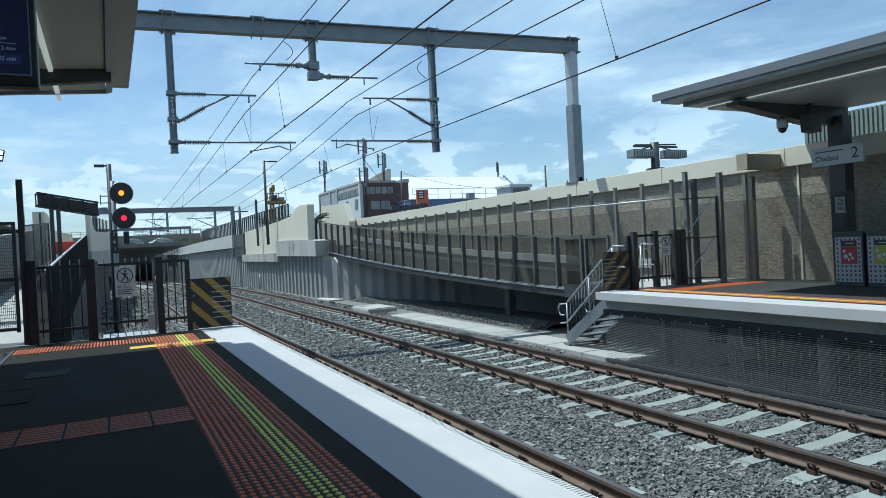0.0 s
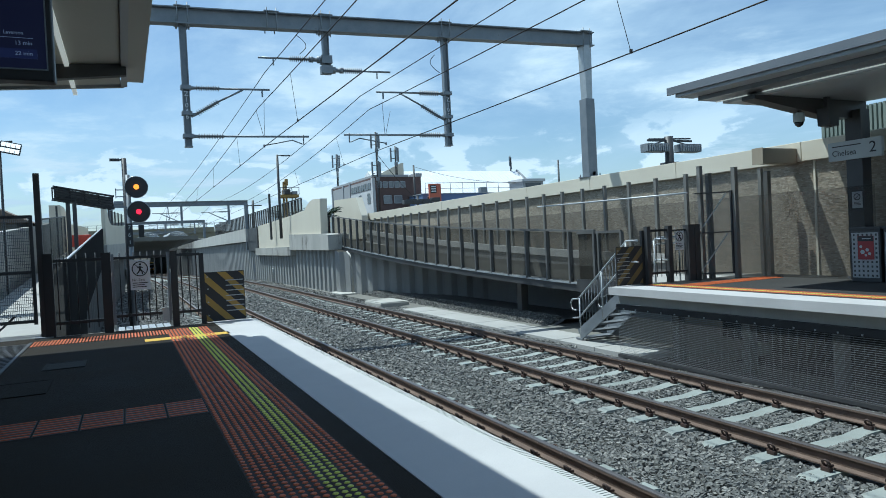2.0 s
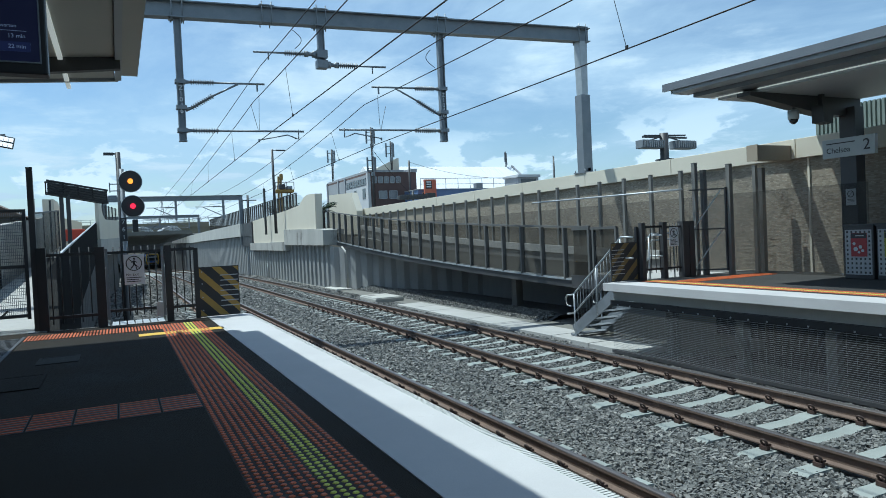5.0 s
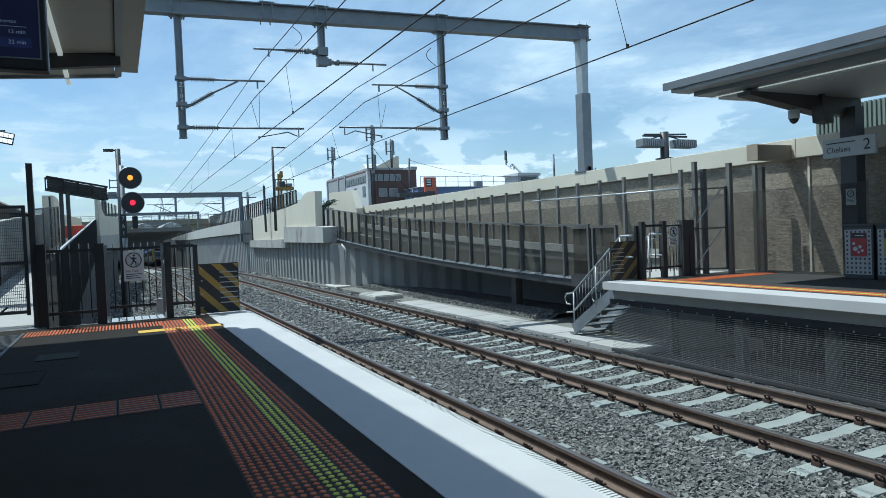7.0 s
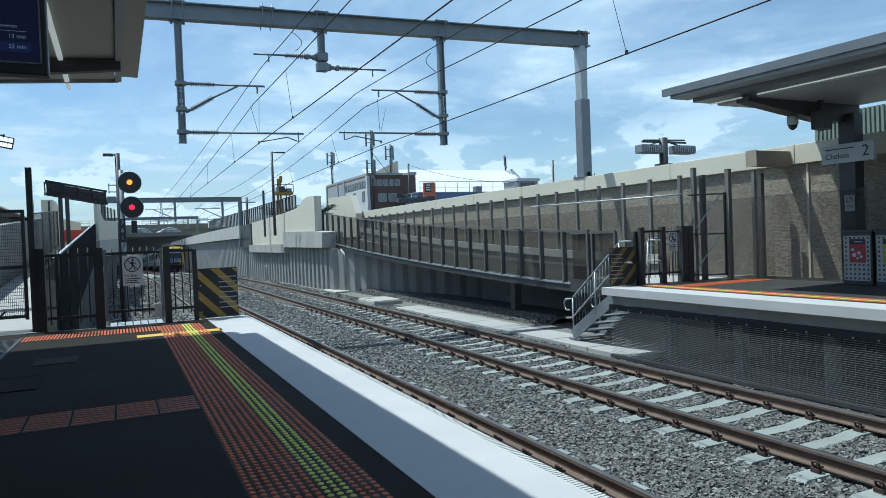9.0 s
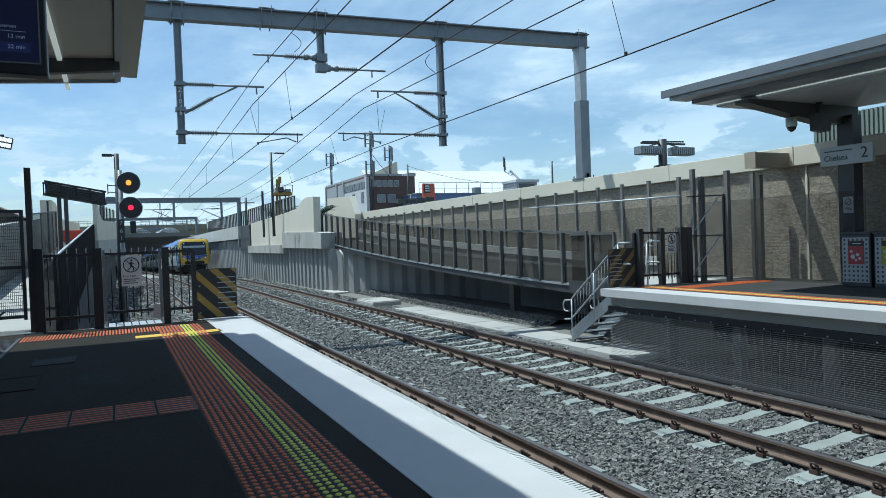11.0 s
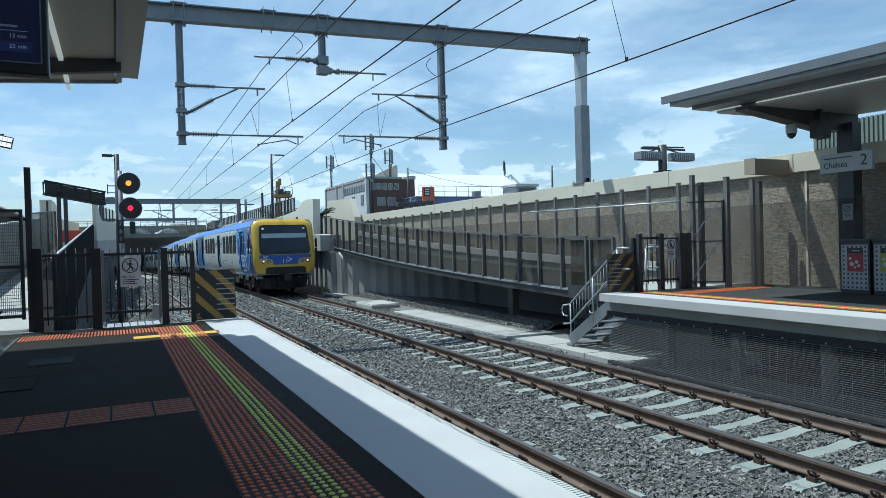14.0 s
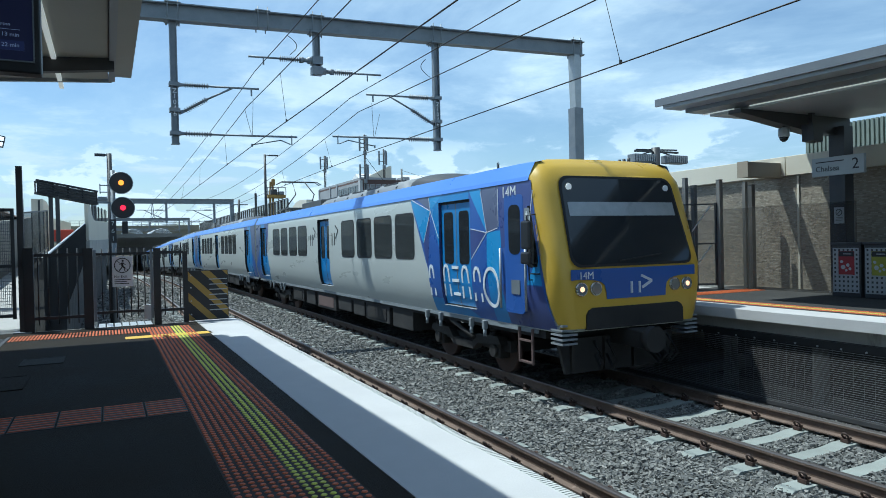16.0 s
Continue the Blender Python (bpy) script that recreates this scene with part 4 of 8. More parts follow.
def end_fence():
    f = thing("platform_end_fence", "black steel picket fence with a gate closing the platform end", "fence", (0, 0, 0))
    y = 11.72
    post(f, -1.05, y, 0, 1.24, 0.13)
    post(f, -0.27, y, 0, 1.22, 0.13)
    post(f, 0.70, y, 0, 1.2, 0.1)
    for z in (0.2, 1.14):
        part("rail", bx(-0.98, -0.33, y - 0.022, y + 0.022, z - 0.022, z + 0.022), "black_steel", f)
    for i in range(5):
        x = -0.93 + 0.13 * i
        part("picket", made(tube, [(x, y, 0.1), (x, y, 1.24)], 0.009, 6), "black_steel", f)
    picket_panel(f, 0.75, 1.1, y, 3, tip=1.2)
    g = part("gate_leaf", bx(-0.2, 0.645, y - 0.02, y + 0.02, 1.115, 1.155), "black_steel", f, "black picket gate")
    part("gate_rail", bx(-0.2, 0.645, y - 0.02, y + 0.02, 0.215, 0.255), "black_steel", g)
    for x in (-0.18, 0.62):
        part("gate_stile", bx(x - 0.02, x + 0.02, y - 0.021, y + 0.021, 0.1, 1.2), "galv_dark", g)
    for i in range(7):
        x = -0.08 + 0.1 * i
        part("picket", made(tube, [(x, y, 0.14), (x, y, 1.22)], 0.009, 6), "black_steel", g)
    part("latch_box", bx(0.5, 0.6, y - 0.06, y + 0.03, 0.1, 0.32), "galv", g)
    no_entry_sign(f, 0.205, 0.86, y - 0.03, 0.29, 0.47)
    return f


end_fence()


def step_down():
    t = thing("access_steps", "galvanised grating steps behind the platform gate", "steps")
    for i in range(4):
        bm = bmesh.new()
        y0, z = 12.0 + 0.3 * i, (-0.02, -0.02, -0.2, -0.39)[i]
        for k in range(7):
            box(bm, -0.15 + 0.115 * k, -0.055 + 0.115 * k, y0, y0 + 0.29, z - 0.03, z)
        part("tread", bm, "galv", t)
    for x in (-0.2, 0.68):
        bm = bmesh.new()
        bar(bm, (x, 11.93, -0.05), (x, 13.2, -0.9), 0.03, 0.2)
        part("stringer", bm, "galv", t)
    for x in (-0.2, 0.66):
        bm = bmesh.new()
        tube(bm, [(x, 12.0, -0.1), (x, 12.0, 0.85), (x, 12.1, 0.9), (x, 13.3, 0.1), (x, 13.35, 0.0), (x, 13.35, -0.9)], 0.02, 8)
        part("handrail", bm, "galv", t)


step_down()


def left_gate():
    t = thing("steel_post", "tall plain dark steel post at the platform end", "post", (-1.14, 11.75, 0))
    part("shaft", bx(-0.04, 0.04, -0.04, 0.04, 0, 2.46), "charcoal", t)
    part("base_plate", bx(-0.12, 0.12, -0.12, 0.12, 0, 0.02), "galv_dark", t)
    g = thing("mesh_gate", "tall framed steel gate of fine welded mesh across the path", "gate", (0, 12.5, 0))
    x0, x1, z0, z1 = -3.3, -1.32, 0.2, 1.86
    for z in (z0, 0.98, z1):
        part("frame_rail", bx(x0, x1, -0.022, 0.022, z - 0.022, z + 0.022), "charcoal", g)
    for x in (x0, x1):
        part("frame_stile", bx(x - 0.025, x + 0.025, -0.025, 0.025, z0 - 0.05, z1 + 0.02), "charcoal", g)
    bm = bmesh.new()
    n = 78
    for i in range(n):
        x = x0 + (x1 - x0) * (i + 0.5) / n
        box(bm, x - 0.003, x + 0.003, -0.003, 0.003, z0, z1)
    for i in range(32):
        z = z0 + (z1 - z0) * (i + 0.5) / 32
        box(bm, x0, x1, 0.004, 0.009, z - 0.0035, z + 0.0035)
    part("welded_mesh", bm, "galv_dark", g, "fine welded wire mesh")
    part("drop_bolt", made(bar, (-1.6, -0.03, 0.3), (-1.9, -0.03, 0.02), 0.03), "charcoal", g)
    bm = bmesh.new()
    box(bm, -9, -1.25, 11.8, 14.2, -0.2, -0.005)
    solid("path", bm, "paving", "sunlit pale concrete path behind the platform end", "path")


left_gate()


def left_ramp():
    """The near platform's ramp: the twin of the one across the tracks."""
    LX = -0.95

    def climb(y):
        return -0.2 + 0.0585 * (y - 13.8)

    r = thing("ramp", "pale concrete ramp with a black mesh balustrade rising beside the near track", "ramp", kind="structure")
    ys = [13.7 + 1.045 * i for i in range(24)]
    bm = bmesh.new()
    sheet(bm, [[(LX - 0.02, y, climb(y) - 0.3), (LX - 0.02, y, climb(y) - 0.01), (-2.9, y, climb(y) - 0.01), (-2.9, y, climb(y) - 0.3)] for y in ys])
    part("deck", bm, "paving", r)
    b = part("balustrade", made(lambda m: [bar(m, (LX, y0, climb(y0) + 1.34), (LX, y1, climb(y1) + 1.34), 0.045, 0.03) for y0, y1 in zip(ys, ys[1:])]), "galv", r, "black balustrade with a pale steel top rail")
    for y in ys:
        part("post", bx(LX - 0.05, LX + 0.05, y - 0.03, y + 0.03, climb(y) - 0.25, climb(y) + 1.31), "black_steel", b)
    bm = bmesh.new()
    sheet(bm, [[(LX + 0.055, y, climb(y) - 0.25), (LX + 0.055, y, climb(y) + 1.31)] for y in ys])
    part("mesh_panel", bm, "dense_mesh", b)
    # sheet added to make the space below the low end black
    part("skirt_panel", made(sheet, [[(x, y, -1.9), (x, y, z)] for x, y, z in ((-1.04, 11.86, 1.1), (-0.97, 12.4, 1.1), (LX + 0.06, 13.7, 1.1), (LX + 0.06, 16, climb(16)), (LX + 0.06, 18.4, climb(18.4)))]), "dense_mesh", r, "added black sheet below the ramp's low end")
    f = thing("screen_fence", "grey mesh screen on dark posts along the ramp", "fence")
    for y in (25.0, 31.0, 34.9):
        post(f, -2.36, y, climb(y), climb(y) + (2.4 if y < 34 else 1.97), 0.07, "charcoal")
    for y in (28.0, 33.0):
        post(f, -2.36, y, climb(y), climb(y) + 1.97, 0.04, "post_grey")
    for up in (0.35, 1.97):
        part("rail", made(bar, (-2.36, 24, climb(24) + up), (-2.36, 34.9, climb(34.9) + up), 0.05), "post_grey", f)
    part("gauze_panel", made(sheet, [[(-2.34, y, climb(y) + 0.35), (-2.34, y, climb(y) + 1.95)] for y in (24, 29, 34.9)]), "ramp_screen", f)
    w = thing("wall_west", "grey concrete wall along the outer side of the ramp", "wall", kind="structure")
    bm = bmesh.new()
    prism(bm, [(13.5, -1.0), (13.5, 1.45), (38, 2.85), (38, -1.0)], "x", -3.4, -3.1)
    part("wall_face", bm, "concrete", w)
    def bend(y):
        """Past the ramp's head the wall bears towards the track."""
        return 0.046 * max(0.0, y - 37)
    # sheet piles below the ramp, in a dark tone that includes their shade
    bm = bmesh.new()
    rows, i, y = [], 0, 12.0
    while y < 57:
        x = (-0.98, -0.98, -1.16, -1.16)[i % 4] + bend(y)
        rows.append([(x, y, rail_z(y) - 1.0), (x, y, climb(y) - 0.25 if y < 37 else 1.0)])
        i += 1
        y += 0.24 if i % 2 else 0.34
    sheet(bm, rows)
    solid("sheet_pile_wall", bm, "pier_dark", "grey corrugated sheet pile wall below the ramp, coloured dark for its shade", "wall")
    a = thing("abutment", "cream concrete parapets at the head of the near ramp", "abutment", kind="structure")

    def wall_run(profile, low, side, thick):
        """A wall along the bend: profile gives y and top."""
        bm = bmesh.new()
        rows = [[(side + bend(y) - thick, y, low), (side + bend(y) - thick, y, z), (side + bend(y), y, z), (side + bend(y), y, low)] for y, z in profile]
        sheet(bm, rows)
        bm.verts.ensure_lookup_table()
        bm.faces.new(bm.verts[:4])
        bm.faces.new(bm.verts[-4:])
        return bm
    part("parapet", wall_run([(37.0, 3.64), (37.9, 3.62), (38.7, 3.42), (39.6, 3.05), (40.6, 2.86), (42, 2.82), (57, 3.28)], 1.7, -0.78, 0.16), "cream", a, "smooth cream concrete parapet")
    part("parapet", wall_run([(37.0, 3.66), (38.4, 3.62), (39.6, 3.3), (41, 2.9), (50, 3.0)], 1.0, -2.66, 0.47), "cream", a, "smooth cream concrete parapet")
    part("bearing_block", wall_run([(36.6, 1.66), (57.2, 2.0)], 0.86, -0.74, 0.45), "concrete", a, "stained grey concrete block")
    f = thing("street_fence", "dark slatted fence above the near parapet", "fence")
    for y in (41.0, 43.5, 46.5, 50.0, 54.0):
        x = -0.86 + bend(y)
        part("slat_post", bx(x - 0.04, x + 0.04, y - 0.04, y + 0.04, 2.75 + 0.03 * (y - 41), 3.62 + 0.035 * (y - 41)), "charcoal", f)
    part("mesh_panel", made(sheet, [[(-0.86 + bend(y), y, 2.8 + 0.03 * (y - 41)), (-0.86 + bend(y), y, 3.58 + 0.035 * (y - 41))] for y in (41, 57)]), "veil_mesh", f)


left_ramp()


def sign_gantry():
    t = thing("gantry_sign", "back of a dark slatted sign on two steel posts", "sign", (0, 25, 1.9))
    for i in range(5):
        z = 1.2 + 0.085 * i
        part("slat", made(bar, (-1.9, 0, z + 0.02), (-0.28, 0.9, z - 0.26), 0.05, 0.03), "black_steel", t)
    bm = bmesh.new()
    prism(bm, [(-1.93, 0.2), (-0.28, 1.1), (-0.28, 1.13), (-1.93, 0.23)], "z", 0, 1)
    for v in bm.verts:
        v.co.z = (1.2 if v.co.z < 0.5 else 1.54) - 0.28 * (v.co.x + 1.93) / 1.65
    part("panel_back", bm, "post_grey", t, "dark back of the sign's panel")
    bm = bmesh.new()
    for k in (0.0, 0.25, 0.5, 0.75, 1.0):
        x, y = -1.93 + 1.65 * k, 0.9 * k + 0.06
        bar(bm, (x, y, 1.16 - 0.28 * k), (x, y, 1.56 - 0.28 * k), 0.05)
    bar(bm, (-1.97, 0.05, 1.57), (-0.24, 0.95, 1.29), 0.06)
    bar(bm, (-1.97, 0.05, 1.17), (-0.24, 0.95, 0.87), 0.07)
    for k in (0.0, 0.25, 0.5, 0.75, 1.0):
        x, y = -1.93 + 1.65 * k, 0.9 * k + 0.06
        for z in (1.17, 1.55):
            bar(bm, (x, y, z - 0.28 * k), (x - 0.1, y + 0.38, z - 0.28 * k), 0.04)
        bar(bm, (x - 0.1, y + 0.38, 1.17 - 0.28 * k), (x - 0.1, y + 0.38, 1.55 - 0.28 * k), 0.04)
    for z in (1.17, 1.55):
        bar(bm, (-2.05, 0.43, z), (-0.36, 1.33, z - 0.3), 0.05)
    part("frame", bm, "black_steel", t)
    for x in (-1.6, -1.41):
        part("leg", bx(x - 0.06, x + 0.06, 0.3, 0.42, -2.4, 1.24), "charcoal", t)
    r = thing("road_barrier", "red plastic road barrier with white feet", "barrier", (-1.35, 38.5, 1.6))
    part("body", bx(-1.05, -0.12, -0.2, 0.2, 0.06, 0.65, bevel=0.04), "barrier_red", r)
    part("foot", bx(-0.95, -0.75, -0.3, 0.3, 0.0, 0.06), "concrete_pale", r)
    part("foot", bx(-0.42, -0.22, -0.3, 0.3, 0.0, 0.06), "concrete_pale", r)
    h = thing("house", "low brown-roofed building beyond the path", "house", (-6.2, 30, 0))
    part("wall", bx(-6, 2.6, 0, 8, -0.1, 2.6), "bridge_grey", h)
    bm = bmesh.new()
    prism(bm, [(-6.4, 2.55), (-1.7, 5.0), (3.1, 2.55)], "y", -0.4, 8.4)
    part("roof", bm, "hall_roof", h)
    fl = thing("floodlight", "tilted floodlight with bright white lamp cells on a thin pole", "floodlight", (-2.95, 22, 0))
    part("pole", made(tube, [(0.0, 0, 0), (0, 0, 4.35)], 0.035, 8), "charcoal", fl)
    m = Matrix.Translation((0.28, -0.1, 4.24)) @ Matrix.Rotation(radians(12), 4, "Y")
    bm = bx(-0.26, 0.24, -0.08, 0.04, -0.16, 0.16, bevel=0.02)
    bar(bm, (-0.3, 0.0, 0.1), (0.0, 0.02, 0.2), 0.04)
    bm.transform(m)
    head = part("lamp_head", bm, "charcoal", fl)
    for z in (-0.075, 0.075):
        for k in range(4):
            bm = bx(-0.23 + 0.115 * k, -0.125 + 0.115 * k, -0.088, -0.078, z - 0.055, z + 0.055)
            bm.transform(m)
            part("lamp_cell", bm, "lamp_white", head, "white lamp cell")


sign_gantry()


def fence_far_platform():
    f = thing("platform_end_fence", "dark picket fence and gate closing the far platform end", "fence")
    y = 11.35
    for x, w in ((10.15, 0.1), (10.75, 0.11), (11.33, 0.17), (11.52, 0.15)):
        post(f, x, y, 0, 1.22, w, "charcoal")
    picket_panel(f, 10.2, 10.7, y, 4, tip=1.2)
    g = part("gate_leaf", bx(10.8, 11.25, y - 0.02, y + 0.02, 1.1, 1.14), "black_steel", f)
    part("gate_rail", bx(10.8, 11.25, y - 0.02, y + 0.02, 0.2, 0.24), "black_steel", g)
    for i in range(5):
        x = 10.84 + 0.092 * i
        part("picket", made(tube, [(x, y, 0.12), (x, y, 1.2)], 0.009, 6), "black_steel", g)
    no_entry_sign(f, 11.02, 0.9, y - 0.03, 0.26, 0.42)
    # the far board takes the yellow with shade and haze mixed in
    hazard_board("hazard_board", (9.35, 11.42, 0.0), 0.7, 0.83, "black and yellow striped board above the stairs, dimmed in its colour", True, "hazard_dimmed")


fence_far_platform()


def stairs_far():
    s = thing("access_stairs", "galvanised steel stairs from the far platform down to the tracks", "stairs")
    # flight runs away from the platform end, down to the slab
    y_top, y_bot, z_top, z_bot, xa, xb = 11.55, 13.35, -0.05, -1.38, 9.75, 10.55
    for x in (xa, xb):
        bm = bmesh.new()
        bar(bm, (x, y_top, z_top - 0.06), (x, y_bot, z_bot + 0.12), 0.025, 0.26)
        box(bm, x - 0.03, x + 0.03, y_bot - 0.12, y_bot + 0.12, z_bot, z_bot + 0.04)
        part("stringer", bm, "galv_dark", s)
    for i in range(7):
        k = (i + 0.5) / 7
        y, z = y_top + k * (y_bot - y_top), z_top - 0.02 + k * (z_bot - z_top)
        part("tread", bx(xa + 0.013, xb - 0.013, y - 0.13, y + 0.13, z - 0.035, z), "galv_dark", s)
    for x in (xa, xb):
        for dz, name in ((1.0, "handrail"), (0.55, "mid_rail")):
            bm = bmesh.new()
            a, b = (x, y_top - 0.35, z_top + dz), (x, y_top, z_top + dz)
            c, d = (x, y_bot, z_bot + dz - 0.02), (x, y_bot + 0.25, z_bot + dz - 0.05)
            pts = [a, b, c, d]
            if dz == 1.0:
                pts += [(x, y_bot + 0.32, z_bot + dz - 0.15), (x, y_bot + 0.25, z_bot + dz - 0.3), (x, y_bot + 0.1, z_bot + dz - 0.3)]
            tube(bm, pts, 0.021, 8)
            part(name, bm, "galv", s)
        for k in (0.02, 0.5, 0.98):
            y, z = y_top + k * (y_bot - y_top), z_top + k * (z_bot - z_top)
            part("stanchion", made(tube, [(x, y, z - 0.1), (x, y, z + 0.99)], 0.02, 8), "galv", s)
        for i in range(16):
            k = (i + 0.5) / 16
            y, z = y_top + k * (y_bot - y_top), z_top + k * (z_bot - z_top)
            part("baluster", made(tube, [(x, y, z + 0.12), (x, y, z + 0.98)], 0.007, 6), "galv_dark", s)

    for z in (0.98, 0.84):
        part("landing_rail", made(tube, [(xb, y_top, z - 0.03), (xb + 0.1, y_top + 0.05, z), (11.28, y_top + 0.05, z)], 0.02, 8), "galv", s)
    part("stanchion", made(tube, [(11.28, y_top + 0.05, -0.02), (11.28, y_top + 0.05, 0.98)], 0.02, 8), "galv", s)


stairs_far()


# ================= ramp, walls, abutment on the far side =================
RX = 10.5


def ramp():
    r = thing("ramp", "concrete walking ramp with a dark mesh balustrade rising to the street", "ramp", kind="structure")
    ys = [13.6 + 1.045 * i for i in range(24)]
    bm = bmesh.new()
    sheet(bm, [[(RX + 0.1, y, rise(y) - 0.2), (RX + 0.1, y, rise(y) - 0.02), (13.6, y, rise(y) - 0.02), (13.6, y, rise(y) - 0.2), (RX + 0.1, y, rise(y) - 0.2)] for y in ys])
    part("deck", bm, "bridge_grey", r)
    bm = bmesh.new()
    for y0, y1 in zip(ys, ys[1:]):
        bar(bm, (RX - 0.03, y0, rise(y0) - 0.02), (RX - 0.03, y1, rise(y1) - 0.02), 0.03, 0.05)
    part("edge_trim", bm, "galv", r)
    bm = bmesh.new()
    for y0, y1 in zip(ys, ys[1:]):
        bar(bm, (RX + 0.04, y0, rise(y0) - 0.14), (RX + 0.04, y1, rise(y1) - 0.14), 0.1, 0.18)
    part("edge_beam", bm, "charcoal", r)
    b = part("balustrade", made(lambda m: [bar(m, (RX, y0, rise(y0) + 1.33 + 0.008 * (y0 - 14)), (RX, y1, rise(y1) + 1.33 + 0.008 * (y1 - 14)), 0.07, 0.05) for y0, y1 in zip(ys, ys[1:])]), "post_grey", r, "dark balustrade with woven mesh")
    for i, y in enumerate(ys):
        part("post", bx(RX - 0.06, RX + 0.06, y - 0.035, y + 0.035, rise(y) - 0.02, rise(y) + 1.31 + 0.008 * (y - 14)), "post_grey", b)
    bm = bmesh.new()
    sheet(bm, [[(RX + 0.03, y, rise(y) + 0.04), (RX + 0.03, y, rise(y) + 1.28 + 0.008 * (y - 14))] for y in ys])
    part("mesh_panel", bm, "fence_mesh", b)
    part("kick_panel", made(sheet, [[(RX + 0.02, y, rise(y) + 0.03), (RX + 0.02, y, rise(y) + 0.44)] for y in ys]), "kick", b, "dense brown-grey panel along the foot of the balustrade")
    # return at the low end, towards the stairs
    bm = bmesh.new()
    box(bm, RX - 0.03, RX + 0.03, 12.6, 14.3, 1.13, 1.19)
    for y in (12.6, 13.45):
        box(bm, RX - 0.04, RX + 0.04, y - 0.03, y + 0.03, -0.1, 1.15)
    part("low_return", bm, "post_grey", b)
    part("mesh_panel", bx(RX + 0.02, RX + 0.026, 12.6, 14.3, -0.05, 1.13), "fence_mesh", b)
    part("landing_edge", bx(RX - 0.05, RX - 0.022, 11.5, 14.35, -0.34, -0.015), "charcoal", r)
    part("landing", bx(RX - 0.02, 13.6, 11.5, 14.35, -0.3, -0.02), "paving", r)
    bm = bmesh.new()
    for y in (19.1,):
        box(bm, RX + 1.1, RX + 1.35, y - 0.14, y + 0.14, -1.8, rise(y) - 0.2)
    # column under the deck, its shade included in the dark tone
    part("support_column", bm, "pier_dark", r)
    # dark upstand and an added pale strip for sunlit ground, beyond the walkway
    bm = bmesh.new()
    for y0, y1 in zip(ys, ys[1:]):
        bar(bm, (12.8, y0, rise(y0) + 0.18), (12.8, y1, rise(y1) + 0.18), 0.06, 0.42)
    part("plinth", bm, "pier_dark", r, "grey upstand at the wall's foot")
    bm = bmesh.new()
    for y0, y1 in zip(ys, ys[1:]):
        bar(bm, (12.78, y0, rise(y0) + 0.51), (12.78, y1, rise(y1) + 0.51), 0.14, 0.23)
    part("kerb", bm, "sunlit_pale", r, "added pale strip in place of sunlit ground along the walkway")


ramp()


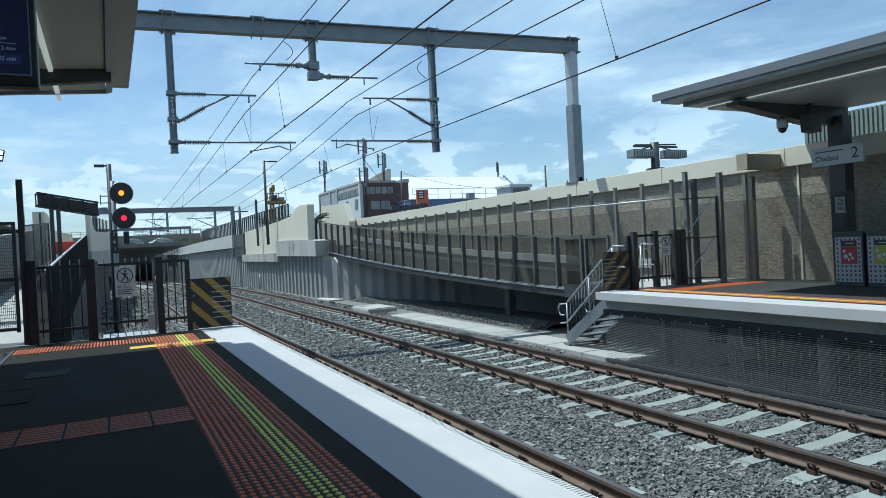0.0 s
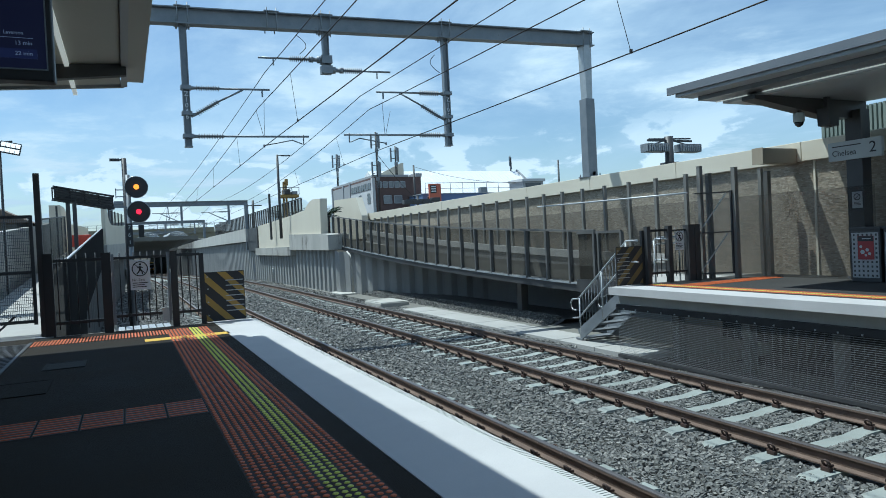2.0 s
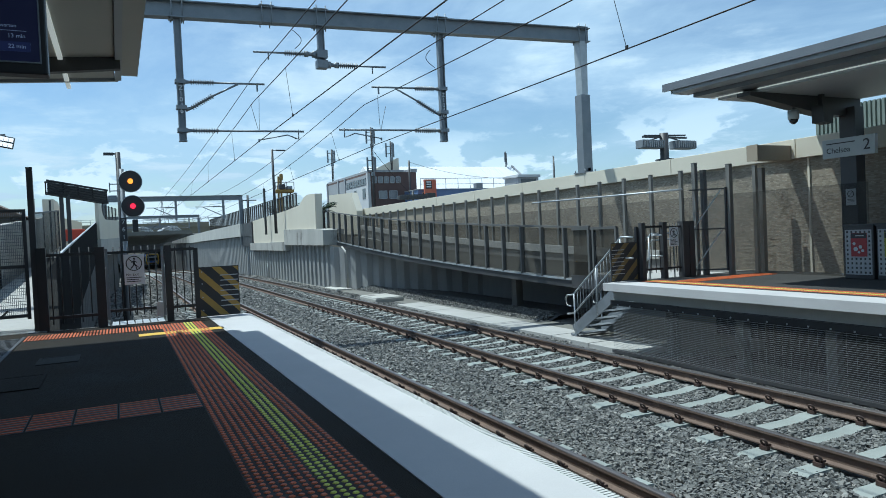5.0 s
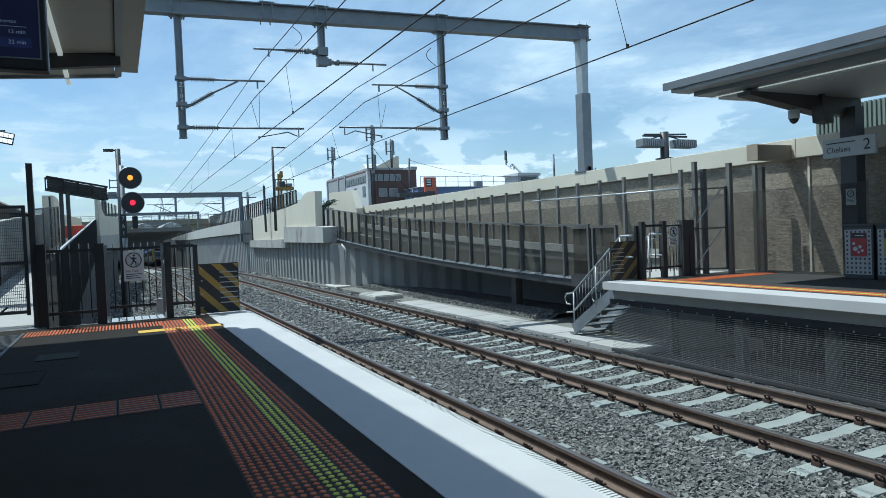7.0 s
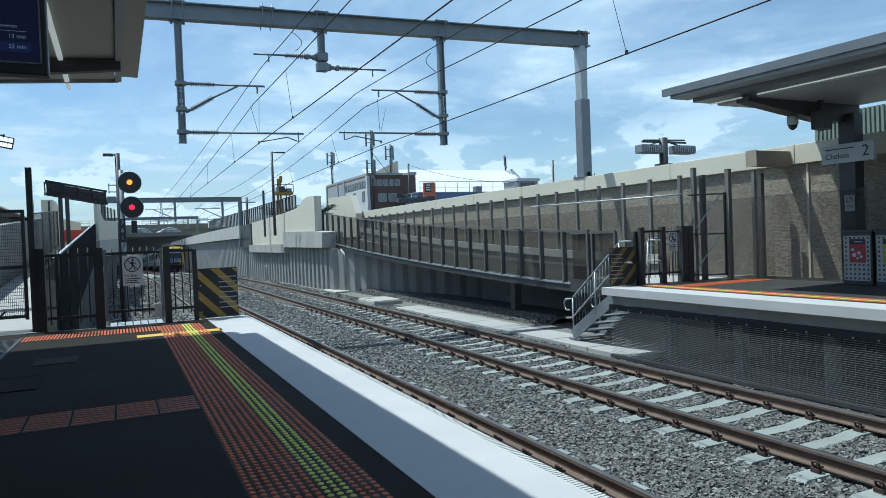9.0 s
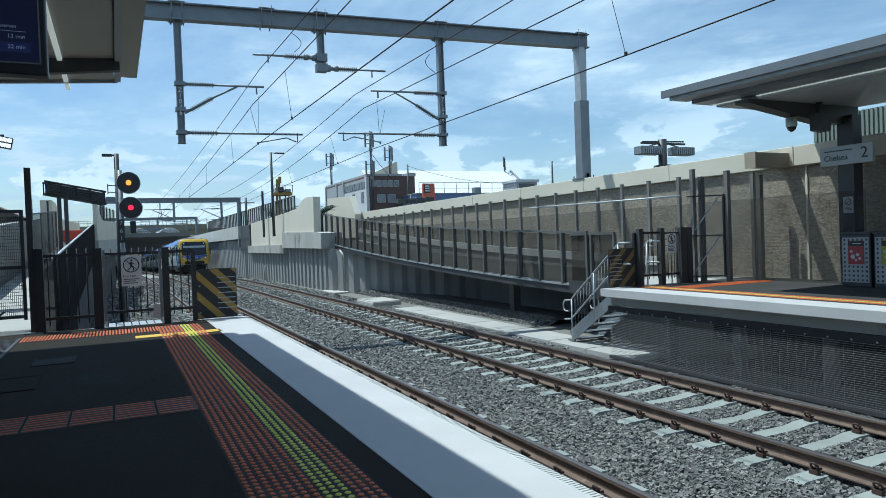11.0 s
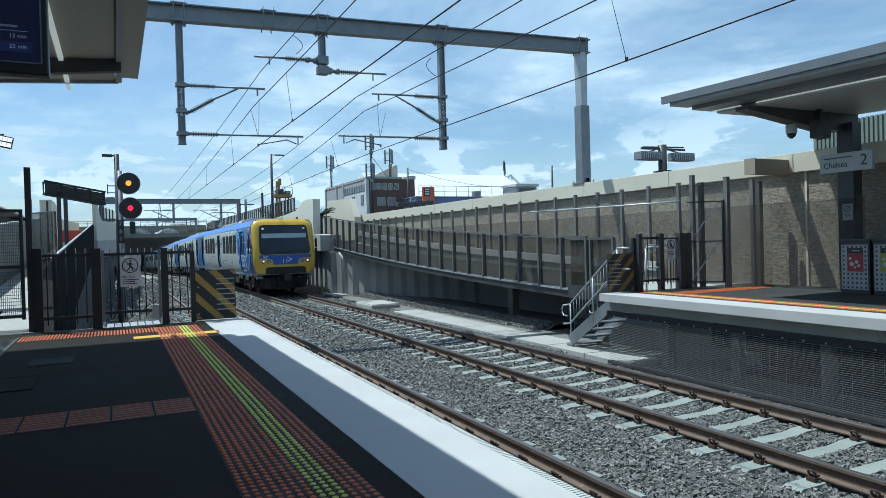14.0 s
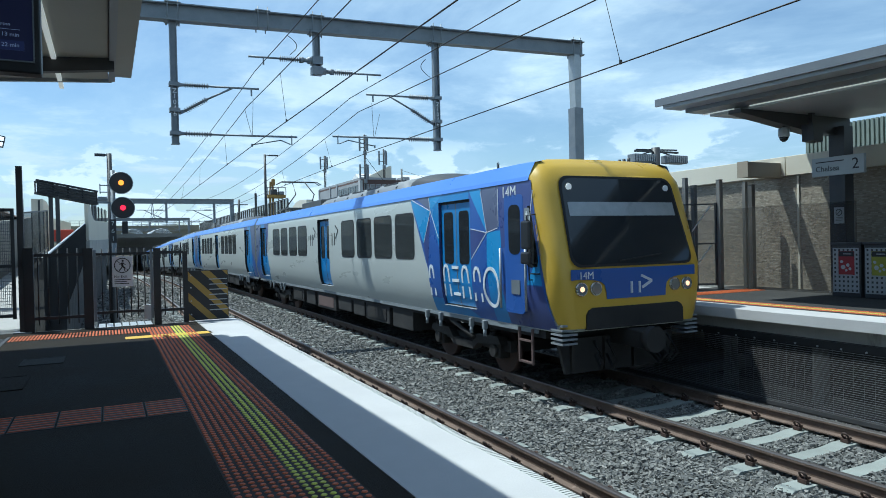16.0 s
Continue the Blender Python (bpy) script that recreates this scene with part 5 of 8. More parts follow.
def wall_far():
    w = thing("wall_east", "long cream-capped wall with small split-brick relief panels", "wall", kind="structure")
    X = 13.62
    part("wall_core", bx(X + 0.045, X + 0.34, -14, 44, -1.9, 2.5), "brickwall", w)
    for i in range(15):
        y0 = -12.3 + 3.75 * i
        part("cap_panel", bx(X - 0.06, X + 0.4, y0, y0 + 3.735, 2.5, 2.93, bevel=0.01), "cream", w, "cream concrete cap")
    for i in range(12):
        y0 = -11.5 + 1.95 * i
        part("wall_pier", bx(X + 0.012, X + 0.05, y0 - 0.025, y0 + 0.025, -0.1, 2.5), "cream", w)
    # raised bricks, staggered, over the near stretch
    bm = bmesh.new()
    rng = random.Random(4)
    z = 0.06
    row = 0
    verts, faces = [], []
    quads = ((0, 1, 3, 2), (0, 4, 5, 1), (2, 3, 7, 6), (0, 2, 6, 4), (1, 5, 7, 3))
    while z < 2.46:
        y = 6.0 + 0.045 * (row % 2)
        while y < 30:
            L = 0.075
            if rng.random() < 0.78:
                d = rng.uniform(0.006, 0.014)
                b = len(verts)
                verts += [(x_, y_, z_) for x_ in (X + 0.05 - d, X + 0.05) for y_ in (y, y + L - 0.01) for z_ in (z, z + 0.024)]
                faces += [tuple(b + q for q in f) for f in quads]
            y += L
        z += 0.033
        row += 1
    me = bpy.data.meshes.new("brick_relief")
    me.from_pydata(verts, [], faces)
    me.shade_flat()
    bm.free()
    me.materials.append(M["brick_piece"])
    tagged(part("brick_relief", me, "brick_piece", w, "small raised brown brick pieces"), kind="stuff")
    # steel screen fence in front of the wall
    f = thing("screen_fence", "dark steel posts with fine wire gauze before the wall", "fence")
    FX = 12.9
    for i in range(24):
        y = 12.94 + 1.07 * i
        # posts before the wall carry haze in their lighter colour
        post(f, FX, y, rise(y) - 0.05, 2.5, 0.085, "post_hazed")
    part("gauze_panel", made(sheet, [[(FX + 0.02, y, rise(y) + 0.05), (FX + 0.02, y, max(1.82, rise(y) + 0.3))] for y in (8.2, 12.9, 18, 23, 28, 33, 37.5)]), "veil_mesh", f)
    f2 = thing("screen_fence", "tall steel fence with a braced mesh gate at the ramp landing", "fence")
    for x, y, h, w_ in ((11.79, 11.41, 2.52, 0.09), (12.35, 10.95, 2.45, 0.1), (12.98, 10.79, 2.4, 0.08), (13.2, 10.8, 2.34, 0.11), (11.97, 11.33, 2.35, 0.1)):
        post(f2, x, y, 0, h, w_, "post_grey" if h < 2.36 else "post_hazed")
    bm = bmesh.new()
    for z in (0.12, 1.03, 1.92):
        bar(bm, (11.65, 11.45, z), (12.3, 11.0, z), 0.03)
    bar(bm, (12.28, 11.0, 0.1), (12.28, 11.0, 1.95), 0.04)
    part("gate_frame", bm, "charcoal", f2)
    bm = bmesh.new()
    bar(bm, (11.72, 11.42, 0.14), (12.2, 11.06, 1.0), 0.025)
    bar(bm, (11.72, 11.42, 1.05), (12.2, 11.06, 1.9), 0.025)
    part("brace", bm, "galv", f2)
    part("gauze_panel", made(sheet, [[(11.65, 11.47, 0.08), (11.65, 11.47, 2.3)], [(12.32, 10.97, 0.08), (12.32, 10.97, 2.3)], [(13.2, 10.82, 0.08), (13.2, 10.82, 2.3)]]), "gauze", f2)
    bm = bmesh.new()
    tube(bm, [(11.55, 11.55, 1.95), (11.3, 13.2, 1.95), (11.1, 17.0, 1.98)], 0.022, 8)
    part("top_rail", bm, "galv", f2)
    # cream lintel box over the screen, coloured brown to include its shade
    b = thing("wall_box", "cream boxed beam reaching out from the wall above the fence", "box", (0, 0, 0))
    part("casing", bx(12.5, 13.63, 10.3, 10.56, 2.47, 2.8, bevel=0.012), "brickwall", b)
    part("end_plate", bx(12.48, 12.5, 10.29, 10.57, 2.46, 2.81), "brickwall", b)
    # ribbed sheet screen above the wall
    r = thing("ribbed_screen", "green-grey ribbed metal screen behind the wall", "screen")
    part("sheet", bx(15.95, 16.0, -2, 11.4, 1.15, 3.82), "rib_green", r)
    for i in range(124):
        y0 = -2 + 0.108 * i
        part("rib", bx(15.9, 15.955, y0, y0 + 0.062, 1.15, 3.84), "rib_green", r)


wall_far()


def abutment():
    a = thing("abutment", "cream concrete parapet and stained abutment at the head of the ramp", "abutment", kind="structure")
    bm = bmesh.new()
    prism(bm, [(37.0, 1.7), (36.9, 3.72), (38.4, 3.78), (39.3, 3.7), (40.6, 3.28), (44.4, 3.14), (56.3, 2.9), (56.3, 1.1), (44.5, 1.0)], "x", 9.9, 10.3)
    part("parapet", bm, "cream", a, "smooth cream concrete parapet")
    bm = bmesh.new()
    prism(bm, [(35.1, 0.86), (35.1, 1.68), (36.2, 1.76), (44.4, 1.92), (44.4, 0.92)], "x", 9.75, 10.9)
    box(bm, 9.8, 10.9, 44.4, 57.5, 0.55, 1.12)
    part("bearing_block", bm, "concrete", a, "stained grey concrete block")
    part("end_panel", bx(9.9, 10.2, 57.0, 61.5, 0.9, 2.85), "charcoal", a)
    bm = bmesh.new()
    prism(bm, [(61.8, 1.75), (61.8, 2.88), (85, 2.8), (109.9, 2.6), (109.9, 1.5), (85, 1.65)], "x", 9.75, 10.4)
    prism(bm, [(110, 1.5), (110, 2.58), (147, 2.06), (147, 1.7)], "x", 9.75, 10.4)
    part("edge_beam", bm, "concrete_pale", a, "pale concrete edge beam")
    bm = bmesh.new()
    prism(bm, [(45.1, 1.4), (44.8, 4.12), (40.0, 3.95), (39.1, 2.8), (39.1, 1.4)], "x", 13.0, 13.4)
    part("second_parapet", bm, "cream", a)
    # dark sheet in place of the shade under the overhanging beam
    bm = bmesh.new()
    sheet(bm, [[(9.85, 57.5, 1.74), (10.6, 57.5, 1.74)], [(9.85, 98, 1.57), (10.6, 98, 1.57)]])
    part("soffit", bm, "void_shade", a)
    f = thing("street_fence", "dark slatted fence along the street above the cutting", "fence")
    for i in range(50):
        y = 42.0 + 0.9 * i
        z = 3.1 - 0.016 * (y - 42) if y < 57 else 2.85 - 0.003 * (y - 57)
        part("slat_post", bx(10.05, 10.13, y - 0.05, y + 0.05, z - 0.05, 4.1), "charcoal", f)
    part("top_rail", bx(10.06, 10.12, 42, 86.3, 4.1, 4.15), "charcoal", f)
    bm = bmesh.new()
    sheet(bm, [[(10.1, 42, 3.05), (10.1, 42, 4.08)], [(10.1, 57, 2.85), (10.1, 57, 4.08)], [(10.1, 86, 2.75), (10.1, 86, 4.08)]])
    part("mesh_panel", bm, "fence_mesh", f)
    # corrugated sheet piles
    bm = bmesh.new()
    rows, i, y = [], 0, 14.0
    while y < 120:
        x = (10.08, 10.08, 10.26, 10.26)[i % 4]
        top = min(rise(y) - 0.26, 0.95) if y < 36 else (0.9 if y < 57 else 1.73 - 0.0045 * (y - 57))
        if y < 35:
            x = min(x + 0.32 * (35 - y), 13.5)
        rows.append([(x, y, rail_z(y) - 1.0), (x, y, top)])
        i += 1
        y += (0.12, 0.4, 0.12, 0.26)[i % 4]
    sheet(bm, rows)
    solid("sheet_pile_wall", bm, "pile", "grey corrugated sheet pile wall below the abutment", "wall")
    d = thing("down_pipe", "thin grey drain pipe down the sheet piles", "pipe")
    part("pipe", made(tube, [(10.3, 33.6, 0.75), (10.26, 33.0, 0.55), (10.26, 32.8, 0.3), (10.26, 32.8, -1.3)], 0.045, 8), "concrete", d)
    s = thing("standpipe", "small pale standpipe at the foot of the wall", "standpipe", (9.9, 51, rail_z(51) - 0.3))
    part("pipe", made(tube, [(0, 0, 0), (0, 0, 1.1), (0.0, 0.25, 1.15), (0, 0.3, 0.9)], 0.04, 8), "galv", s)


abutment()


# ================= overhead line =================
def h_beam(bm, p, q, w, h, flange=0.03):
    """A rolled H section from p to q, web upright."""
    p, q = Vector(p), Vector(q)
    s = (q - p).normalized().cross(Vector((0, 0, 1)))
    a, b, t, c = w / 2, h / 2, 0.015, h / 2 - flange
    sec = [(-a, -b), (a, -b), (a, -c), (t, -c), (t, c), (a, c), (a, b), (-a, b), (-a, c), (-t, c), (-t, -c), (-a, -c)]
    ends = [[bm.verts.new(e + s * u + Vector((0, 0, v))) for u, v in sec] for e in (p, q)]
    for i in range(12):
        bm.faces.new((ends[0][i], ends[0][(i + 1) % 12], ends[1][(i + 1) % 12], ends[1][i]))
    bm.faces.new(ends[0][::-1])
    bm.faces.new(ends[1])


def insulator(bm, p, q, r=0.078, n=10):
    p, q = Vector(p), Vector(q)
    pts, rad = [p, p + (q - p) * 0.02], [0.042, 0.042]
    for i in range(n):
        for k, rr in ((0.15, 0.034), (0.42, r), (0.54, r), (0.7, 0.034)):
            pts.append(p + (q - p) * ((i + k) / n))
            rad.append(rr)
    pts += [p + (q - p) * 0.99, q]
    rad += [0.042, 0.042]
    tube(bm, pts, r, 10, rad)


def along(x):
    """The portal's line: slightly askew to the tracks."""
    return 19.2 - (x - 0.985) * 0.0999


def portal():
    p = thing("overhead_portal", "galvanised steel portal carrying the overhead line across both tracks", "portal")
    zc = 7.38
    bm = bmesh.new()
    a, b = (-6.0, along(-6.0), zc), (14.06, along(14.06), zc)
    h_beam(bm, a, b, 0.3, 0.44)
    part("beam", bm, "galv_dark", p)
    for x in (1.68, 3.95, 5.42, 8.97, 13.75):
        y = along(x)
        bm = bx(x - 0.2, x + 0.2, y - 0.19, y + 0.19, zc + 0.22, zc + 0.245)
        for s in (-0.13, 0.13):
            for t in (-0.165, 0.165):
                tube(bm, [(x + s, y + t, zc - 0.29), (x + s, y + t, zc + 0.33)], 0.016, 6)
        part("clamp", bm, "galv_dark", p)
    x, y = 13.77, along(13.77)
    bm = bmesh.new()
    prism(bm, [(x - 0.11, 5.45), (x - 0.15, 7.16), (x + 0.15, 7.16), (x + 0.11, 5.45)], "y", y - 0.15, y + 0.15)
    part("mast_head", bm, "galv", p)
    part("mast", bx(x - 0.17, x + 0.17, y - 0.17, y + 0.17, 2.96, 5.45), "galv_dark", p)
    bm = bmesh.new()
    box(bm, x - 0.24, x + 0.24, y - 0.3, y + 0.3, 2.932, 2.97)
    for s in (-1, 1):
        for t in (-1, 1):
            bar(bm, (x, y + s * 0.16, 3.03), (x, y + s * 0.28, 3.03), 0.02, 0.14)
            tube(bm, [(x + s * 0.2, y + t * 0.25, 2.97), (x + s * 0.2, y + t * 0.25, 3.05)], 0.02, 6)
    part("base_plate", bm, "galv_dark", p)
    part("mast", bx(-6.15, -5.85, along(-6) - 0.15, along(-6) + 0.15, 0.0, 7.2), "galv_dark", p)
    return p


portal()


def drop_post(name, x, z0, z1, label, digits=False):
    y = along(x)
    d = thing(name, label, "drop post", (x, y, 0), "drop posts on the portal")
    bm = bmesh.new()
    prism(bm, [(-0.09, -0.08), (-0.066, -0.08), (-0.066, -0.01), (0.066, -0.01), (0.066, -0.08), (0.09, -0.08), (0.09, 0.08), (0.066, 0.08), (0.066, 0.01), (-0.066, 0.01), (-0.066, 0.08), (-0.09, 0.08)], "z", z0, z1)
    part("shaft", bm, "galv_dark", d)
    part("foot_plate", bx(-0.1, 0.1, -0.1, 0.1, z0 - 0.02, z0), "galv_dark", d)
    bm = bmesh.new()
    box(bm, -0.2, 0.2, -0.2, 0.2, z1 - 0.02, z1 + 0.02)
    for s in (-0.16, 0.16):
        tube(bm, [(s, 0, z1 - 0.12), (s, 0, z1 + 0.12)], 0.018, 6)
    part("head_plate", bm, "galv_dark", d)
    if digits:
        for i, ch in enumerate("Z1046"):
            writing("digit", ch, 0.17, Matrix.Translation((0, -0.085, 5.32 - 0.15 * i)) @ FACE_S, "white_sign", d)
    return d


Z0 = 3.95
post_l = drop_post("drop_post", 1.68, Z0, 7.16, "galvanised drop post with a vertical number", True)
post_r = drop_post("drop_post", 8.97, 3.97, 7.16, "galvanised drop post with brown insulators", True)
post_m = drop_post("drop_post", 5.42, 6.0, 7.16, "short galvanised drop post with two side arms")


def cantilever(x0, side, label, z1=5.58, z2=4.9, z3=4.33):
    """Upper tube, stay and lower steady arm, each with its insulator, reaching to one side of a drop post."""
    c = thing("cantilever", label, "cantilever", (0, 0, 0), "line cantilevers")
    y = along(x0)

    def at(d, z):
        return (x0 + side * d, along(x0 + side * d), z)
    for z in (z1, z2, z3):
        part("bracket", bx(x0 - 0.13, x0 + 0.13, y - 0.12, y + 0.12, z - 0.05, z + 0.05), "galv_dark", c)
    for a, b in ((at(0.25, z1), at(0.85, z1)), (at(0.25, z2), at(0.8, z2 + 0.33)), (at(0.25, z3), at(0.9, z3))):
        part("insulator", made(insulator, a, b), "insulator", c, "ribbed grey insulator")
    for z in (z1, z2, z3):
        k = 0.09 if z == z2 else 0.0
        part("knuckle", made(tube, [at(0.1, z - k * 0.6), at(0.16, z - k * 0.4), at(0.27, z + 0.01 * (k > 0))], 0.045, 8, [0.06, 0.05, 0.035]), "galv_dark", c)
    part("top_tube", made(tube, [at(0.85, z1), at(2.15, z1)], 0.028, 8), "galv_dark", c)
    part("stay", made(tube, [at(0.8, z2 + 0.33), at(1.45, z1 - 0.02)], 0.026, 8), "galv_dark", c)
    part("lower_tube", made(tube, [at(0.9, z3), at(3.15, z3)], 0.028, 8), "galv_dark", c)
    part("steady_arm", made(tube, [at(3.0, z3 + 0.05), at(3.0, z3 - 0.22), at(2.95, z3 - 0.2), at(2.7, z3 - 0.1), at(1.95, z3 - 0.24)], 0.017, 8), "galv_dark", c)
    for d, za, zb in ((1.95, z1, z1 - 0.2), (1.93, z3 - 0.22, z3 - 0.3)):
        part("clamp", made(bar, at(d, za), at(d, zb), 0.04), "galv_dark", c)
    for a, b in ((at(1.76, z1 - 0.55), at(1.93, z3)), (at(1.99, z1 - 0.25), at(1.95, z3))):
        part("suspension_wire", made(tube, [a, b], 0.006, 5), "wire", c)
    return c


cantilever(1.68, 1, "galvanised cantilever arms over the near track", 5.5, 4.82, 4.22)
cantilever(8.97, -1, "galvanised cantilever arms over the far track", 5.52, 4.82, 4.28)


def feeder_arm(side, z, label):
    x0 = 5.42
    bm = bmesh.new()
    at = lambda d, zz=z: (side * d, along(x0 + side * d) - along(x0), zz)
    c = part("side_arm", made(tube, [at(1.0), at(1.85)], 0.028, 8), "galv_dark", post_m, label)
    part("bracket", bx(-0.15, 0.15, -0.13, 0.13, z - 0.11, z + 0.11), "galv_dark", c)
    insulator(bm, at(0.45), at(1.02), 0.085)
    part("insulator", bm, "insulator", c)
    part("knuckle", made(tube, [at(0.1), at(0.25), at(0.26), at(0.36), at(0.37), at(0.46)], 0.05, 8, [0.1, 0.1, 0.06, 0.06, 0.085, 0.085]), "galv_dark", c)
    part("clamp", made(tube, [at(1.45), at(1.45, z - 0.2)], 0.02, 6), "galv_dark", c)


feeder_arm(-1, 6.38, "side arm with insulator on the short drop post")
feeder_arm(1, 6.1, "side arm with insulator on the short drop post")


def line_wire(name, label, sag, r, points):
    """A wire that hangs between supports along the line, with its sag span by span."""
    bm = bmesh.new()
    pts = []
    for n, (a, b) in enumerate(zip(points, points[1:])):
        hang = sag[min(n, len(sag) - 1)]
        for i in range(16):
            k = i / 16
            pts.append((a[0] + (b[0] - a[0]) * k, a[1] + (b[1] - a[1]) * k, a[2] + (b[2] - a[2]) * k - 4 * hang * k * (1 - k)))
    pts.append(points[-1])
    tube(bm, pts, r, 5)
    t = thing(name, label, "wire")
    part("strand", bm, "wire", t)
    return pts


PORTALS = (-31.0, 19.0, 62.0, 108.0, 160.0)


def wires():
    def pts(x, z, near, xd, zd):
        """x and z at the near portal; xd and zd from the next portal on."""
        out = []
        for i, y in enumerate(PORTALS):
            yy = along(x) if i == 1 else y
            out.append((x if i < 2 else xd, yy, near if i == 0 else z + (zd if i > 1 else 0) + rail_z(y) + 1.22))
        return out
    for line in (
        ((3.62, 3.95, 3.95, 3.62, 0.0), (0.02,), (3.51, 5.01, 6.53, 4.03, -0.21), (0.46, 0.24), (3.74, 5.99, 7.22, 3.53, -0.6), (0.59, 0.23), (15.0, 23.3, 30.7, 38.5, 47, 55)),
        ((6.87, 3.86, 3.84, 7.02, -0.07), (0.11, 0.0), (6.59, 5.01, 4.94, 7.37, -0.19), (0.38, 0.69), (6.35, 5.39, 5.23, 7.09, 0.02), (0.18, 0.55), (7.85, 22.3, 29.1, 35.7, 43, 51)),
    ):
        contact = line_wire("contact_wire", "taut copper contact wire over the track", line[1], 0.011, pts(*line[0]))
        mess = line_wire("messenger_wire", "sagging catenary wire over the track", line[3], 0.011, pts(*line[2]))
        line_wire("feeder_wire", "bare feeder wire strung between the portals", line[5], 0.011, pts(*line[4]))
        d = thing("dropper_line", "thin vertical wires tying the catenary to the contact wire", "wire")
        for y in line[6]:
            (xa, za), (xb, zb) = [[float(np.interp(y, [q[1] for q in run], [q[k] for q in run])) for k in (0, 2)] for run in (contact, mess)]
            if zb - za > 0.1:
                bm = made(tube, [(xa, y, za), (xb, y, zb)], 0.005, 5)
                box(bm, xa - 0.015, xa + 0.015, y - 0.02, y + 0.02, za - 0.01, za + 0.05)
                part("dropper", bm, "wire", d)
    # looped jumpers
    j = thing("jumper_cable", "curved jumper cables beside the drop posts", "cable")
    for x, z, bulge in ((4.65, 6.95, 0.22), (8.62, 6.58, -0.22)):
        y = along(x) - 0.3
        part("loop", made(tube, [(x - 0.1 + bulge * math.sin(math.pi * k / 10), y - 0.03 * k, z - 0.06 * k) for k in range(11)], 0.01, 6), "wire", j)


wires()


def far_portal(y, x0, x1, z, posts):
    p = thing("overhead_portal", "galvanised steel portal further along the cutting", "portal", (0, y, 0), "portals along the cutting")
    part("beam", made(h_beam, (x0, 0, z), (x1, 0, z), 0.3, 0.42), "galv_dark", p)
    base = rail_z(y) - 0.3
    for x in (x0 + 0.15, x1 - 0.15):
        part("mast", bx(x - 0.16, x + 0.16, -0.16, 0.16, base if x < 5 else 1.0, z - 0.2), "galv_dark", p)
    for x, sides in posts:
        part("drop_post", bx(x - 0.09, x + 0.09, -0.09, 0.09, z - 1.85, z - 0.2), "galv_dark", p)
        for s in sides:
            part("arm", made(tube, [(x, 0, z - 0.75), (x + s * 2.3, 0, z - 0.75)], 0.035, 6), "galv_dark", p)
            part("stay", made(tube, [(x, 0, z - 1.6), (x + s * 1.7, 0, z - 0.78)], 0.04, 6), "galv_dark", p)
            part("lower_arm", made(tube, [(x, 0, z - 1.7), (x + s * 2.6, 0, z - 1.72)], 0.03, 6), "galv_dark", p)
            for zz in (0.75, 1.7):
                part("insulator", made(insulator, (x + s * 0.25, 0, z - zz), (x + s * 0.85, 0, z - zz), 0.09), "insulator", p)


far_portal(62, -1.0, 10.1, 5.2, ((4.57, (-1,)), (8.45, (-1,))))
far_portal(108, -2.2, 11.2, 5.5, ((5.6, (-1,)), (9.7, (-1,))))
far_portal(160, -3.0, 12.0, 5.4, ((5.6, (-1,)), (9.7, (-1,))))


# ================= signal and lamps =================
def signal():
    s = thing("railway_signal", "two-aspect colour light signal, amber above red", "signal", (0.17, 20, 0))
    part("mast", made(tube, [(0, 0, -1.7), (0, 0, 3.3)], 0.06, 12), "galv_dark", s)
    for z, x, lens, nm in ((2.96, 0.2, "amber", "amber_head"), (2.3, 0.23, "red", "red_head")):
        bm = bmesh.new()
        tube(bm, [(x, -0.16, z), (x, -0.1, z)], 0.275, 36)
        h = part(nm, bm, "black_steel", s, "round black backing disc")
        bm = bmesh.new()
        tube(bm, [(x + 0.283 * math.cos(a), -0.13, z + 0.283 * math.sin(a)) for a in (2 * math.pi * k / 36 for k in range(37))], 0.012, 6)
        part("rim", bm, "galv", h)
        bm = bmesh.new()
        tube(bm, [(x, -0.22, z), (x, -0.16, z)], 0.068, 20)
        part("lens", bm, lens, h, "lit %s lens" % lens)
        bm = bmesh.new()
        tube(bm, [(x, -0.1, z), (x, 0.15, z)], 0.15, 16)
        part("housing", bm, "black_steel", h)
        part("bracket", bx(-0.02, x, 0.0, 0.05, z - 0.03, z + 0.03), "galv_dark", h)
    bm = bmesh.new()
    box(bm, -0.1, 0.06, -0.09, -0.07, 1.38, 2.0)
    plate = part("number_plate", bm, "ink", s, "narrow black plate with white digits")
    for i, ch in enumerate("761"):
        writing("digit", ch, 0.16, Matrix.Translation((-0.02, -0.095, 1.89 - 0.2 * i)) @ FACE_S, "grey_sign", plate)
    bm = bmesh.new()
    for z in (2.72, 2.9):
        bar(bm, (-0.05, 0, z), (-0.3, 0, z), 0.025)
    bar(bm, (-0.3, 0.0, 2.68), (-0.3, 0.0, 2.94), 0.025)
    part("bracket", bm, "galv_dark", s)
    part("bracket", made(bar, (-0.05, 0, 2.44), (-0.24, 0, 2.44), 0.04), "galv_dark", s)
    part("junction_box", bx(-0.36, -0.14, -0.06, 0.06, 2.5, 2.6, bevel=0.01), "galv_dark", s)
    part("junction_box", bx(0.2, 0.34, -0.06, 0.1, 1.62, 1.95, bevel=0.01), "black_steel", s, "small black box")
    part("base", bx(-0.3, 0.3, -0.3, 0.3, -1.75, -1.45), "concrete_pale", s)
    c = thing("signal_cabinet", "small pale lineside cabinet with an orange cable", "cabinet", (0.9, 17.5, -1.6))
    part("body", bx(-0.2, 0.2, -0.15, 0.15, 0, 0.35, bevel=0.01), "concrete_pale", c)


signal()


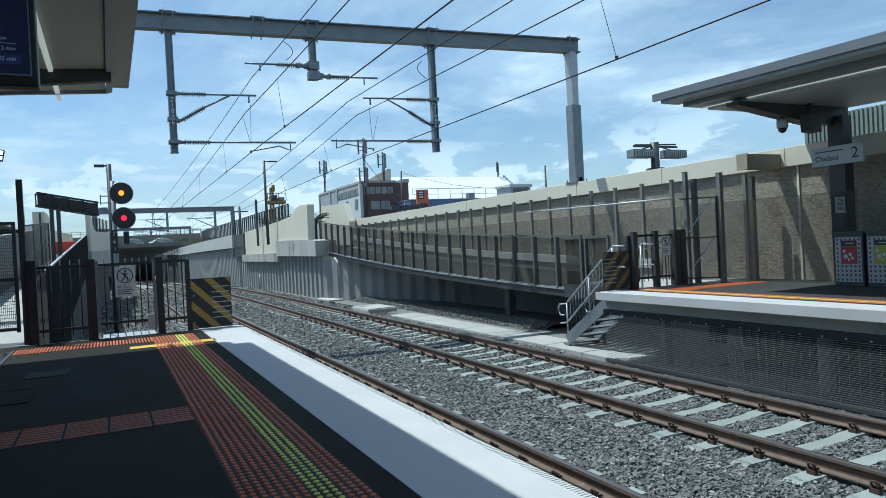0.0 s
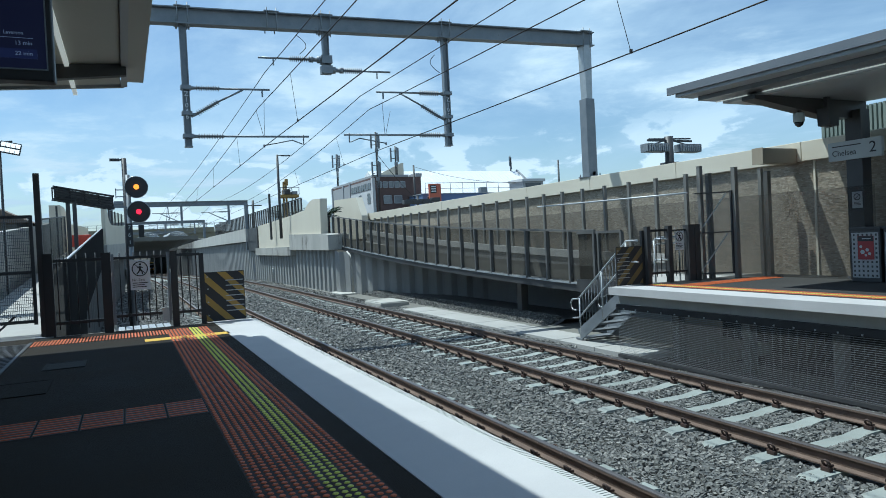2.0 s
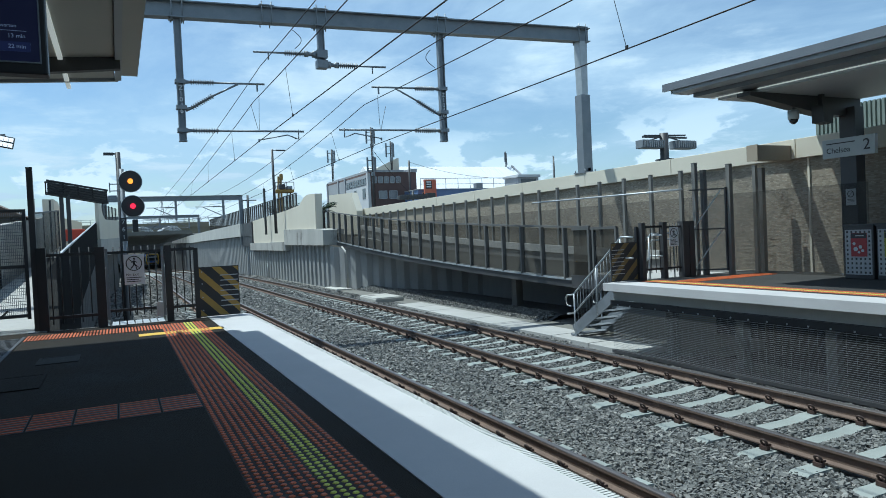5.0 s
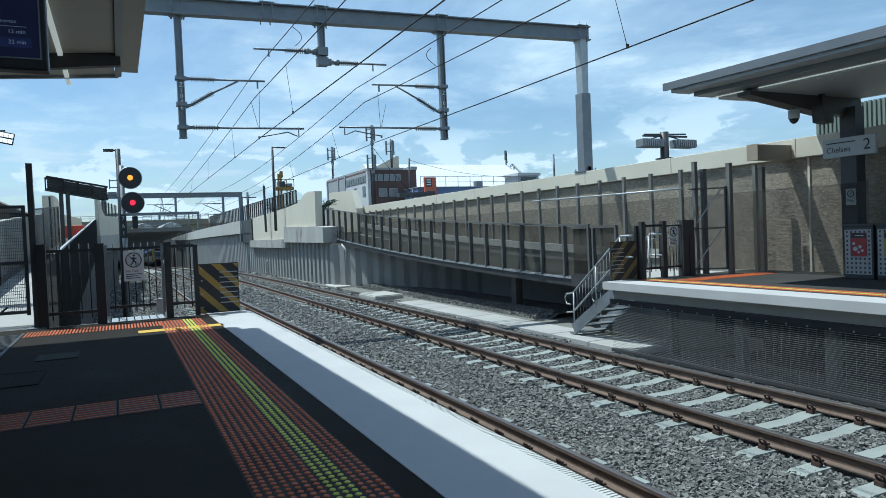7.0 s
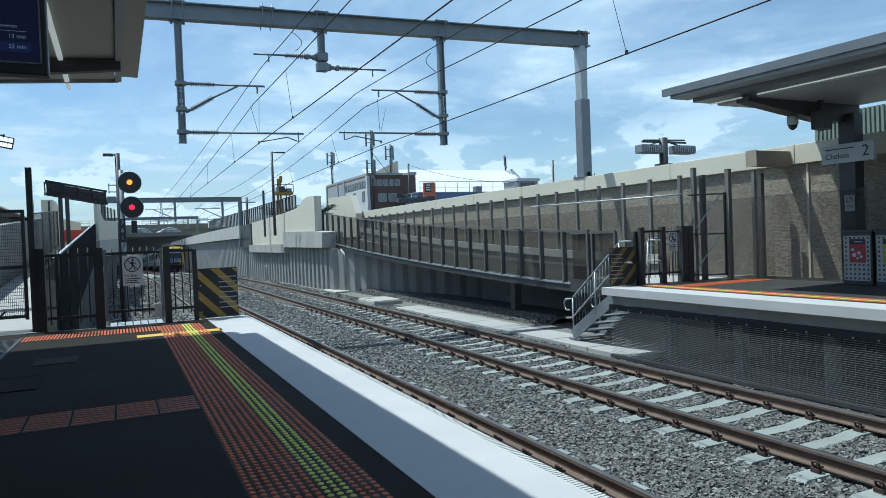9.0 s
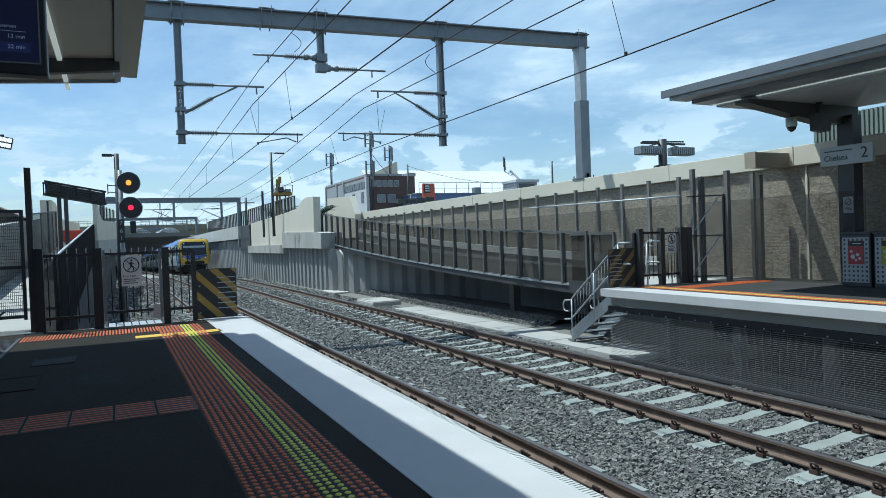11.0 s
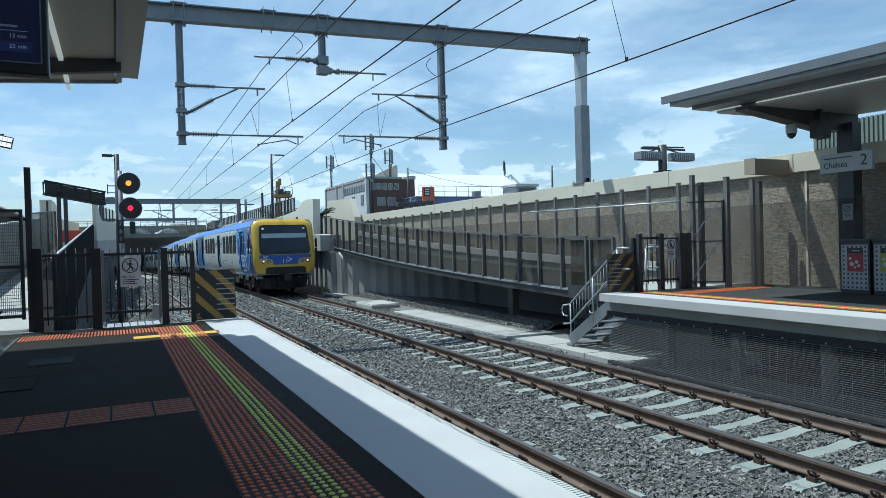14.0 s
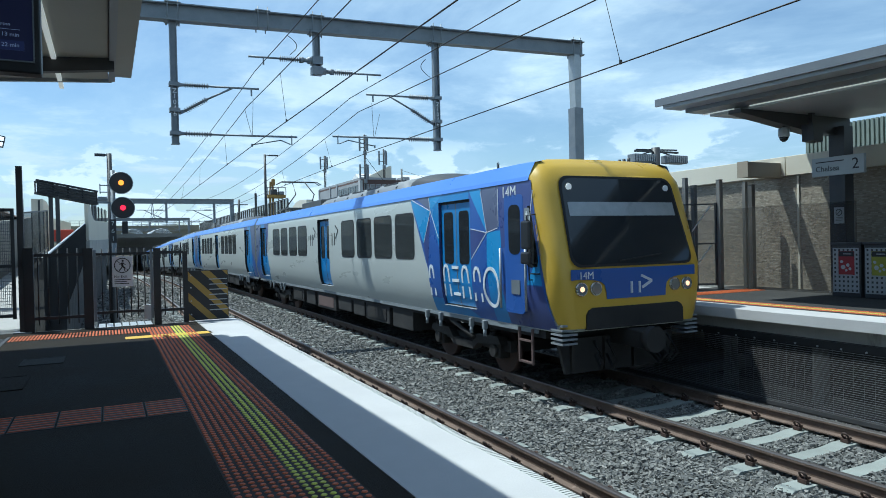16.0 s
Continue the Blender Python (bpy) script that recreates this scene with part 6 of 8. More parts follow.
def lamp_post(at, h, reach, label):
    t = thing("street_lamp", label, "street lamp", at, "street lamps")
    bm = bmesh.new()
    tube(bm, [(0, 0, 0), (0, 0, h)], 0.08, 10, [0.1, 0.075])
    part("pole", bm, "charcoal", t)
    bm = bmesh.new()
    bar(bm, (0, 0, h - 0.05), (reach * 0.35, 0, h - 0.05), 0.05)
    box(bm, *sorted((reach * 0.3, reach)), -0.11, 0.11, h - 0.09, h - 0.02)
    part("lantern", bm, "charcoal", t)


lamp_post((0.13, 24.4, -1.7), 6.0, -0.42, "dark street lamp with a flat lantern")
lamp_post((9.38, 45, 1.7), 5.5, 0.85, "tall dark street lamp behind the parapet")
p_ = thing("steel_post", "plain dark steel post behind the parapet", "post", (9.6, 49.5, 1.7))
part("shaft", bx(-0.07, 0.07, -0.07, 0.07, 0.0, 3.3), "charcoal", p_)


# ================= canopies =================
def canopy_near():
    c = thing("platform_canopy", "pale-soffited platform canopy with a grey fascia over the near platform", "canopy")
    Z = 3.65
    part("soffit_edge", bx(0.16, 0.37, -8, 10.71, Z, Z + 0.05), "soffit", c)
    part("fascia", bx(0.33, 0.372, -8, 10.71, Z + 0.05, Z + 0.1), "fascia_pale", c)
    part("soffit_panel", bx(-6, 0.07, -8, 10.95, Z + 0.02, Z + 0.06), "soffit", c)
    part("end_fascia", bx(-6, 0.12, 10.96, 11.02, Z - 0.02, Z + 0.09), "fascia_pale", c)
    part("roof_sheet", bx(-6, 0.36, -8, 10.7, Z + 0.1, Z + 0.14), "fascia", c)
    part("edge_channel", bx(0.08, 0.16, -8, 10.95, Z - 0.02, Z + 0.09), "fascia_pale", c)
    bm = bmesh.new()
    prism(bm, [(-6, Z - 0.4), (0.14, Z - 0.13), (0.14, Z + 0.018), (-6, Z + 0.018)], "y", 9.74, 9.86)
    part("rafter", bm, "charcoal", c, "dark tapered rafter")
    bm = bmesh.new()
    prism(bm, [(-6, Z - 0.4), (0.14, Z - 0.13), (0.14, Z + 0.018), (-6, Z + 0.018)], "y", 2.0, 2.12)
    part("rafter", bm, "charcoal", c)
    for y0, y1 in ((4.2, 9.73), (9.87, 11.45), (-2, 1.9)):
        part("light_strip", bx(-0.565, -0.51, y0, y1, Z - 0.02, Z + 0.02), "tube", c, "slim pale light diffuser")
    # the soffit falls away from the track
    for q in c.children:
        for v in q.data.vertices:
            v.co.z += 0.07 * min(0.0, v.co.x - 0.1)
    for y in (9.65, 1.95):
        part("column", bx(-4.2, -3.95, y, y + 0.25, 0, Z - 0.3), "charcoal", c)


canopy_near()


def display():
    x1, y, zb, w, h = -0.345, 5.0, 2.325, 1.9, 0.95
    d = thing("departure_display", "dark blue departure screen in a black hanging case", "display")
    part("case", bx(x1 - w, x1, y, y + 0.12, zb, zb + h, bevel=0.01), "black_steel", d)
    part("screen", bx(x1 - w + 0.08, x1 - 0.04, y - 0.006, y, zb + 0.075, zb + h - 0.05), "screen", d)
    part("lit_band", bx(x1 - w + 0.1, x1 - 0.09, y - 0.009, y - 0.006, zb + 0.135, zb + 0.195), "screen_row", d)
    bm = bmesh.new()
    box(bm, x1 - 0.042, x1 - 0.034, y - 0.012, y, zb + 0.07, zb + h - 0.04)
    box(bm, x1 - w + 0.08, x1 - 0.034, y - 0.012, y, zb + 0.065, zb + 0.073)
    part("bezel", bm, "galv_dark", d)
    for words, z, x in (("13 min", zb + 0.25, x1 - 0.175), ("22 min", zb + 0.185, x1 - 0.175)):
        writing("time", words, 0.035, Matrix.Translation((x + 0.012, y - 0.012, z - 0.02)) @ FACE_S, "screen_text", d, 0.002)
    bm = bmesh.new()
    box(bm, x1 - w + 0.2, x1 - 0.11, y - 0.012, y - 0.009, zb + 0.262, zb + 0.264)
    part("small_print", bm, "screen_text", d)
    writing("destination", "Laverton", 0.03, Matrix.Translation((x1 - 0.215, y - 0.012, zb + 0.293)) @ FACE_S, "screen_text", d, 0.002)
    part("hanger", bx(x1 - w / 2 - 0.05, x1 - w / 2 + 0.05, y + 0.02, y + 0.1, zb + h, 3.7), "black_steel", d)


display()


def canopy_far():
    c = thing("platform_canopy", "layered grey steel canopy over the far platform", "canopy")
    X0 = 9.6
    ye = 10.0
    # stepped edges: roof sheet, fascia, and two set-back layers
    part("roof_sheet", bx(X0, 13.4, -12, ye, 3.80, 3.86), "fascia", c)
    part("fascia", bx(X0 - 0.02, X0 + 0.03, -12, ye, 3.72, 3.86), "fascia", c)
    part("gutter", bx(X0 + 0.05, X0 + 0.5, -12, ye - 0.15, 3.66, 3.74), "fascia_pale", c)
    part("fascia_step", bx(X0 + 0.42, X0 + 0.95, -12, ye - 0.35, 3.58, 3.68), "fascia", c)
    part("soffit_panel", bx(X0 + 0.9, 13.4, -12, ye - 0.5, 3.52, 3.6), "fascia_pale", c)
    for y0, y1 in ((8.92, ye - 0.36), (2.6, 8.58), (-3.4, 2.2)):
        part("light_strip", bx(X0 + 0.865, X0 + 0.89, y0, y1, 3.562, 3.58), "tube", c, "slim pale light strip")
    for y in (8.75, 2.4, -3.6):
        bm = bmesh.new()
        prism(bm, [(X0 + 0.7, 3.52), (X0 + 0.7, 3.45), (12.3, 3.18), (13.0, 3.18), (13.4, 3.3), (13.4, 3.52)], "y", y - 0.14, y + 0.14)
        part("rafter", bm, "charcoal", c, "dark tapered rafter")
    for y in (8.54, 2.3, -3.7):
        part("column", bx(12.95, 13.22, y - 0.1, y + 0.22, 0, 3.3), "charcoal", c, "square dark steel column")
    # the roof falls gently along the platform
    for q in c.children:
        if not q.name.startswith("column"):
            for v in q.data.vertices:
                v.co.z += 0.0226 * (v.co.y - ye)
    part("base_casing", bx(12.97, 13.42, 8.26, 8.82, 0, 0.04), "galv_dark", c)
    cam_ = thing("dome_camera", "grey dome camera under the far canopy", "camera", (11.55, 8.7, 3.02))
    bm = bmesh.new()
    tube(bm, [(0, 0, 0.2), (0, 0, 0.18), (0, 0, 0.05), (0, 0, 0.02)], 0.1, 14, [0.06, 0.1, 0.1, 0.09])
    part("housing", bm, "grey_sign", cam_)
    bm = bmesh.new()
    tube(bm, [(0, 0, 0.02), (0, 0, -0.03), (0, 0, -0.07)], 0.08, 14, [0.085, 0.07, 0.02])
    part("dome", bm, "lens_dark", cam_)
    part("stem", made(tube, [(0, 0, 0.2), (0, 0, 0.48)], 0.025, 8), "charcoal", cam_)
    sp = thing("loudspeaker", "dark boxy loudspeaker under the far canopy", "loudspeaker", (12.0, 8.45, 2.93))
    bm = bmesh.new()
    prism(bm, [(-0.11, 0.02), (0.15, 0.0), (0.16, 0.34), (-0.13, 0.34)], "y", -0.12, 0.12)
    part("case", bm, "charcoal", sp)
    part("stem", bx(-0.04, 0.04, -0.04, 0.04, 0.34, 0.55), "charcoal", sp)
    s = thing("station_sign", "pale grey station name sign fixed across the far column", "sign", (12.93, 8.57, 2.53))
    m = pose(0, 0, 0, 0, 0, -90)
    bm = bx(-0.53, 0.53, -0.02, 0.06, -0.185, 0.185, bevel=0.006)
    bm.transform(m)
    b = part("board", bm, "grey_sign", s)
    writing("name", "Chelsea", 0.155, m @ Matrix.Translation((-0.2, -0.024, -0.045)) @ FACE_S, "ink", s)
    writing("number", "2", 0.3, m @ Matrix.Translation((0.37, -0.024, 0.0)) @ FACE_S, "ink", s)
    bm = bx(-0.44, 0.14, -0.026, -0.02, 0.085, 0.105)
    bm.transform(m)
    part("bar", bm, "ink", s)
    n = thing("notice_plate", "small white no smoking notice on the column", "notice", (12.945, 8.56, 1.55))
    part("plate", bx(-0.1, 0.1, -0.01, 0.0, -0.16, 0.16), "white_sign", n)
    bm = bmesh.new()
    tube(bm, [(0.06 * math.cos(a), -0.014, 0.06 + 0.06 * math.sin(a)) for a in (2 * math.pi * k / 20 for k in range(21))], 0.007, 6)
    bar(bm, (-0.04, -0.014, 0.02), (0.04, -0.014, 0.1), 0.01, 0.006)
    part("barred_ring", bm, "ink", n)
    part("small_print", made(lambda q: [box(q, -0.07, 0.07, -0.013, -0.01, z, z + 0.008) for z in (-0.05, -0.075, -0.1)]), "ink", n)
    n.rotation_euler = (0, 0, radians(-90))


canopy_far()


def recycling_bin(at, poster):
    b = thing("litter_bin", "white perforated steel bin with a " + ("red" if poster == "poster_red" else "yellow-green") + " poster", "bin", at, "bins on the far platform")
    part("frame", bx(-0.28, 0.28, 0.0, 0.46, 0.0, 0.98, bevel=0.01), "charcoal", b)
    bm = bmesh.new()
    # panel as a lattice, so that the square holes are real
    w, h, n, m = 0.5, 0.84, 6, 10
    cuts = lambda a, L, k: [a + L * (i + e) / k for i in range(k) for e in (0.0, 0.26, 0.74)] + [a + L]
    xs, zs = cuts(-w / 2, w, n), cuts(0.08, h, m)
    grid = [[bm.verts.new((x, -0.012, z)) for z in zs] for x in xs]
    for i in range(len(xs) - 1):
        for j in range(len(zs) - 1):
            if not (i % 3 == 1 and j % 3 == 1):
                bm.faces.new((grid[i][j], grid[i + 1][j], grid[i + 1][j + 1], grid[i][j + 1]))
    ext = bmesh.ops.extrude_face_region(bm, geom=list(bm.faces))
    bmesh.ops.translate(bm, vec=(0, 0.01, 0), verts=[v for v in ext["geom"] if isinstance(v, bmesh.types.BMVert)])
    part("perforated_panel", bm, "bin_white", b, "white panel with square holes")
    part("lid", bx(-0.3, 0.3, -0.02, 0.48, 0.98, 1.02, bevel=0.008), "charcoal", b)
    p = part("poster", bx(-0.13, 0.17, -0.022, -0.014, 0.42, 0.86), poster, b)
    bm = bmesh.new()
    for x, z, s in ((-0.07, 0.66, 0.03), (-0.04, 0.56, 0.045), (0.05, 0.6, 0.035), (0.09, 0.53, 0.03), (0.02, 0.5, 0.025)):
        tube(bm, [(x, -0.026, z), (x, -0.0225, z)], s, 6)
    box(bm, -0.04, 0.12, -0.026, -0.0225, 0.8, 0.815)
    part("poster_print", bm, "grey_sign", p)
    part("poster_header", bx(-0.125, 0.165, -0.0245, -0.022, 0.76, 0.855), "ink", p)
    return b


b1 = recycling_bin((12.45, 8.12, 0), "poster_red")
b1.rotation_euler = (0, 0, radians(-90))
M["poster_yellow"] = surf("yellow_green_poster", (0.26, 0.27, 0.03), (0.33, 0.33, 0.045), 8, 0.4)
b2 = recycling_bin((12.45, 7.5, 0), "poster_yellow")
b2.rotation_euler = (0, 0, radians(-90))


# ================= beyond the wall =================
def floodlight_mast():
    t = thing("floodlight_mast", "cluster of floodlights on a stout mast behind the wall", "floodlight", (18.2, 19.0, 1.2))
    part("mast", made(tube, [(0, 0, 0), (0, 0, 3.3)], 0.16, 12), "charcoal", t)
    part("collar", made(tube, [(0, 0, 2.2), (0, 0, 2.35)], 0.34, 12), "charcoal", t)
    bm = bmesh.new()
    bar(bm, (-1.0, 0, 3.15), (1.1, 0, 3.15), 0.07)
    bar(bm, (-0.8, 0.15, 3.22), (0.9, -0.15, 3.22), 0.05)
    part("cross_arm", bm, "charcoal", t)
    for x, w in ((-0.72, 1.0), (0.85, 0.95)):
        bm = bmesh.new()
        box(bm, x - w / 2, x + w / 2, -0.25, 0.15, 2.72, 3.02, 0.02)
        f = part("lamp_head", bm, "galv_dark", t)
        part("lamp_glass", bx(x - w / 2 + 0.04, x + w / 2 - 0.04, -0.262, -0.25, 2.76, 2.98), "render_pale", f)
        part("tilt_arm", made(bar, (0.0, 0.0, 3.2), (x, 0.0, 3.02), 0.04), "charcoal", f)
        for i in range(10):
            xx = x - w / 2 + w * (i + 0.5) / 10
            part("cooling_fin", bx(xx - 0.012, xx + 0.012, -0.3, -0.262, 2.74, 3.0), "galv_dark", f)


floodlight_mast()


def windows_on(parent, x0, x1, y, z0, z1, n, material="window_far"):
    for i in range(n):
        a = x0 + (x1 - x0) * (i + 0.12) / n
        b = x0 + (x1 - x0) * (i + 0.88) / n
        w = part("window", bx(a, b, y - 0.04, y + 0.02, z0, z1), material, parent)
        bm = bmesh.new()
        for q in (a, b):
            box(bm, q - 0.04, q + 0.04, y - 0.08, y - 0.04, z0, z1)
        for q in (z0, z1):
            box(bm, a, b, y - 0.08, y - 0.04, q - 0.04, q + 0.04)
        part("frame", bm, "render_grey", w)


def town():
    b = thing("office_building", "brown brick office block with a grey rendered wing", "building", (0, 75, 0))
    part("brick_wall", bx(26.6, 32.6, 0, 17.2, 1.5, 8.7), "brick_brown", b)
    bm = bmesh.new()
    prism(bm, [(26.6, 8.7), (26.6, 8.95), (31.0, 8.95), (31.0, 8.7)], "y", -0.1, 17.2)
    box(bm, 31.9, 32.7, -0.1, 2, 8.7, 9.1)
    part("coping", bm, "render_grey", b)
    windows_on(b, 26.9, 30.6, 0, 7.45, 8.15, 5, "window_pale")
    windows_on(b, 27.6, 30.2, 0, 5.6, 6.5, 2, "window_pale")
    part("side_wall", bx(26.5, 26.6, 0.02, 17.2, 1.5, 8.45), "render_grey", b, "grey rendered side wall")
    for y in (8.5, 11.5, 16.6):
        part("wall_pier", bx(26.38, 26.52, y, y + 0.4, 1.5, 8.75), "render_grey", b)
    part("side_base", bx(26.44, 26.5, 0.4, 8.4, 1.5, 7.15), "render_pale", b)
    w = part("window_band", bx(26.46, 26.5, 0.7, 8.2, 7.35, 8.1), "window_far", b)
    for k in range(9):
        part("mullion", bx(26.43, 26.46, 0.7 + 0.9 * k, 0.76 + 0.9 * k, 7.35, 8.1), "render_grey", w)
    for y in (0.9, 4.2):
        part("window", bx(26.4, 26.44, y, y + 1.0, 5.7, 6.9), "window_far", b)
    part("corner_pier", bx(26.4, 26.75, -0.12, 0.4, 1.5, 8.6), "render_pale", b)
    bm = bmesh.new()
    prism(bm, [(28.4, 8.9), (28.4, 9.3), (31.35, 10.7), (31.65, 10.7), (31.65, 8.9)], "y", 3, 3.2)
    part("roof_hoarding", bm, "cream", b, "pale slanting hoarding on the roof")
    # antennas
    def antenna(x, y, z0, z1, n, label, drops):
        """n panels round the mast at each drop below its top."""
        a = thing("antenna_mast", label, "antenna", (x, y, 0), "rooftop antennas")
        part("mast", made(tube, [(0, 0, z0), (0, 0, z1)], 0.09, 8), "charcoal", a)
        for drop in drops:
            z = z1 - drop - 0.9
            for i in range(n):
                k = 2 * math.pi * (i + 0.25) / n
                dx, dy = 0.55 * math.cos(k), 0.55 * math.sin(k)
                part("panel", bx(dx - 0.1, dx + 0.1, dy - 0.06, dy + 0.06, z - 0.8, z + 0.9, bevel=0.03), "galv_dark", a)
                for q in (z - 0.4, z + 0.5):
                    part("bracket", made(bar, (0, 0, q), (dx, dy, q), 0.07), "charcoal", a)
            part("radio_unit", bx(-0.2, 0.2, -0.25, -0.08, z - 1.3, z - 0.85, bevel=0.03), "galv_dark", a)
        part("feed_cable", made(tube, [(0.08, -0.1, z1 - 0.5), (0.14, -0.12, (z0 + z1) / 2), (0.1, -0.1, z0)], 0.04, 6), "wire", a)
    antenna(26.75, 74.0, 1.5, 13.75, 3, "mobile phone antenna mast with panels beside the office block", (0.15, 3.4))
    antenna(26.75, 90.0, 8.4, 13.3, 3, "slim rooftop antenna with panels", (0.1,))
    antenna(30.45, 77.5, 8.9, 12.7, 3, "small cluster of rooftop antenna panels", (0.2,))
    antenna(62.6, 104.0, 12.2, 15.2, 2, "short antenna on the white roof", (0.2,))
    hall = thing("sports_hall", "large hall with a bright white ribbed roof", "building", (0, 78, 0))
    part("wall", bx(36.2, 63.5, 17.5, 39.5, 1.5, 6.85), "render_grey", hall)
    bm = bmesh.new()
    prism(bm, [(17.0, 6.9), (26.0, 12.5), (40.0, 6.9), (40.0, 6.8), (17.0, 6.8)], "x", 36.0, 63.8)
    part("roof", bm, "roof_white", hall, "bright white ribbed roof")
    for i in range(40):
        x = 36.4 + 0.69 * i
        part("roof_rib", made(bar, (x, 17.0, 6.94), (x, 26.0, 12.54), 0.06, 0.05), "roof_white", hall)
    part("gable_trim", made(bar, (63.8, 16.8, 6.9), (63.8, 26.0, 12.65), 0.3, 0.3), "render_grey", hall)
    part("annex", bx(46.9, 50.0, -3.0, 0.4, 1.5, 8.0), "render_grey", hall)
    part("annex_roof", bx(46.7, 50.2, -3.2, 0.4, 8.0, 8.35), "render_pale", hall)
    part("annex_window", bx(47.3, 49.6, -3.05, -3.0, 7.2, 7.8), "window_far", hall)
    shop = thing("shop_building", "blue painted shop with a roof railing", "building", (0, 71, 0))
    part("wall", bx(31.0, 42.5, 0, 8, 1.5, 6.3), "blue_wall", shop)
    windows_on(shop, 31.4, 33.2, 0, 4.8, 6.0, 2)
    bm = bmesh.new()
    for i in range(9):
        x = 31.5 + 1.6 * i
        tube(bm, [(x, 0.3, 6.3), (x, 0.3, 7.6)], 0.035, 6)
    tube(bm, [(31.5, 0.3, 7.6), (46, 0.3, 7.6)], 0.035, 6)
    tube(bm, [(31.5, 0.3, 6.95), (46, 0.3, 6.95)], 0.025, 6)
    part("railing", bm, "galv_dark", shop)
    part("roof_slab", bx(30.9, 46.2, -0.1, 8.1, 6.3, 6.38), "render_grey", shop)
    part("roof_vent", bx(39.0, 39.9, 0.8, 1.6, 6.38, 7.1, bevel=0.08), "galv_dark", shop)
    red = thing("roadside_sign", "orange-red board with a dark panel on posts", "sign", (31.5, 70, -0.37))
    part("board", bx(-0.1, 1.35, 0, 0.25, 5.75, 7.75), "red_board", red)
    part("dark_panel", bx(0.05, 0.8, -0.02, 0.0, 6.7, 7.6), "ink", red)
    for z in (6.85, 7.12, 7.38):
        part("text_bar", bx(0.15, 0.7, -0.04, -0.02, z, z + 0.14), "white_sign", red)
    part("leg", bx(0.1, 0.25, 0.05, 0.2, 1.5, 5.75), "charcoal", red)
    part("leg", bx(1.0, 1.15, 0.05, 0.2, 1.5, 5.75), "charcoal", red)
    fl = thing("floodlight_mast", "cluster of dark floodlights beside the road", "floodlight", (26.5, 62, 1.5))
    part("mast", made(tube, [(0, 0, 0), (0, 0, 4.0)], 0.12, 8), "charcoal", fl)
    for x in (-1.0, 0.0, 1.0, 2.0):
        part("lamp_head", bx(x - 0.55, x + 0.35, -0.3, 0.3, 3.2 + 0.2 * (x == 2.0), 3.6 + 0.2 * (x == 2.0), bevel=0.04), "charcoal", fl)
    part("arm", bx(-1.2, 2.2, -0.05, 0.05, 3.6, 3.7), "charcoal", fl)

    def pole(x, y, z1, label, arms=True):
        q = thing("power_pole", label, "power pole", (x, y, 1.5), "power poles")
        part("shaft", made(tube, [(0, 0, 0), (0, 0, z1 - 1.5)], 0.14, 8, [0.16, 0.11]), "charcoal", q)
        if arms:
            part("cross_arm", bx(-0.9, 0.9, -0.06, 0.06, z1 - 2.1, z1 - 2.0), "charcoal", q)
    pole(31.1, 73.5, 9.9, "timber power pole with sagging wires", False)
    pole(12.6, 74.0, 6.2, "timber power pole with a cross arm over the fence")
    pole(52.5, 75.0, 10.8, "slender dark pole behind the wall", False)
    line_wire("overhead_cable", "thin cable sagging across the roofs", (0.5,), 0.02, [(31.1, 73.4, 9.7), (44, 72, 7.6)])
    line_wire("overhead_cable", "thin cable from the antenna mast", (0.2,), 0.03, [(26.8, 73.9, 11.2), (31.1, 73.4, 6.0)])
    # yellow rig behind the parapet
    c = thing("piling_rig", "yellow lattice work platform of a machine behind the parapet", "machine", (11.15, 50, 1.7))
    part("mast", made(lambda q: [bar(q, (x, 0, 0), (x * 0.5 - 0.12, 0, 4.2), 0.13) for x in (-0.5, -0.2)]), "crane_yellow", c)
    part("mast_head", bx(-0.28, -0.06, -0.15, 0.15, 3.9, 4.4, bevel=0.06), "crane_yellow", c)
    for i in range(5):
        part("lattice_bar", made(bar, (-0.46 + 0.05 * i, 0, 0.7 * i + 0.3), (-0.2, 0, 0.7 * i + 0.7), 0.05), "crane_yellow", c)
    part("rear_leg", made(lambda q: [bar(q, (x, 0.2, 0), (x, 0.2, 3.2), 0.06) for x in (0.25, 0.5)]), "charcoal", c)
    part("deck", bx(-0.7, 0.62, -0.5, 0.5, 3.0, 3.22, bevel=0.02), "crane_yellow", c)
    part("winch_box", bx(-0.45, 0.0, -0.55, 0.4, 3.22, 3.6, bevel=0.04), "charcoal", c)
    part("winch_box", bx(0.12, 0.5, -0.55, 0.4, 3.22, 3.46, bevel=0.04), "galv_dark", c)
    part("guard_rail", made(lambda q: [bar(q, (-0.7, -0.5, 3.74), (0.62, -0.5, 3.74), 0.04)] + [bar(q, (x, -0.5, 3.2), (x, -0.5, 3.76), 0.04) for x in (-0.7, 0.1, 0.62)]), "charcoal", c)
    # palms at the head of the ramp
    def palm(x, y, z, s, seed):
        rng = random.Random(seed)
        t = thing("palm", "low dark green palm behind the parapet", "palm", (x, y, z), "palms")
        part("trunk", made(tube, [(0, 0, -0.3), (0, 0, s * 0.7)], 0.1, 8), "brick_brown", t)
        bm = bmesh.new()
        for i in range(26):
            a, e = rng.uniform(0, 6.28), rng.uniform(0.5, 1.45)
            L = s * rng.uniform(0.6, 1.0)
            d = Vector((math.cos(a), math.sin(a), 0))
            pts = [Vector((0, 0, s * 0.7)) + d * (L * k) + Vector((0, 0, L * (math.sin(e) * k * 1.2 - 0.55 * k * k))) for k in (0, 0.25, 0.5, 0.75, 1.0)]
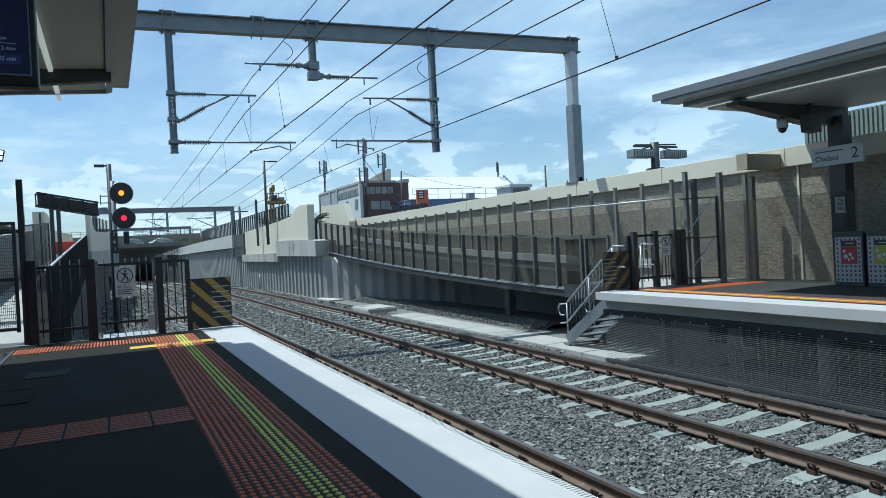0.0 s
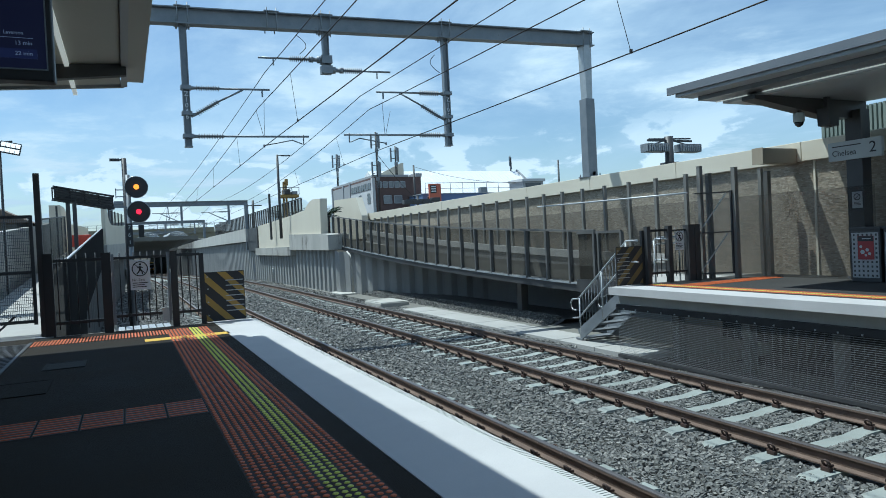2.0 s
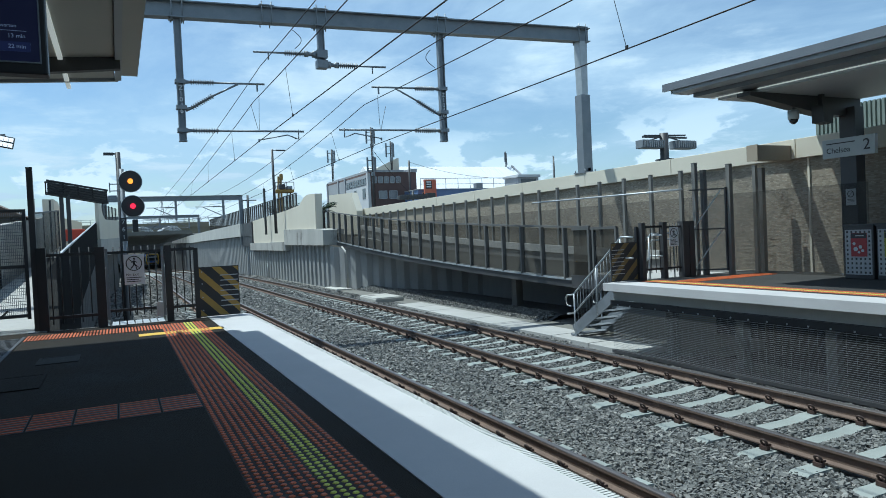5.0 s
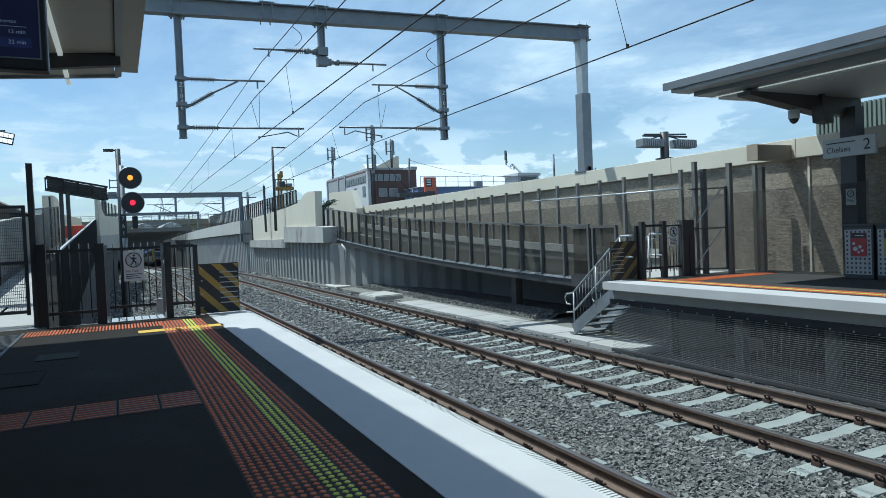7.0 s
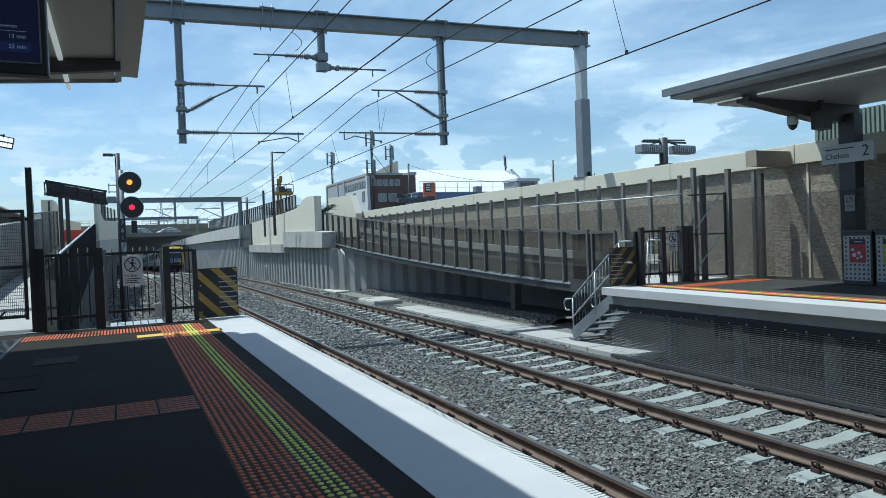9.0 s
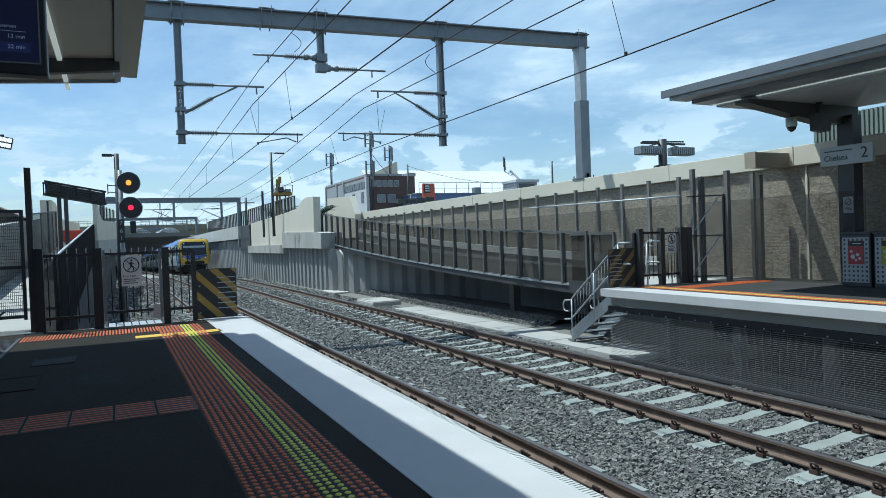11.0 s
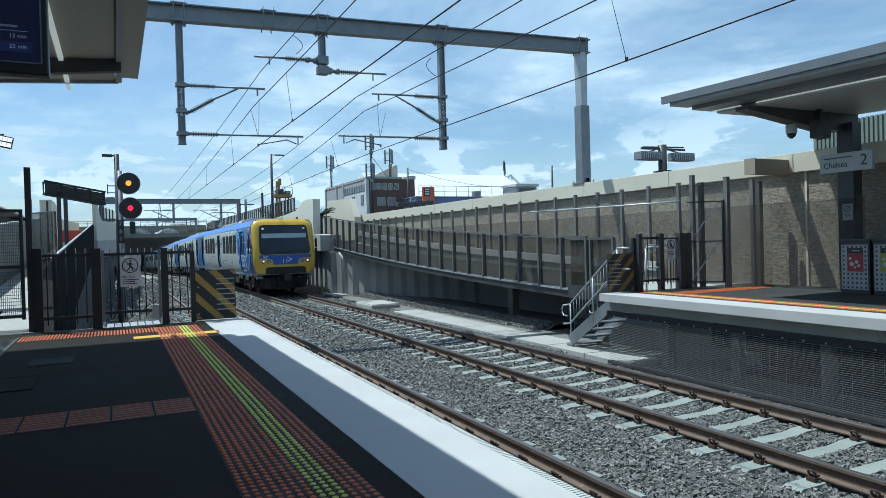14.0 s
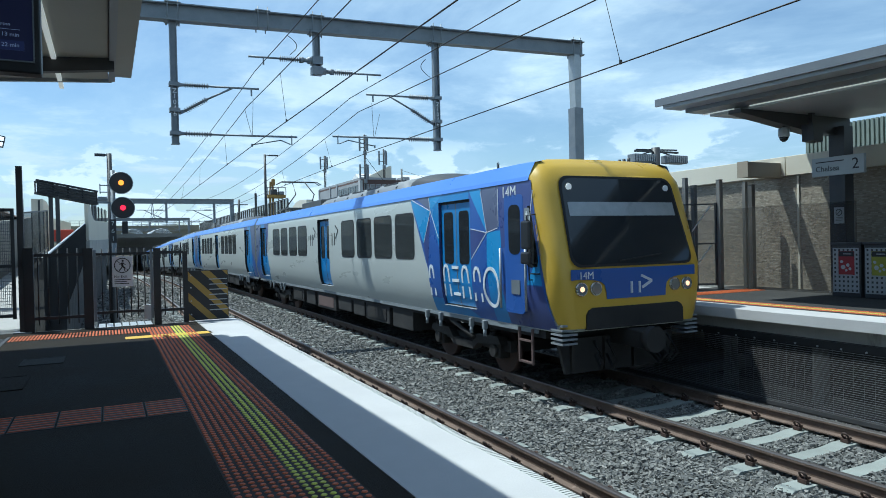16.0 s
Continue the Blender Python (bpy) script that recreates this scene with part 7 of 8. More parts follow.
            sd = d.cross(Vector((0, 0, 1)))
            for p, q in zip(pts, pts[1:]):
                for m in range(3):
                    u = p.lerp(q, m / 3)
                    for g in (-1, 1):
                        tip = u + sd * g * 0.16 * s + d * 0.1 * s - Vector((0, 0, 0.05 * s))
                        w = d * 0.045 * s
                        bm.faces.new([bm.verts.new(v) for v in (u - w, u + w, tip)])
        part("crown", bm, "leaf", t)
    palm(10.8, 38.6, 2.0, 1.05, 1)
    palm(11.0, 40.2, 2.0, 1.15, 2)
    palm(11.9, 55.0, 2.0, 1.7, 3)
    # parked cars seen over the wall
    for x, y in ((20.5, 55), (23.5, 58)):
        k = thing("parked_car", "white parked car beyond the wall", "car", (x, y, 1.75), "parked cars")
        bm = bmesh.new()
        prism(bm, [(-2.1, 0.35), (-2.1, 0.8), (-1.3, 0.95), (-0.7, 1.42), (0.9, 1.42), (1.6, 0.95), (2.1, 0.85), (2.1, 0.35)], "y", -0.85, 0.85)
        part("body", bm, "white_vinyl", k)
        part("glass", made(prism, [(-1.15, 0.97), (-0.65, 1.36), (0.85, 1.36), (1.4, 0.97)], "y", -0.86, 0.86), "lens_dark", k)
        for dx in (-1.3, 1.3):
            for dy in (-0.8, 0.8):
                part("wheel", made(tube, [(dx, dy - 0.1, 0.32), (dx, dy + 0.1, 0.32)], 0.32, 14), "rubber", k)


town()


def far_bridge():
    b = thing("road_bridge", "grey concrete road bridge far down the cutting", "bridge", kind="structure")
    part("deck", bx(-30, 30, 190, 200, 4.4, 6.0), "bridge_olive", b)
    part("parapet", bx(-30, 22, 189.6, 190, 5.8, 7.2), "bridge_olive", b)
    for k in range(27):
        part("rail_post", bx(-30 + 2 * k - 0.06, -30 + 2 * k + 0.06, 189.7, 189.9, 7.2, 8.5), "galv_dark", b)
    for z in (7.9, 8.45):
        part("hand_rail", bx(-30, 22, 189.75, 189.85, z, z + 0.08), "galv_dark", b)
    for x in (-4, 1.2, 12.5):
        part("pier", bx(x - 0.4, x + 0.4, 192, 198, -8, 4.4), "pier_dark", b)
    part("back_span", bx(-30, 30, 204, 204.5, 0.4, 4.4), "pier_dark", b)
    # slab added out of view to keep the sun off the distant train
    part("cover_slab", bx(-3, 14, 204.5, 460, 3.4, 4.0), "pier_dark", b)
    g = thing("pipe_bridge", "low steel struts and hoops spanning the cutting", "struts", kind="structure")
    for i in range(15):
        y = 112 + 5.2 * i
        z = 2.95 - 0.016 * (y - 112)
        part("strut", bx(-1.2, 10.4, y - 0.35, y + 0.35, z, z + 0.45), "bridge_grey", g)
    # strips added between the struts to shade the train below
    for i in range(14):
        ya, yb = 114.6 + 5.2 * i, 116.8 + 5.2 * i
        za, zb = 2.95 + 0.46 - 0.016 * (ya - 112), 2.95 + 0.46 - 0.016 * (yb - 112)
        part("cover_slab", made(prism, [(ya, za), (yb, zb), (yb, zb + 0.2), (ya, za + 0.2)], "x", -1.2, 10.4), "bridge_grey", g)
    for z in (3.9, 4.2, 4.5):
        part("guard_rail", bx(-1.2, 8.0, 118, 118.06, z, z + 0.06), "galv_dark", g)
    for k in range(9):
        part("guard_post", bx(-1.2 + 1.15 * k, -1.14 + 1.15 * k, 118, 118.06, 3.45, 4.5), "galv_dark", g)
    for x in (3.9, 8.5):
        for y in (128, 132, 136, 140, 144, 148):
            part("hoop", made(tube, [(x - 1.8, y, 3.1), (x - 1.7, y, 3.8), (x - 1.0, y, 4.4), (x, y, 4.65), (x + 1.0, y, 4.4), (x + 1.7, y, 3.8), (x + 1.8, y, 3.1)], 0.09, 8), "galv", g)
    for x in (-1.3, 10.5):
        part("strut_wall", bx(*sorted((x, x + (0.5 if x > 0 else -0.5))), 115, 190, -6, 2.0), "pier_dark", g)
    t = thing("tower", "thin lattice tower on the skyline", "tower", (18, 320, 0))
    part("lattice", made(lambda q: [bar(q, (-2, 0, 0), (0, 0, 22), 0.25), bar(q, (2, 0, 0), (0, 0, 22), 0.25)] + [bar(q, (-2 + 0.2 * i, 0, 2 * i), (2 - 0.2 * i, 0, 2 * i + 2), 0.15) for i in range(9)]), "galv_dark", t)


far_bridge()


# ================= train =================
HALF_W, CAR, ROOF = 1.52, 22.6, 3.74


def sl(s):
    return -CAR / 2 + s


def body_section(w=HALF_W):
    """Half outline of the car body from sill to roof crown: (x, z above rail)."""
    return [(w - 0.17, 1.0), (w - 0.105, 1.18), (w - 0.05, 1.38), (w - 0.014, 1.62), (w, 2.0), (w, 2.6), (w, 3.2), (w - 0.02, 3.42), (w - 0.14, 3.66), (w - 0.42, 3.72), (w - 0.9, 3.74), (0, 3.745)]


def full_section(w=HALF_W, zs=1.0):
    h = body_section(w)
    return [(-x, z) for x, z in h] + [(x, z) for x, z in h[-2::-1]]


def rounded(x0, x1, z0, z1, r, n=4):
    pts = []
    for cx, cz, a0 in ((x1 - r, z1 - r, 0), (x0 + r, z1 - r, 90), (x0 + r, z0 + r, 180), (x1 - r, z0 + r, 270)):
        for k in range(n + 1):
            a = radians(a0 + 90 * k / n)
            pts.append((cx + r * math.cos(a), cz + r * math.sin(a)))
    return pts


def side_panel(bm, side, outline, d0, d1):
    """A panel on a car side from an outline of (s, z), from d0 to d1 outside the side's plane."""
    prism(bm, [(sl(s), z) for s, z in outline], "x", side * (HALF_W + d0), side * (HALF_W + d1))


def car_window(parent, side, s0, s1, z0=2.06, z1=3.08):
    w = part("window", made(side_panel, side, rounded(s0, s1, z0, z1, 0.13), -0.02, 0.006), "rubber", parent, "dark side window with rounded corners")
    part("pane", made(side_panel, side, rounded(s0 + 0.035, s1 - 0.035, z0 + 0.035, z1 - 0.035, 0.1), 0.0, 0.009), "car_glass", w)


def sec_x(z):
    """Half width of the car body at a height."""
    h = body_section()
    for (xa, za), (xb, zb) in zip(h, h[1:]):
        if z <= zb:
            return xa + (xb - xa) * max(0.0, z - za) / (zb - za)
    return 0.0


def skin(bm, side, s0, s1, z0, z1, off):
    """A strip of the car side's curve, off outside it."""
    levels = [z0] + [z for z in (1.18, 1.38, 1.62, 2.0, 2.6) if z0 < z < z1] + [z1]
    sheet(bm, [[(side * (sec_x(z) + off), sl(s), z) for s in (s0, s1)] for z in levels])


DOOR_Z = (1.18, 3.2)


def car_door(parent, side, s0, s1, colour, depth=0.08, edge="rubber"):
    """Double sliding door set back in its opening."""
    z0, z1 = DOOR_Z
    d = part("door", made(skin, side, s0, s1, z0, z1, -depth - 0.006), "rubber", parent, "double sliding door set back in a dark rebate")
    levels = (1.18, 1.38, 1.62, 2.0, 2.6, 3.2)
    for s in (s0, s1):
        part("jamb", made(sheet, [[(side * sec_x(z), sl(s), z), (side * (sec_x(z) - depth), sl(s), z)] for z in levels]), edge, d)
    for z, name in ((z0, "threshold"), (z1, "lintel")):
        part(name, made(sheet, [[(side * (sec_x(z) + (0.03 if z == z0 else 0.0)), sl(s), z), (side * (sec_x(z) - depth), sl(s), z)] for s in (s0, s1)]), "galv" if z == z0 else "rubber", d)
    mid = (s0 + s1) / 2
    for a, b in ((s0 + 0.03, mid - 0.012), (mid + 0.012, s1 - 0.03)):
        leaf = part("leaf", made(skin, side, a, b, z0 + 0.03, z1 - 0.05, -depth), colour, d)
        part("door_glass", made(side_panel, side, rounded(a + 0.11, b - 0.11, 2.0, z1 - 0.2, 0.08), -depth, -depth + 0.006), "lens_dark", leaf)
    part("centre_seal", made(skin, side, mid - 0.012, mid + 0.012, z0 + 0.03, z1 - 0.05, -depth + 0.004), "galv_dark", d)


def bogie(parent, s):
    b = part("bogie", bx(-1.05, 1.05, sl(s) - 1.55, sl(s) + 1.55, 0.42, 0.62), "train_under", parent, "dark bogie frame")
    for ds in (-1.15, 1.15):
        for x in (-0.85, 0.85):
            part("wheel", made(tube, [(x - 0.07, sl(s + ds), 0.42), (x + 0.07, sl(s + ds), 0.42)], 0.42, 22), "clip", b)
        for sx in (-1, 1):
            bm = bx(sx * 1.02 - 0.12, sx * 1.02 + 0.12, sl(s + ds) - 0.16, sl(s + ds) + 0.16, 0.28, 0.58, bevel=0.03)
            tube(bm, [(sx * 1.12, sl(s + ds), 0.42), (sx * 1.2, sl(s + ds), 0.42)], 0.11, 12)
            part("axle_box", bm, "train_kit", b)
            bm = bmesh.new()
            for k in range(4):
                tube(bm, [(sx * 1.1, sl(s + ds) + 0.05, 0.6 + 0.09 * k), (sx * 1.1, sl(s + ds) + 0.05, 0.65 + 0.09 * k)], 0.1, 10)
            tube(bm, [(sx * 1.1, sl(s + ds) + 0.05, 0.58), (sx * 1.1, sl(s + ds) + 0.05, 0.98)], 0.06, 8)
            part("spring", bm, "train_kit", b)
    for sx in (-1, 1):
        part("side_frame", made(prism, [(sl(s) - 1.45, 0.56), (sl(s) - 1.35, 0.7), (sl(s) - 0.6, 0.68), (sl(s) - 0.4, 0.5), (sl(s) + 0.4, 0.5), (sl(s) + 0.6, 0.68), (sl(s) + 1.35, 0.7), (sl(s) + 1.45, 0.56), (sl(s) + 0.6, 0.5), (sl(s) + 0.4, 0.36), (sl(s) - 0.4, 0.36), (sl(s) - 0.6, 0.5)], "x", *sorted((sx * 1.02, sx * 1.2))), "train_kit", b)
        part("damper", made(tube, [(sx * 1.25, sl(s) - 0.55, 0.6), (sx * 1.25, sl(s) + 0.35, 0.86)], 0.045, 8), "train_kit", b)
        for ds in (-1.25, -0.75, 0.55, 1.2):
            bm = bx(sx * 1.4 - 0.04, sx * 1.4 + 0.04, sl(s + ds) - 0.045, sl(s + ds) + 0.045, 0.84, 1.0, bevel=0.015)
            tube(bm, [(sx * 1.4, sl(s + ds), 0.86), (sx * 1.42, sl(s + ds) - 0.03, 0.72)], 0.035, 8)
            part("bracket", bm, "skirt", b, "pale cast bracket")


def underframe(parent, s0, s1):
    part("underframe", bx(-1.3, 1.3, sl(0.6), sl(CAR - 0.25), 0.86, 1.02), "train_under", parent)
    rng = random.Random(3)
    s = s0
    while s < s1 - 0.8:
        L = rng.uniform(0.9, 2.2)
        z = rng.uniform(0.32, 0.5)
        for sx in (-1, 1):
            e = part("equipment_box", bx(*sorted((sx * 0.5, sx * 1.3)), sl(s), sl(min(s + L, s1)), z, 0.88, bevel=0.02), "train_under", parent)
            if L > 1.4:
                part("cover", bx(*sorted((sx * 1.3, sx * 1.315)), sl(s + 0.2), sl(min(s + L, s1) - 0.2), z + 0.08, 0.8), "brick_brown" if L > 1.9 else "train_kit", e)
        s += L + rng.uniform(0.1, 0.4)


def roof_kit(parent, front):
    """Air conditioning fairings and, at the rear, the pantograph."""
    def hump(s0, s1, hw, h, lead, tail):
        bm = bmesh.new()
        rows = []
        for s, k in ((s0, 0.0), (s0 + lead * 0.5, 0.62), (s0 + lead, 0.97), (s0 + lead + 0.15, 1.0), (s1 - tail - 0.1, 1.0), (s1 - tail, 0.95), (s1, 0.0)):
            rows.append([(hw * math.cos(a), sl(s), 3.69 + (0.1 + h) * k * math.sin(a) ** 0.7 + 0.02) for a in (math.pi * q / 12 for q in range(13))])
        sheet(bm, rows)
        for f in bm.faces:
            f.smooth = True
        return bm
    f = part("air_conditioner", hump(6.4, 13.6, 1.12, 0.22, 0.3, 0.5), "train_roof", parent, "rounded grey roof fairing")
    for i in range(5):
        y = sl(7.2 + 1.25 * i)
        for sx in (-1, 1):
            part("louvre", made(bar, (sx * 1.0, y, 3.86), (sx * 1.0, y + 0.9, 3.86), 0.06, 0.09), "charcoal", f)
            part("fairing_rib", made(bar, (sx * 1.13, y - 0.16, 3.76), (sx * 0.86, y - 0.16, 3.96), 0.035, 0.03), "charcoal", f)
    part("vent_hood", hump(4.5, 6.5, 1.0, 0.24, 1.5, 0.1), "charcoal", parent, "dark sloping roof hood")
    part("roof_box", bx(-0.8, 0.8, sl(14.6), sl(17.2), 3.7, 4.0, bevel=0.04), "charcoal", parent)
    part("roof_walk", bx(-0.25, 0.25, sl(1.4), sl(4.6), 3.73, 3.78), "train_roof", parent)
    if front:
        p = part("pantograph", bx(-0.8, 0.8, sl(19.4), sl(21.2), 3.92, 3.98), "charcoal", parent, "folding pantograph on the roof")
        for x in (-0.55, 0.55):
            part("arm", made(tube, [(x, sl(21.0), 3.98), (x * 0.7, sl(19.7), 4.55), (x * 0.5, sl(20.7), 5.12)], 0.025, 6), "charcoal", p)
        bm = bmesh.new()
        for dy in (-0.15, 0.15):
            tube(bm, [(-0.95, sl(20.7) + dy, 5.02), (-0.75, sl(20.7) + dy, 5.14), (0.75, sl(20.7) + dy, 5.14), (0.95, sl(20.7) + dy, 5.02)], 0.02, 6)
        part("pan_head", bm, "charcoal", p)
        for x in (-0.6, 0.6):
            for s in (19.6, 21.0):
                part("roof_insulator", made(tube, [(x, sl(s), 3.7), (x, sl(s), 3.93)], 0.07, 8), "insulator", p)
        for s in (3.3, 3.42, 3.54):
            part("horn", made(tube, [(0.9, sl(s) - 2.2, 3.74), (0.9, sl(s) - 2.2, 3.84)], 0.03, 6), "charcoal", parent)


def triangle(parent, side, pts, colour, lift, holes=()):
    """A facet of coloured vinyl that follows the side's curve, cut out at the doors."""
    bm = bmesh.new()
    bm.faces.new([bm.verts.new((0, sl(s), z)) for s, z in pts])

    def cut(at, normal):
        bmesh.ops.bisect_plane(bm, geom=list(bm.verts) + list(bm.edges) + list(bm.faces), plane_co=at, plane_no=normal)
    for z in (1.18, 1.38, 1.62, 2.0, 3.2):
        cut((0, 0, z), (0, 0, 1))
    for a, b in holes:
        for s in (a, b):
            cut((0, sl(s), 0), (0, 1, 0))
    gone = [f for f in bm.faces for c in (f.calc_center_median(),) if any(sl(a) < c.y < sl(b) and DOOR_Z[0] < c.z < DOOR_Z[1] for a, b in holes)]
    bmesh.ops.delete(bm, geom=gone, context="FACES")
    for v in bm.verts:
        v.co.x = side * (sec_x(v.co.z) + lift)
    for f in bm.faces:
        f.smooth = True
    if bm.faces:
        part("livery_panel", bm, colour, parent)
    else:
        bm.free()


WINDOWS = ((5.12, 6.2), (6.4, 7.57), (7.77, 8.88), (9.09, 10.2), (13.91, 15.07), (15.26, 16.35), (16.61, 17.66), (17.88, 19.03))


def body_shell(parent, s0, s1, cab, doors):
    bm = bmesh.new()
    sec = full_section()
    low = [(x, 3.42 + 0.95 * (z - 3.42) if z > 3.42 else z) for x, z in sec] if cab else sec
    first = [(x * 0.992, sl(s0 if not cab else 0.13 + 0.55 * (max(z, 1.06) - 1.06) / 2.3), z - (0.012 if cab and z > 3 else 0.0)) for x, z in low]
    stations = sorted([s0 + 0.6, s1] + [s for d in doors for s in d])
    rows = [[bm.verts.new(v) for v in first]] + [[bm.verts.new((x, sl(s), z)) for x, z in sec] for s in stations]
    opening = {1, 2, 3, 4, 5, 16, 17, 18, 19, 20}
    for i, (ra, rb) in enumerate(zip(rows, rows[1:])):
        at_door = i > 0 and any(stations[i - 1] == d[0] for d in doors)
        for j in range(len(sec) - 1):
            if not (at_door and j in opening):
                bm.faces.new((ra[j], ra[j + 1], rb[j + 1], rb[j])).smooth = True
    bm.faces.new([bm.verts.new(p) for p in first])
    bm.faces.new([bm.verts.new((x, sl(s1), z)) for x, z in sec])
    body = part("body", bm, "train_white", parent, "white painted car body")
    for sx in (-1, 1):
        bm = bmesh.new()
        h = [(HALF_W + 0.004, 3.36), (HALF_W - 0.016, 3.43), (HALF_W - 0.135, 3.668), (HALF_W - 0.3, 3.70)]
        sheet(bm, [[(sx * x, sl(s), z if z < 3.42 or not q else 3.42 + 0.95 * (z - 3.42)) for x, z in h] for s, q in ((s0 + (0.12 if cab else 0.0), cab), (s0 + 0.6, False), (s1, False))])
        part("cantrail_stripe", bm, "tr_peri", parent, "bright blue stripe along the roof edge")
    bm = bmesh.new()
    for sx in (-1, 1):
        box(bm, *sorted((sx * 1.32, sx * 1.36)), sl(s0 + 0.2), sl(s1), 0.93, 1.0)
    part("sill_strip", bm, "skirt", parent)
    return body


def nose(parent):
    """Raked yellow cab front."""
    def face(z):
        return 0.0 if z < 2.0 else 0.46 * (z - 2.0) / 1.5
    w = HALF_W
    sec = full_section()
    half = len(sec) // 2

    def ring(inset, ahead):
        pts = []
        for x, z in sec:
            z = z if z < 3.42 else 3.42 + 0.95 * (z - 3.42)
            zz = max(z, 1.06) - inset * max(0.0, z - 2.4) / 1.44
            back = 0.12 + 0.55 * (zz - 1.06) / 2.3
            s = back if ahead is None else min(face(zz) + ahead + (0.1 * (zz - 3.3) ** 2 / 0.25 if zz > 3.3 else 0.0), back - 0.004)
            grow = 1.002 if ahead is None else 1.0
            pts.append((x * grow * (1 - inset / w), sl(s), zz + (0.004 if z > 3.3 else 0.0)))
        return pts
    bm = bmesh.new()
    loops = [ring(0.0, None), ring(0.0, 0.26), ring(0.03, 0.14), ring(0.09, 0.06), ring(0.18, 0.015), ring(0.3, 0.0)]
    sheet(bm, loops)
    last = loops[-1]
    sheet(bm, [[last[k], tuple(0.5 * (a + b) for a, b in zip(last[k], (0, last[k][1] - 0.05, last[k][2]))), (0, last[k][1] - 0.03, last[k][2]), tuple(0.5 * (a + b) for a, b in zip(last[-1 - k], (0, last[k][1] - 0.05, last[k][2]))), last[-1 - k]] for k in range(half)])
    for f in bm.faces:
        f.smooth = True
    n = part("cab_front", bm, "tr_yellow", parent, "yellow moulded cab front")

    def on_face(x, z, lift):
        return (x, sl(face(z) - 0.03 * (1 - abs(x) / w) - lift - (0.03 if abs(x) < 1.0 else 0.0) * 0), z)

    def plate(outline, material, lift, name, label="", par=None):
        bm = bmesh.new()
        top = [bm.verts.new(on_face(x, z, lift)) for x, z in outline]
        low = [bm.verts.new(on_face(x, z, -0.03)) for x, z in outline]
        bm.faces.new(top)
        k = len(outline)
        for i in range(k):
            bm.faces.new((top[i], top[(i + 1) % k], low[(i + 1) % k], low[i]))
        return part(name, bm, material, par or n, label)
    # windscreen as a fan of strips that follow the rake
    def screen(hw_top, hw_bot, z0, z1, lift, material, name, label):
        bm = bmesh.new()
        rows = []
        r = 0.17
        H = z1 - z0
        steps = [0, 0.012, 0.05, 0.11, 0.17] + [0.17 + (H - 0.34) * q / 6 for q in range(1, 7)] + [H - 0.11, H - 0.05, H - 0.012, H]
        for dz in steps:
            z = z0 + dz
            hw = hw_bot + (hw_top - hw_bot) * dz / H
            e = max(0.0, r - min(dz, H - dz))
            inset = r - math.sqrt(max(0.0, r * r - e * e))
            rows.append([on_face(x, z, lift) for x in (-hw + inset, -hw * 0.5, 0, hw * 0.5, hw - inset)])
        sheet(bm, rows)
        return part(name, bm, material, n, label)
    screen(1.16, 1.24, 1.99, 3.42, 0.02, "rubber", "windscreen_seal", "")
    glass = screen(1.12, 1.2, 2.03, 3.38, 0.028, "lens_dark", "windscreen", "dark raked windscreen")
    bm = bmesh.new()
    sheet(bm, [[on_face(x, z, 0.031) for x in (-1.08, 0, 1.08)] for z in (2.78, 3.0)])
    part("sun_blind", bm, "galv", glass, "pale grey blind band")
    bm = bmesh.new()
    low_edge = ((1.26, 1.8), (1.1, 1.805), (0.95, 1.8), (0.8, 1.785), (0.7, 1.755), (0.63, 1.7), (0.605, 1.6), (0.6, 1.49), (0.3, 1.49))
    sheet(bm, [[on_face(x, 1.96, 0.022), on_face(x, z, 0.022)] for x, z in [(-x, z) for x, z in low_edge] + [(0, 1.49)] + list(low_edge[::-1])])
    part("blue_panel", bm, "tr_blue", n, "royal blue band below the windscreen")
    plate([(-0.98, 1.04), (-0.98, 1.26), (-0.94, 1.33), (-0.86, 1.37), (0.86, 1.37), (0.94, 1.33), (0.98, 1.26), (0.98, 1.04)], "train_under", 0.025, "bumper_recess", "dark recess above the coupler")
    for sx in (-1, 1):
        for x, lit in ((1.07, True), (0.8, False)):
            bm = bmesh.new()
            c = Vector(on_face(sx * x, 1.66, 0.0))
            tube(bm, [c + Vector((0, 0.02, 0)), c + Vector((0, -0.04, 0))], 0.105, 18)
            lamp = part("headlamp", bm, "chrome", n, "round headlamp")
            bm = bmesh.new()
            tube(bm, [c + Vector((0, -0.04, 0)), c + Vector((0, -0.05, 0))], 0.085 if not lit else 0.04, 16)
            part("lens", bm, "headlamp" if lit else "lamp_glass", lamp)
            if lit:
                bm = bmesh.new()
                tube(bm, [c + Vector((0, -0.041, 0)), c + Vector((0, -0.044, 0))], 0.088, 16)
                part("reflector", bm, "galv_dark", lamp)
        c = Vector(on_face(sx * 1.0, 3.24, 0.03))
        part("marker_lamp", made(tube, [c, c + Vector((0, -0.012, 0))], 0.055, 12), "marker" if sx < 0 else "white_vinyl", glass, "small round lamp behind the glass")
    # logo as a plain chevron and bars, fleet number in figures
    bm = bmesh.new()
    p = [Vector(on_face(x, z, 0.024)) for x, z in ((0.08, 1.83), (0.3, 1.74), (0.1, 1.64))]
    bar(bm, p[0], p[1], 0.03, 0.04)
    bar(bm, p[1], p[2], 0.03, 0.04)
    for x in (-0.12, 0.04):
        bar(bm, on_face(x, 1.56, 0.024), on_face(x, 1.74, 0.024), 0.03, 0.04)
    part("chevron_mark", bm, "white_vinyl", n, "white chevron and bars")
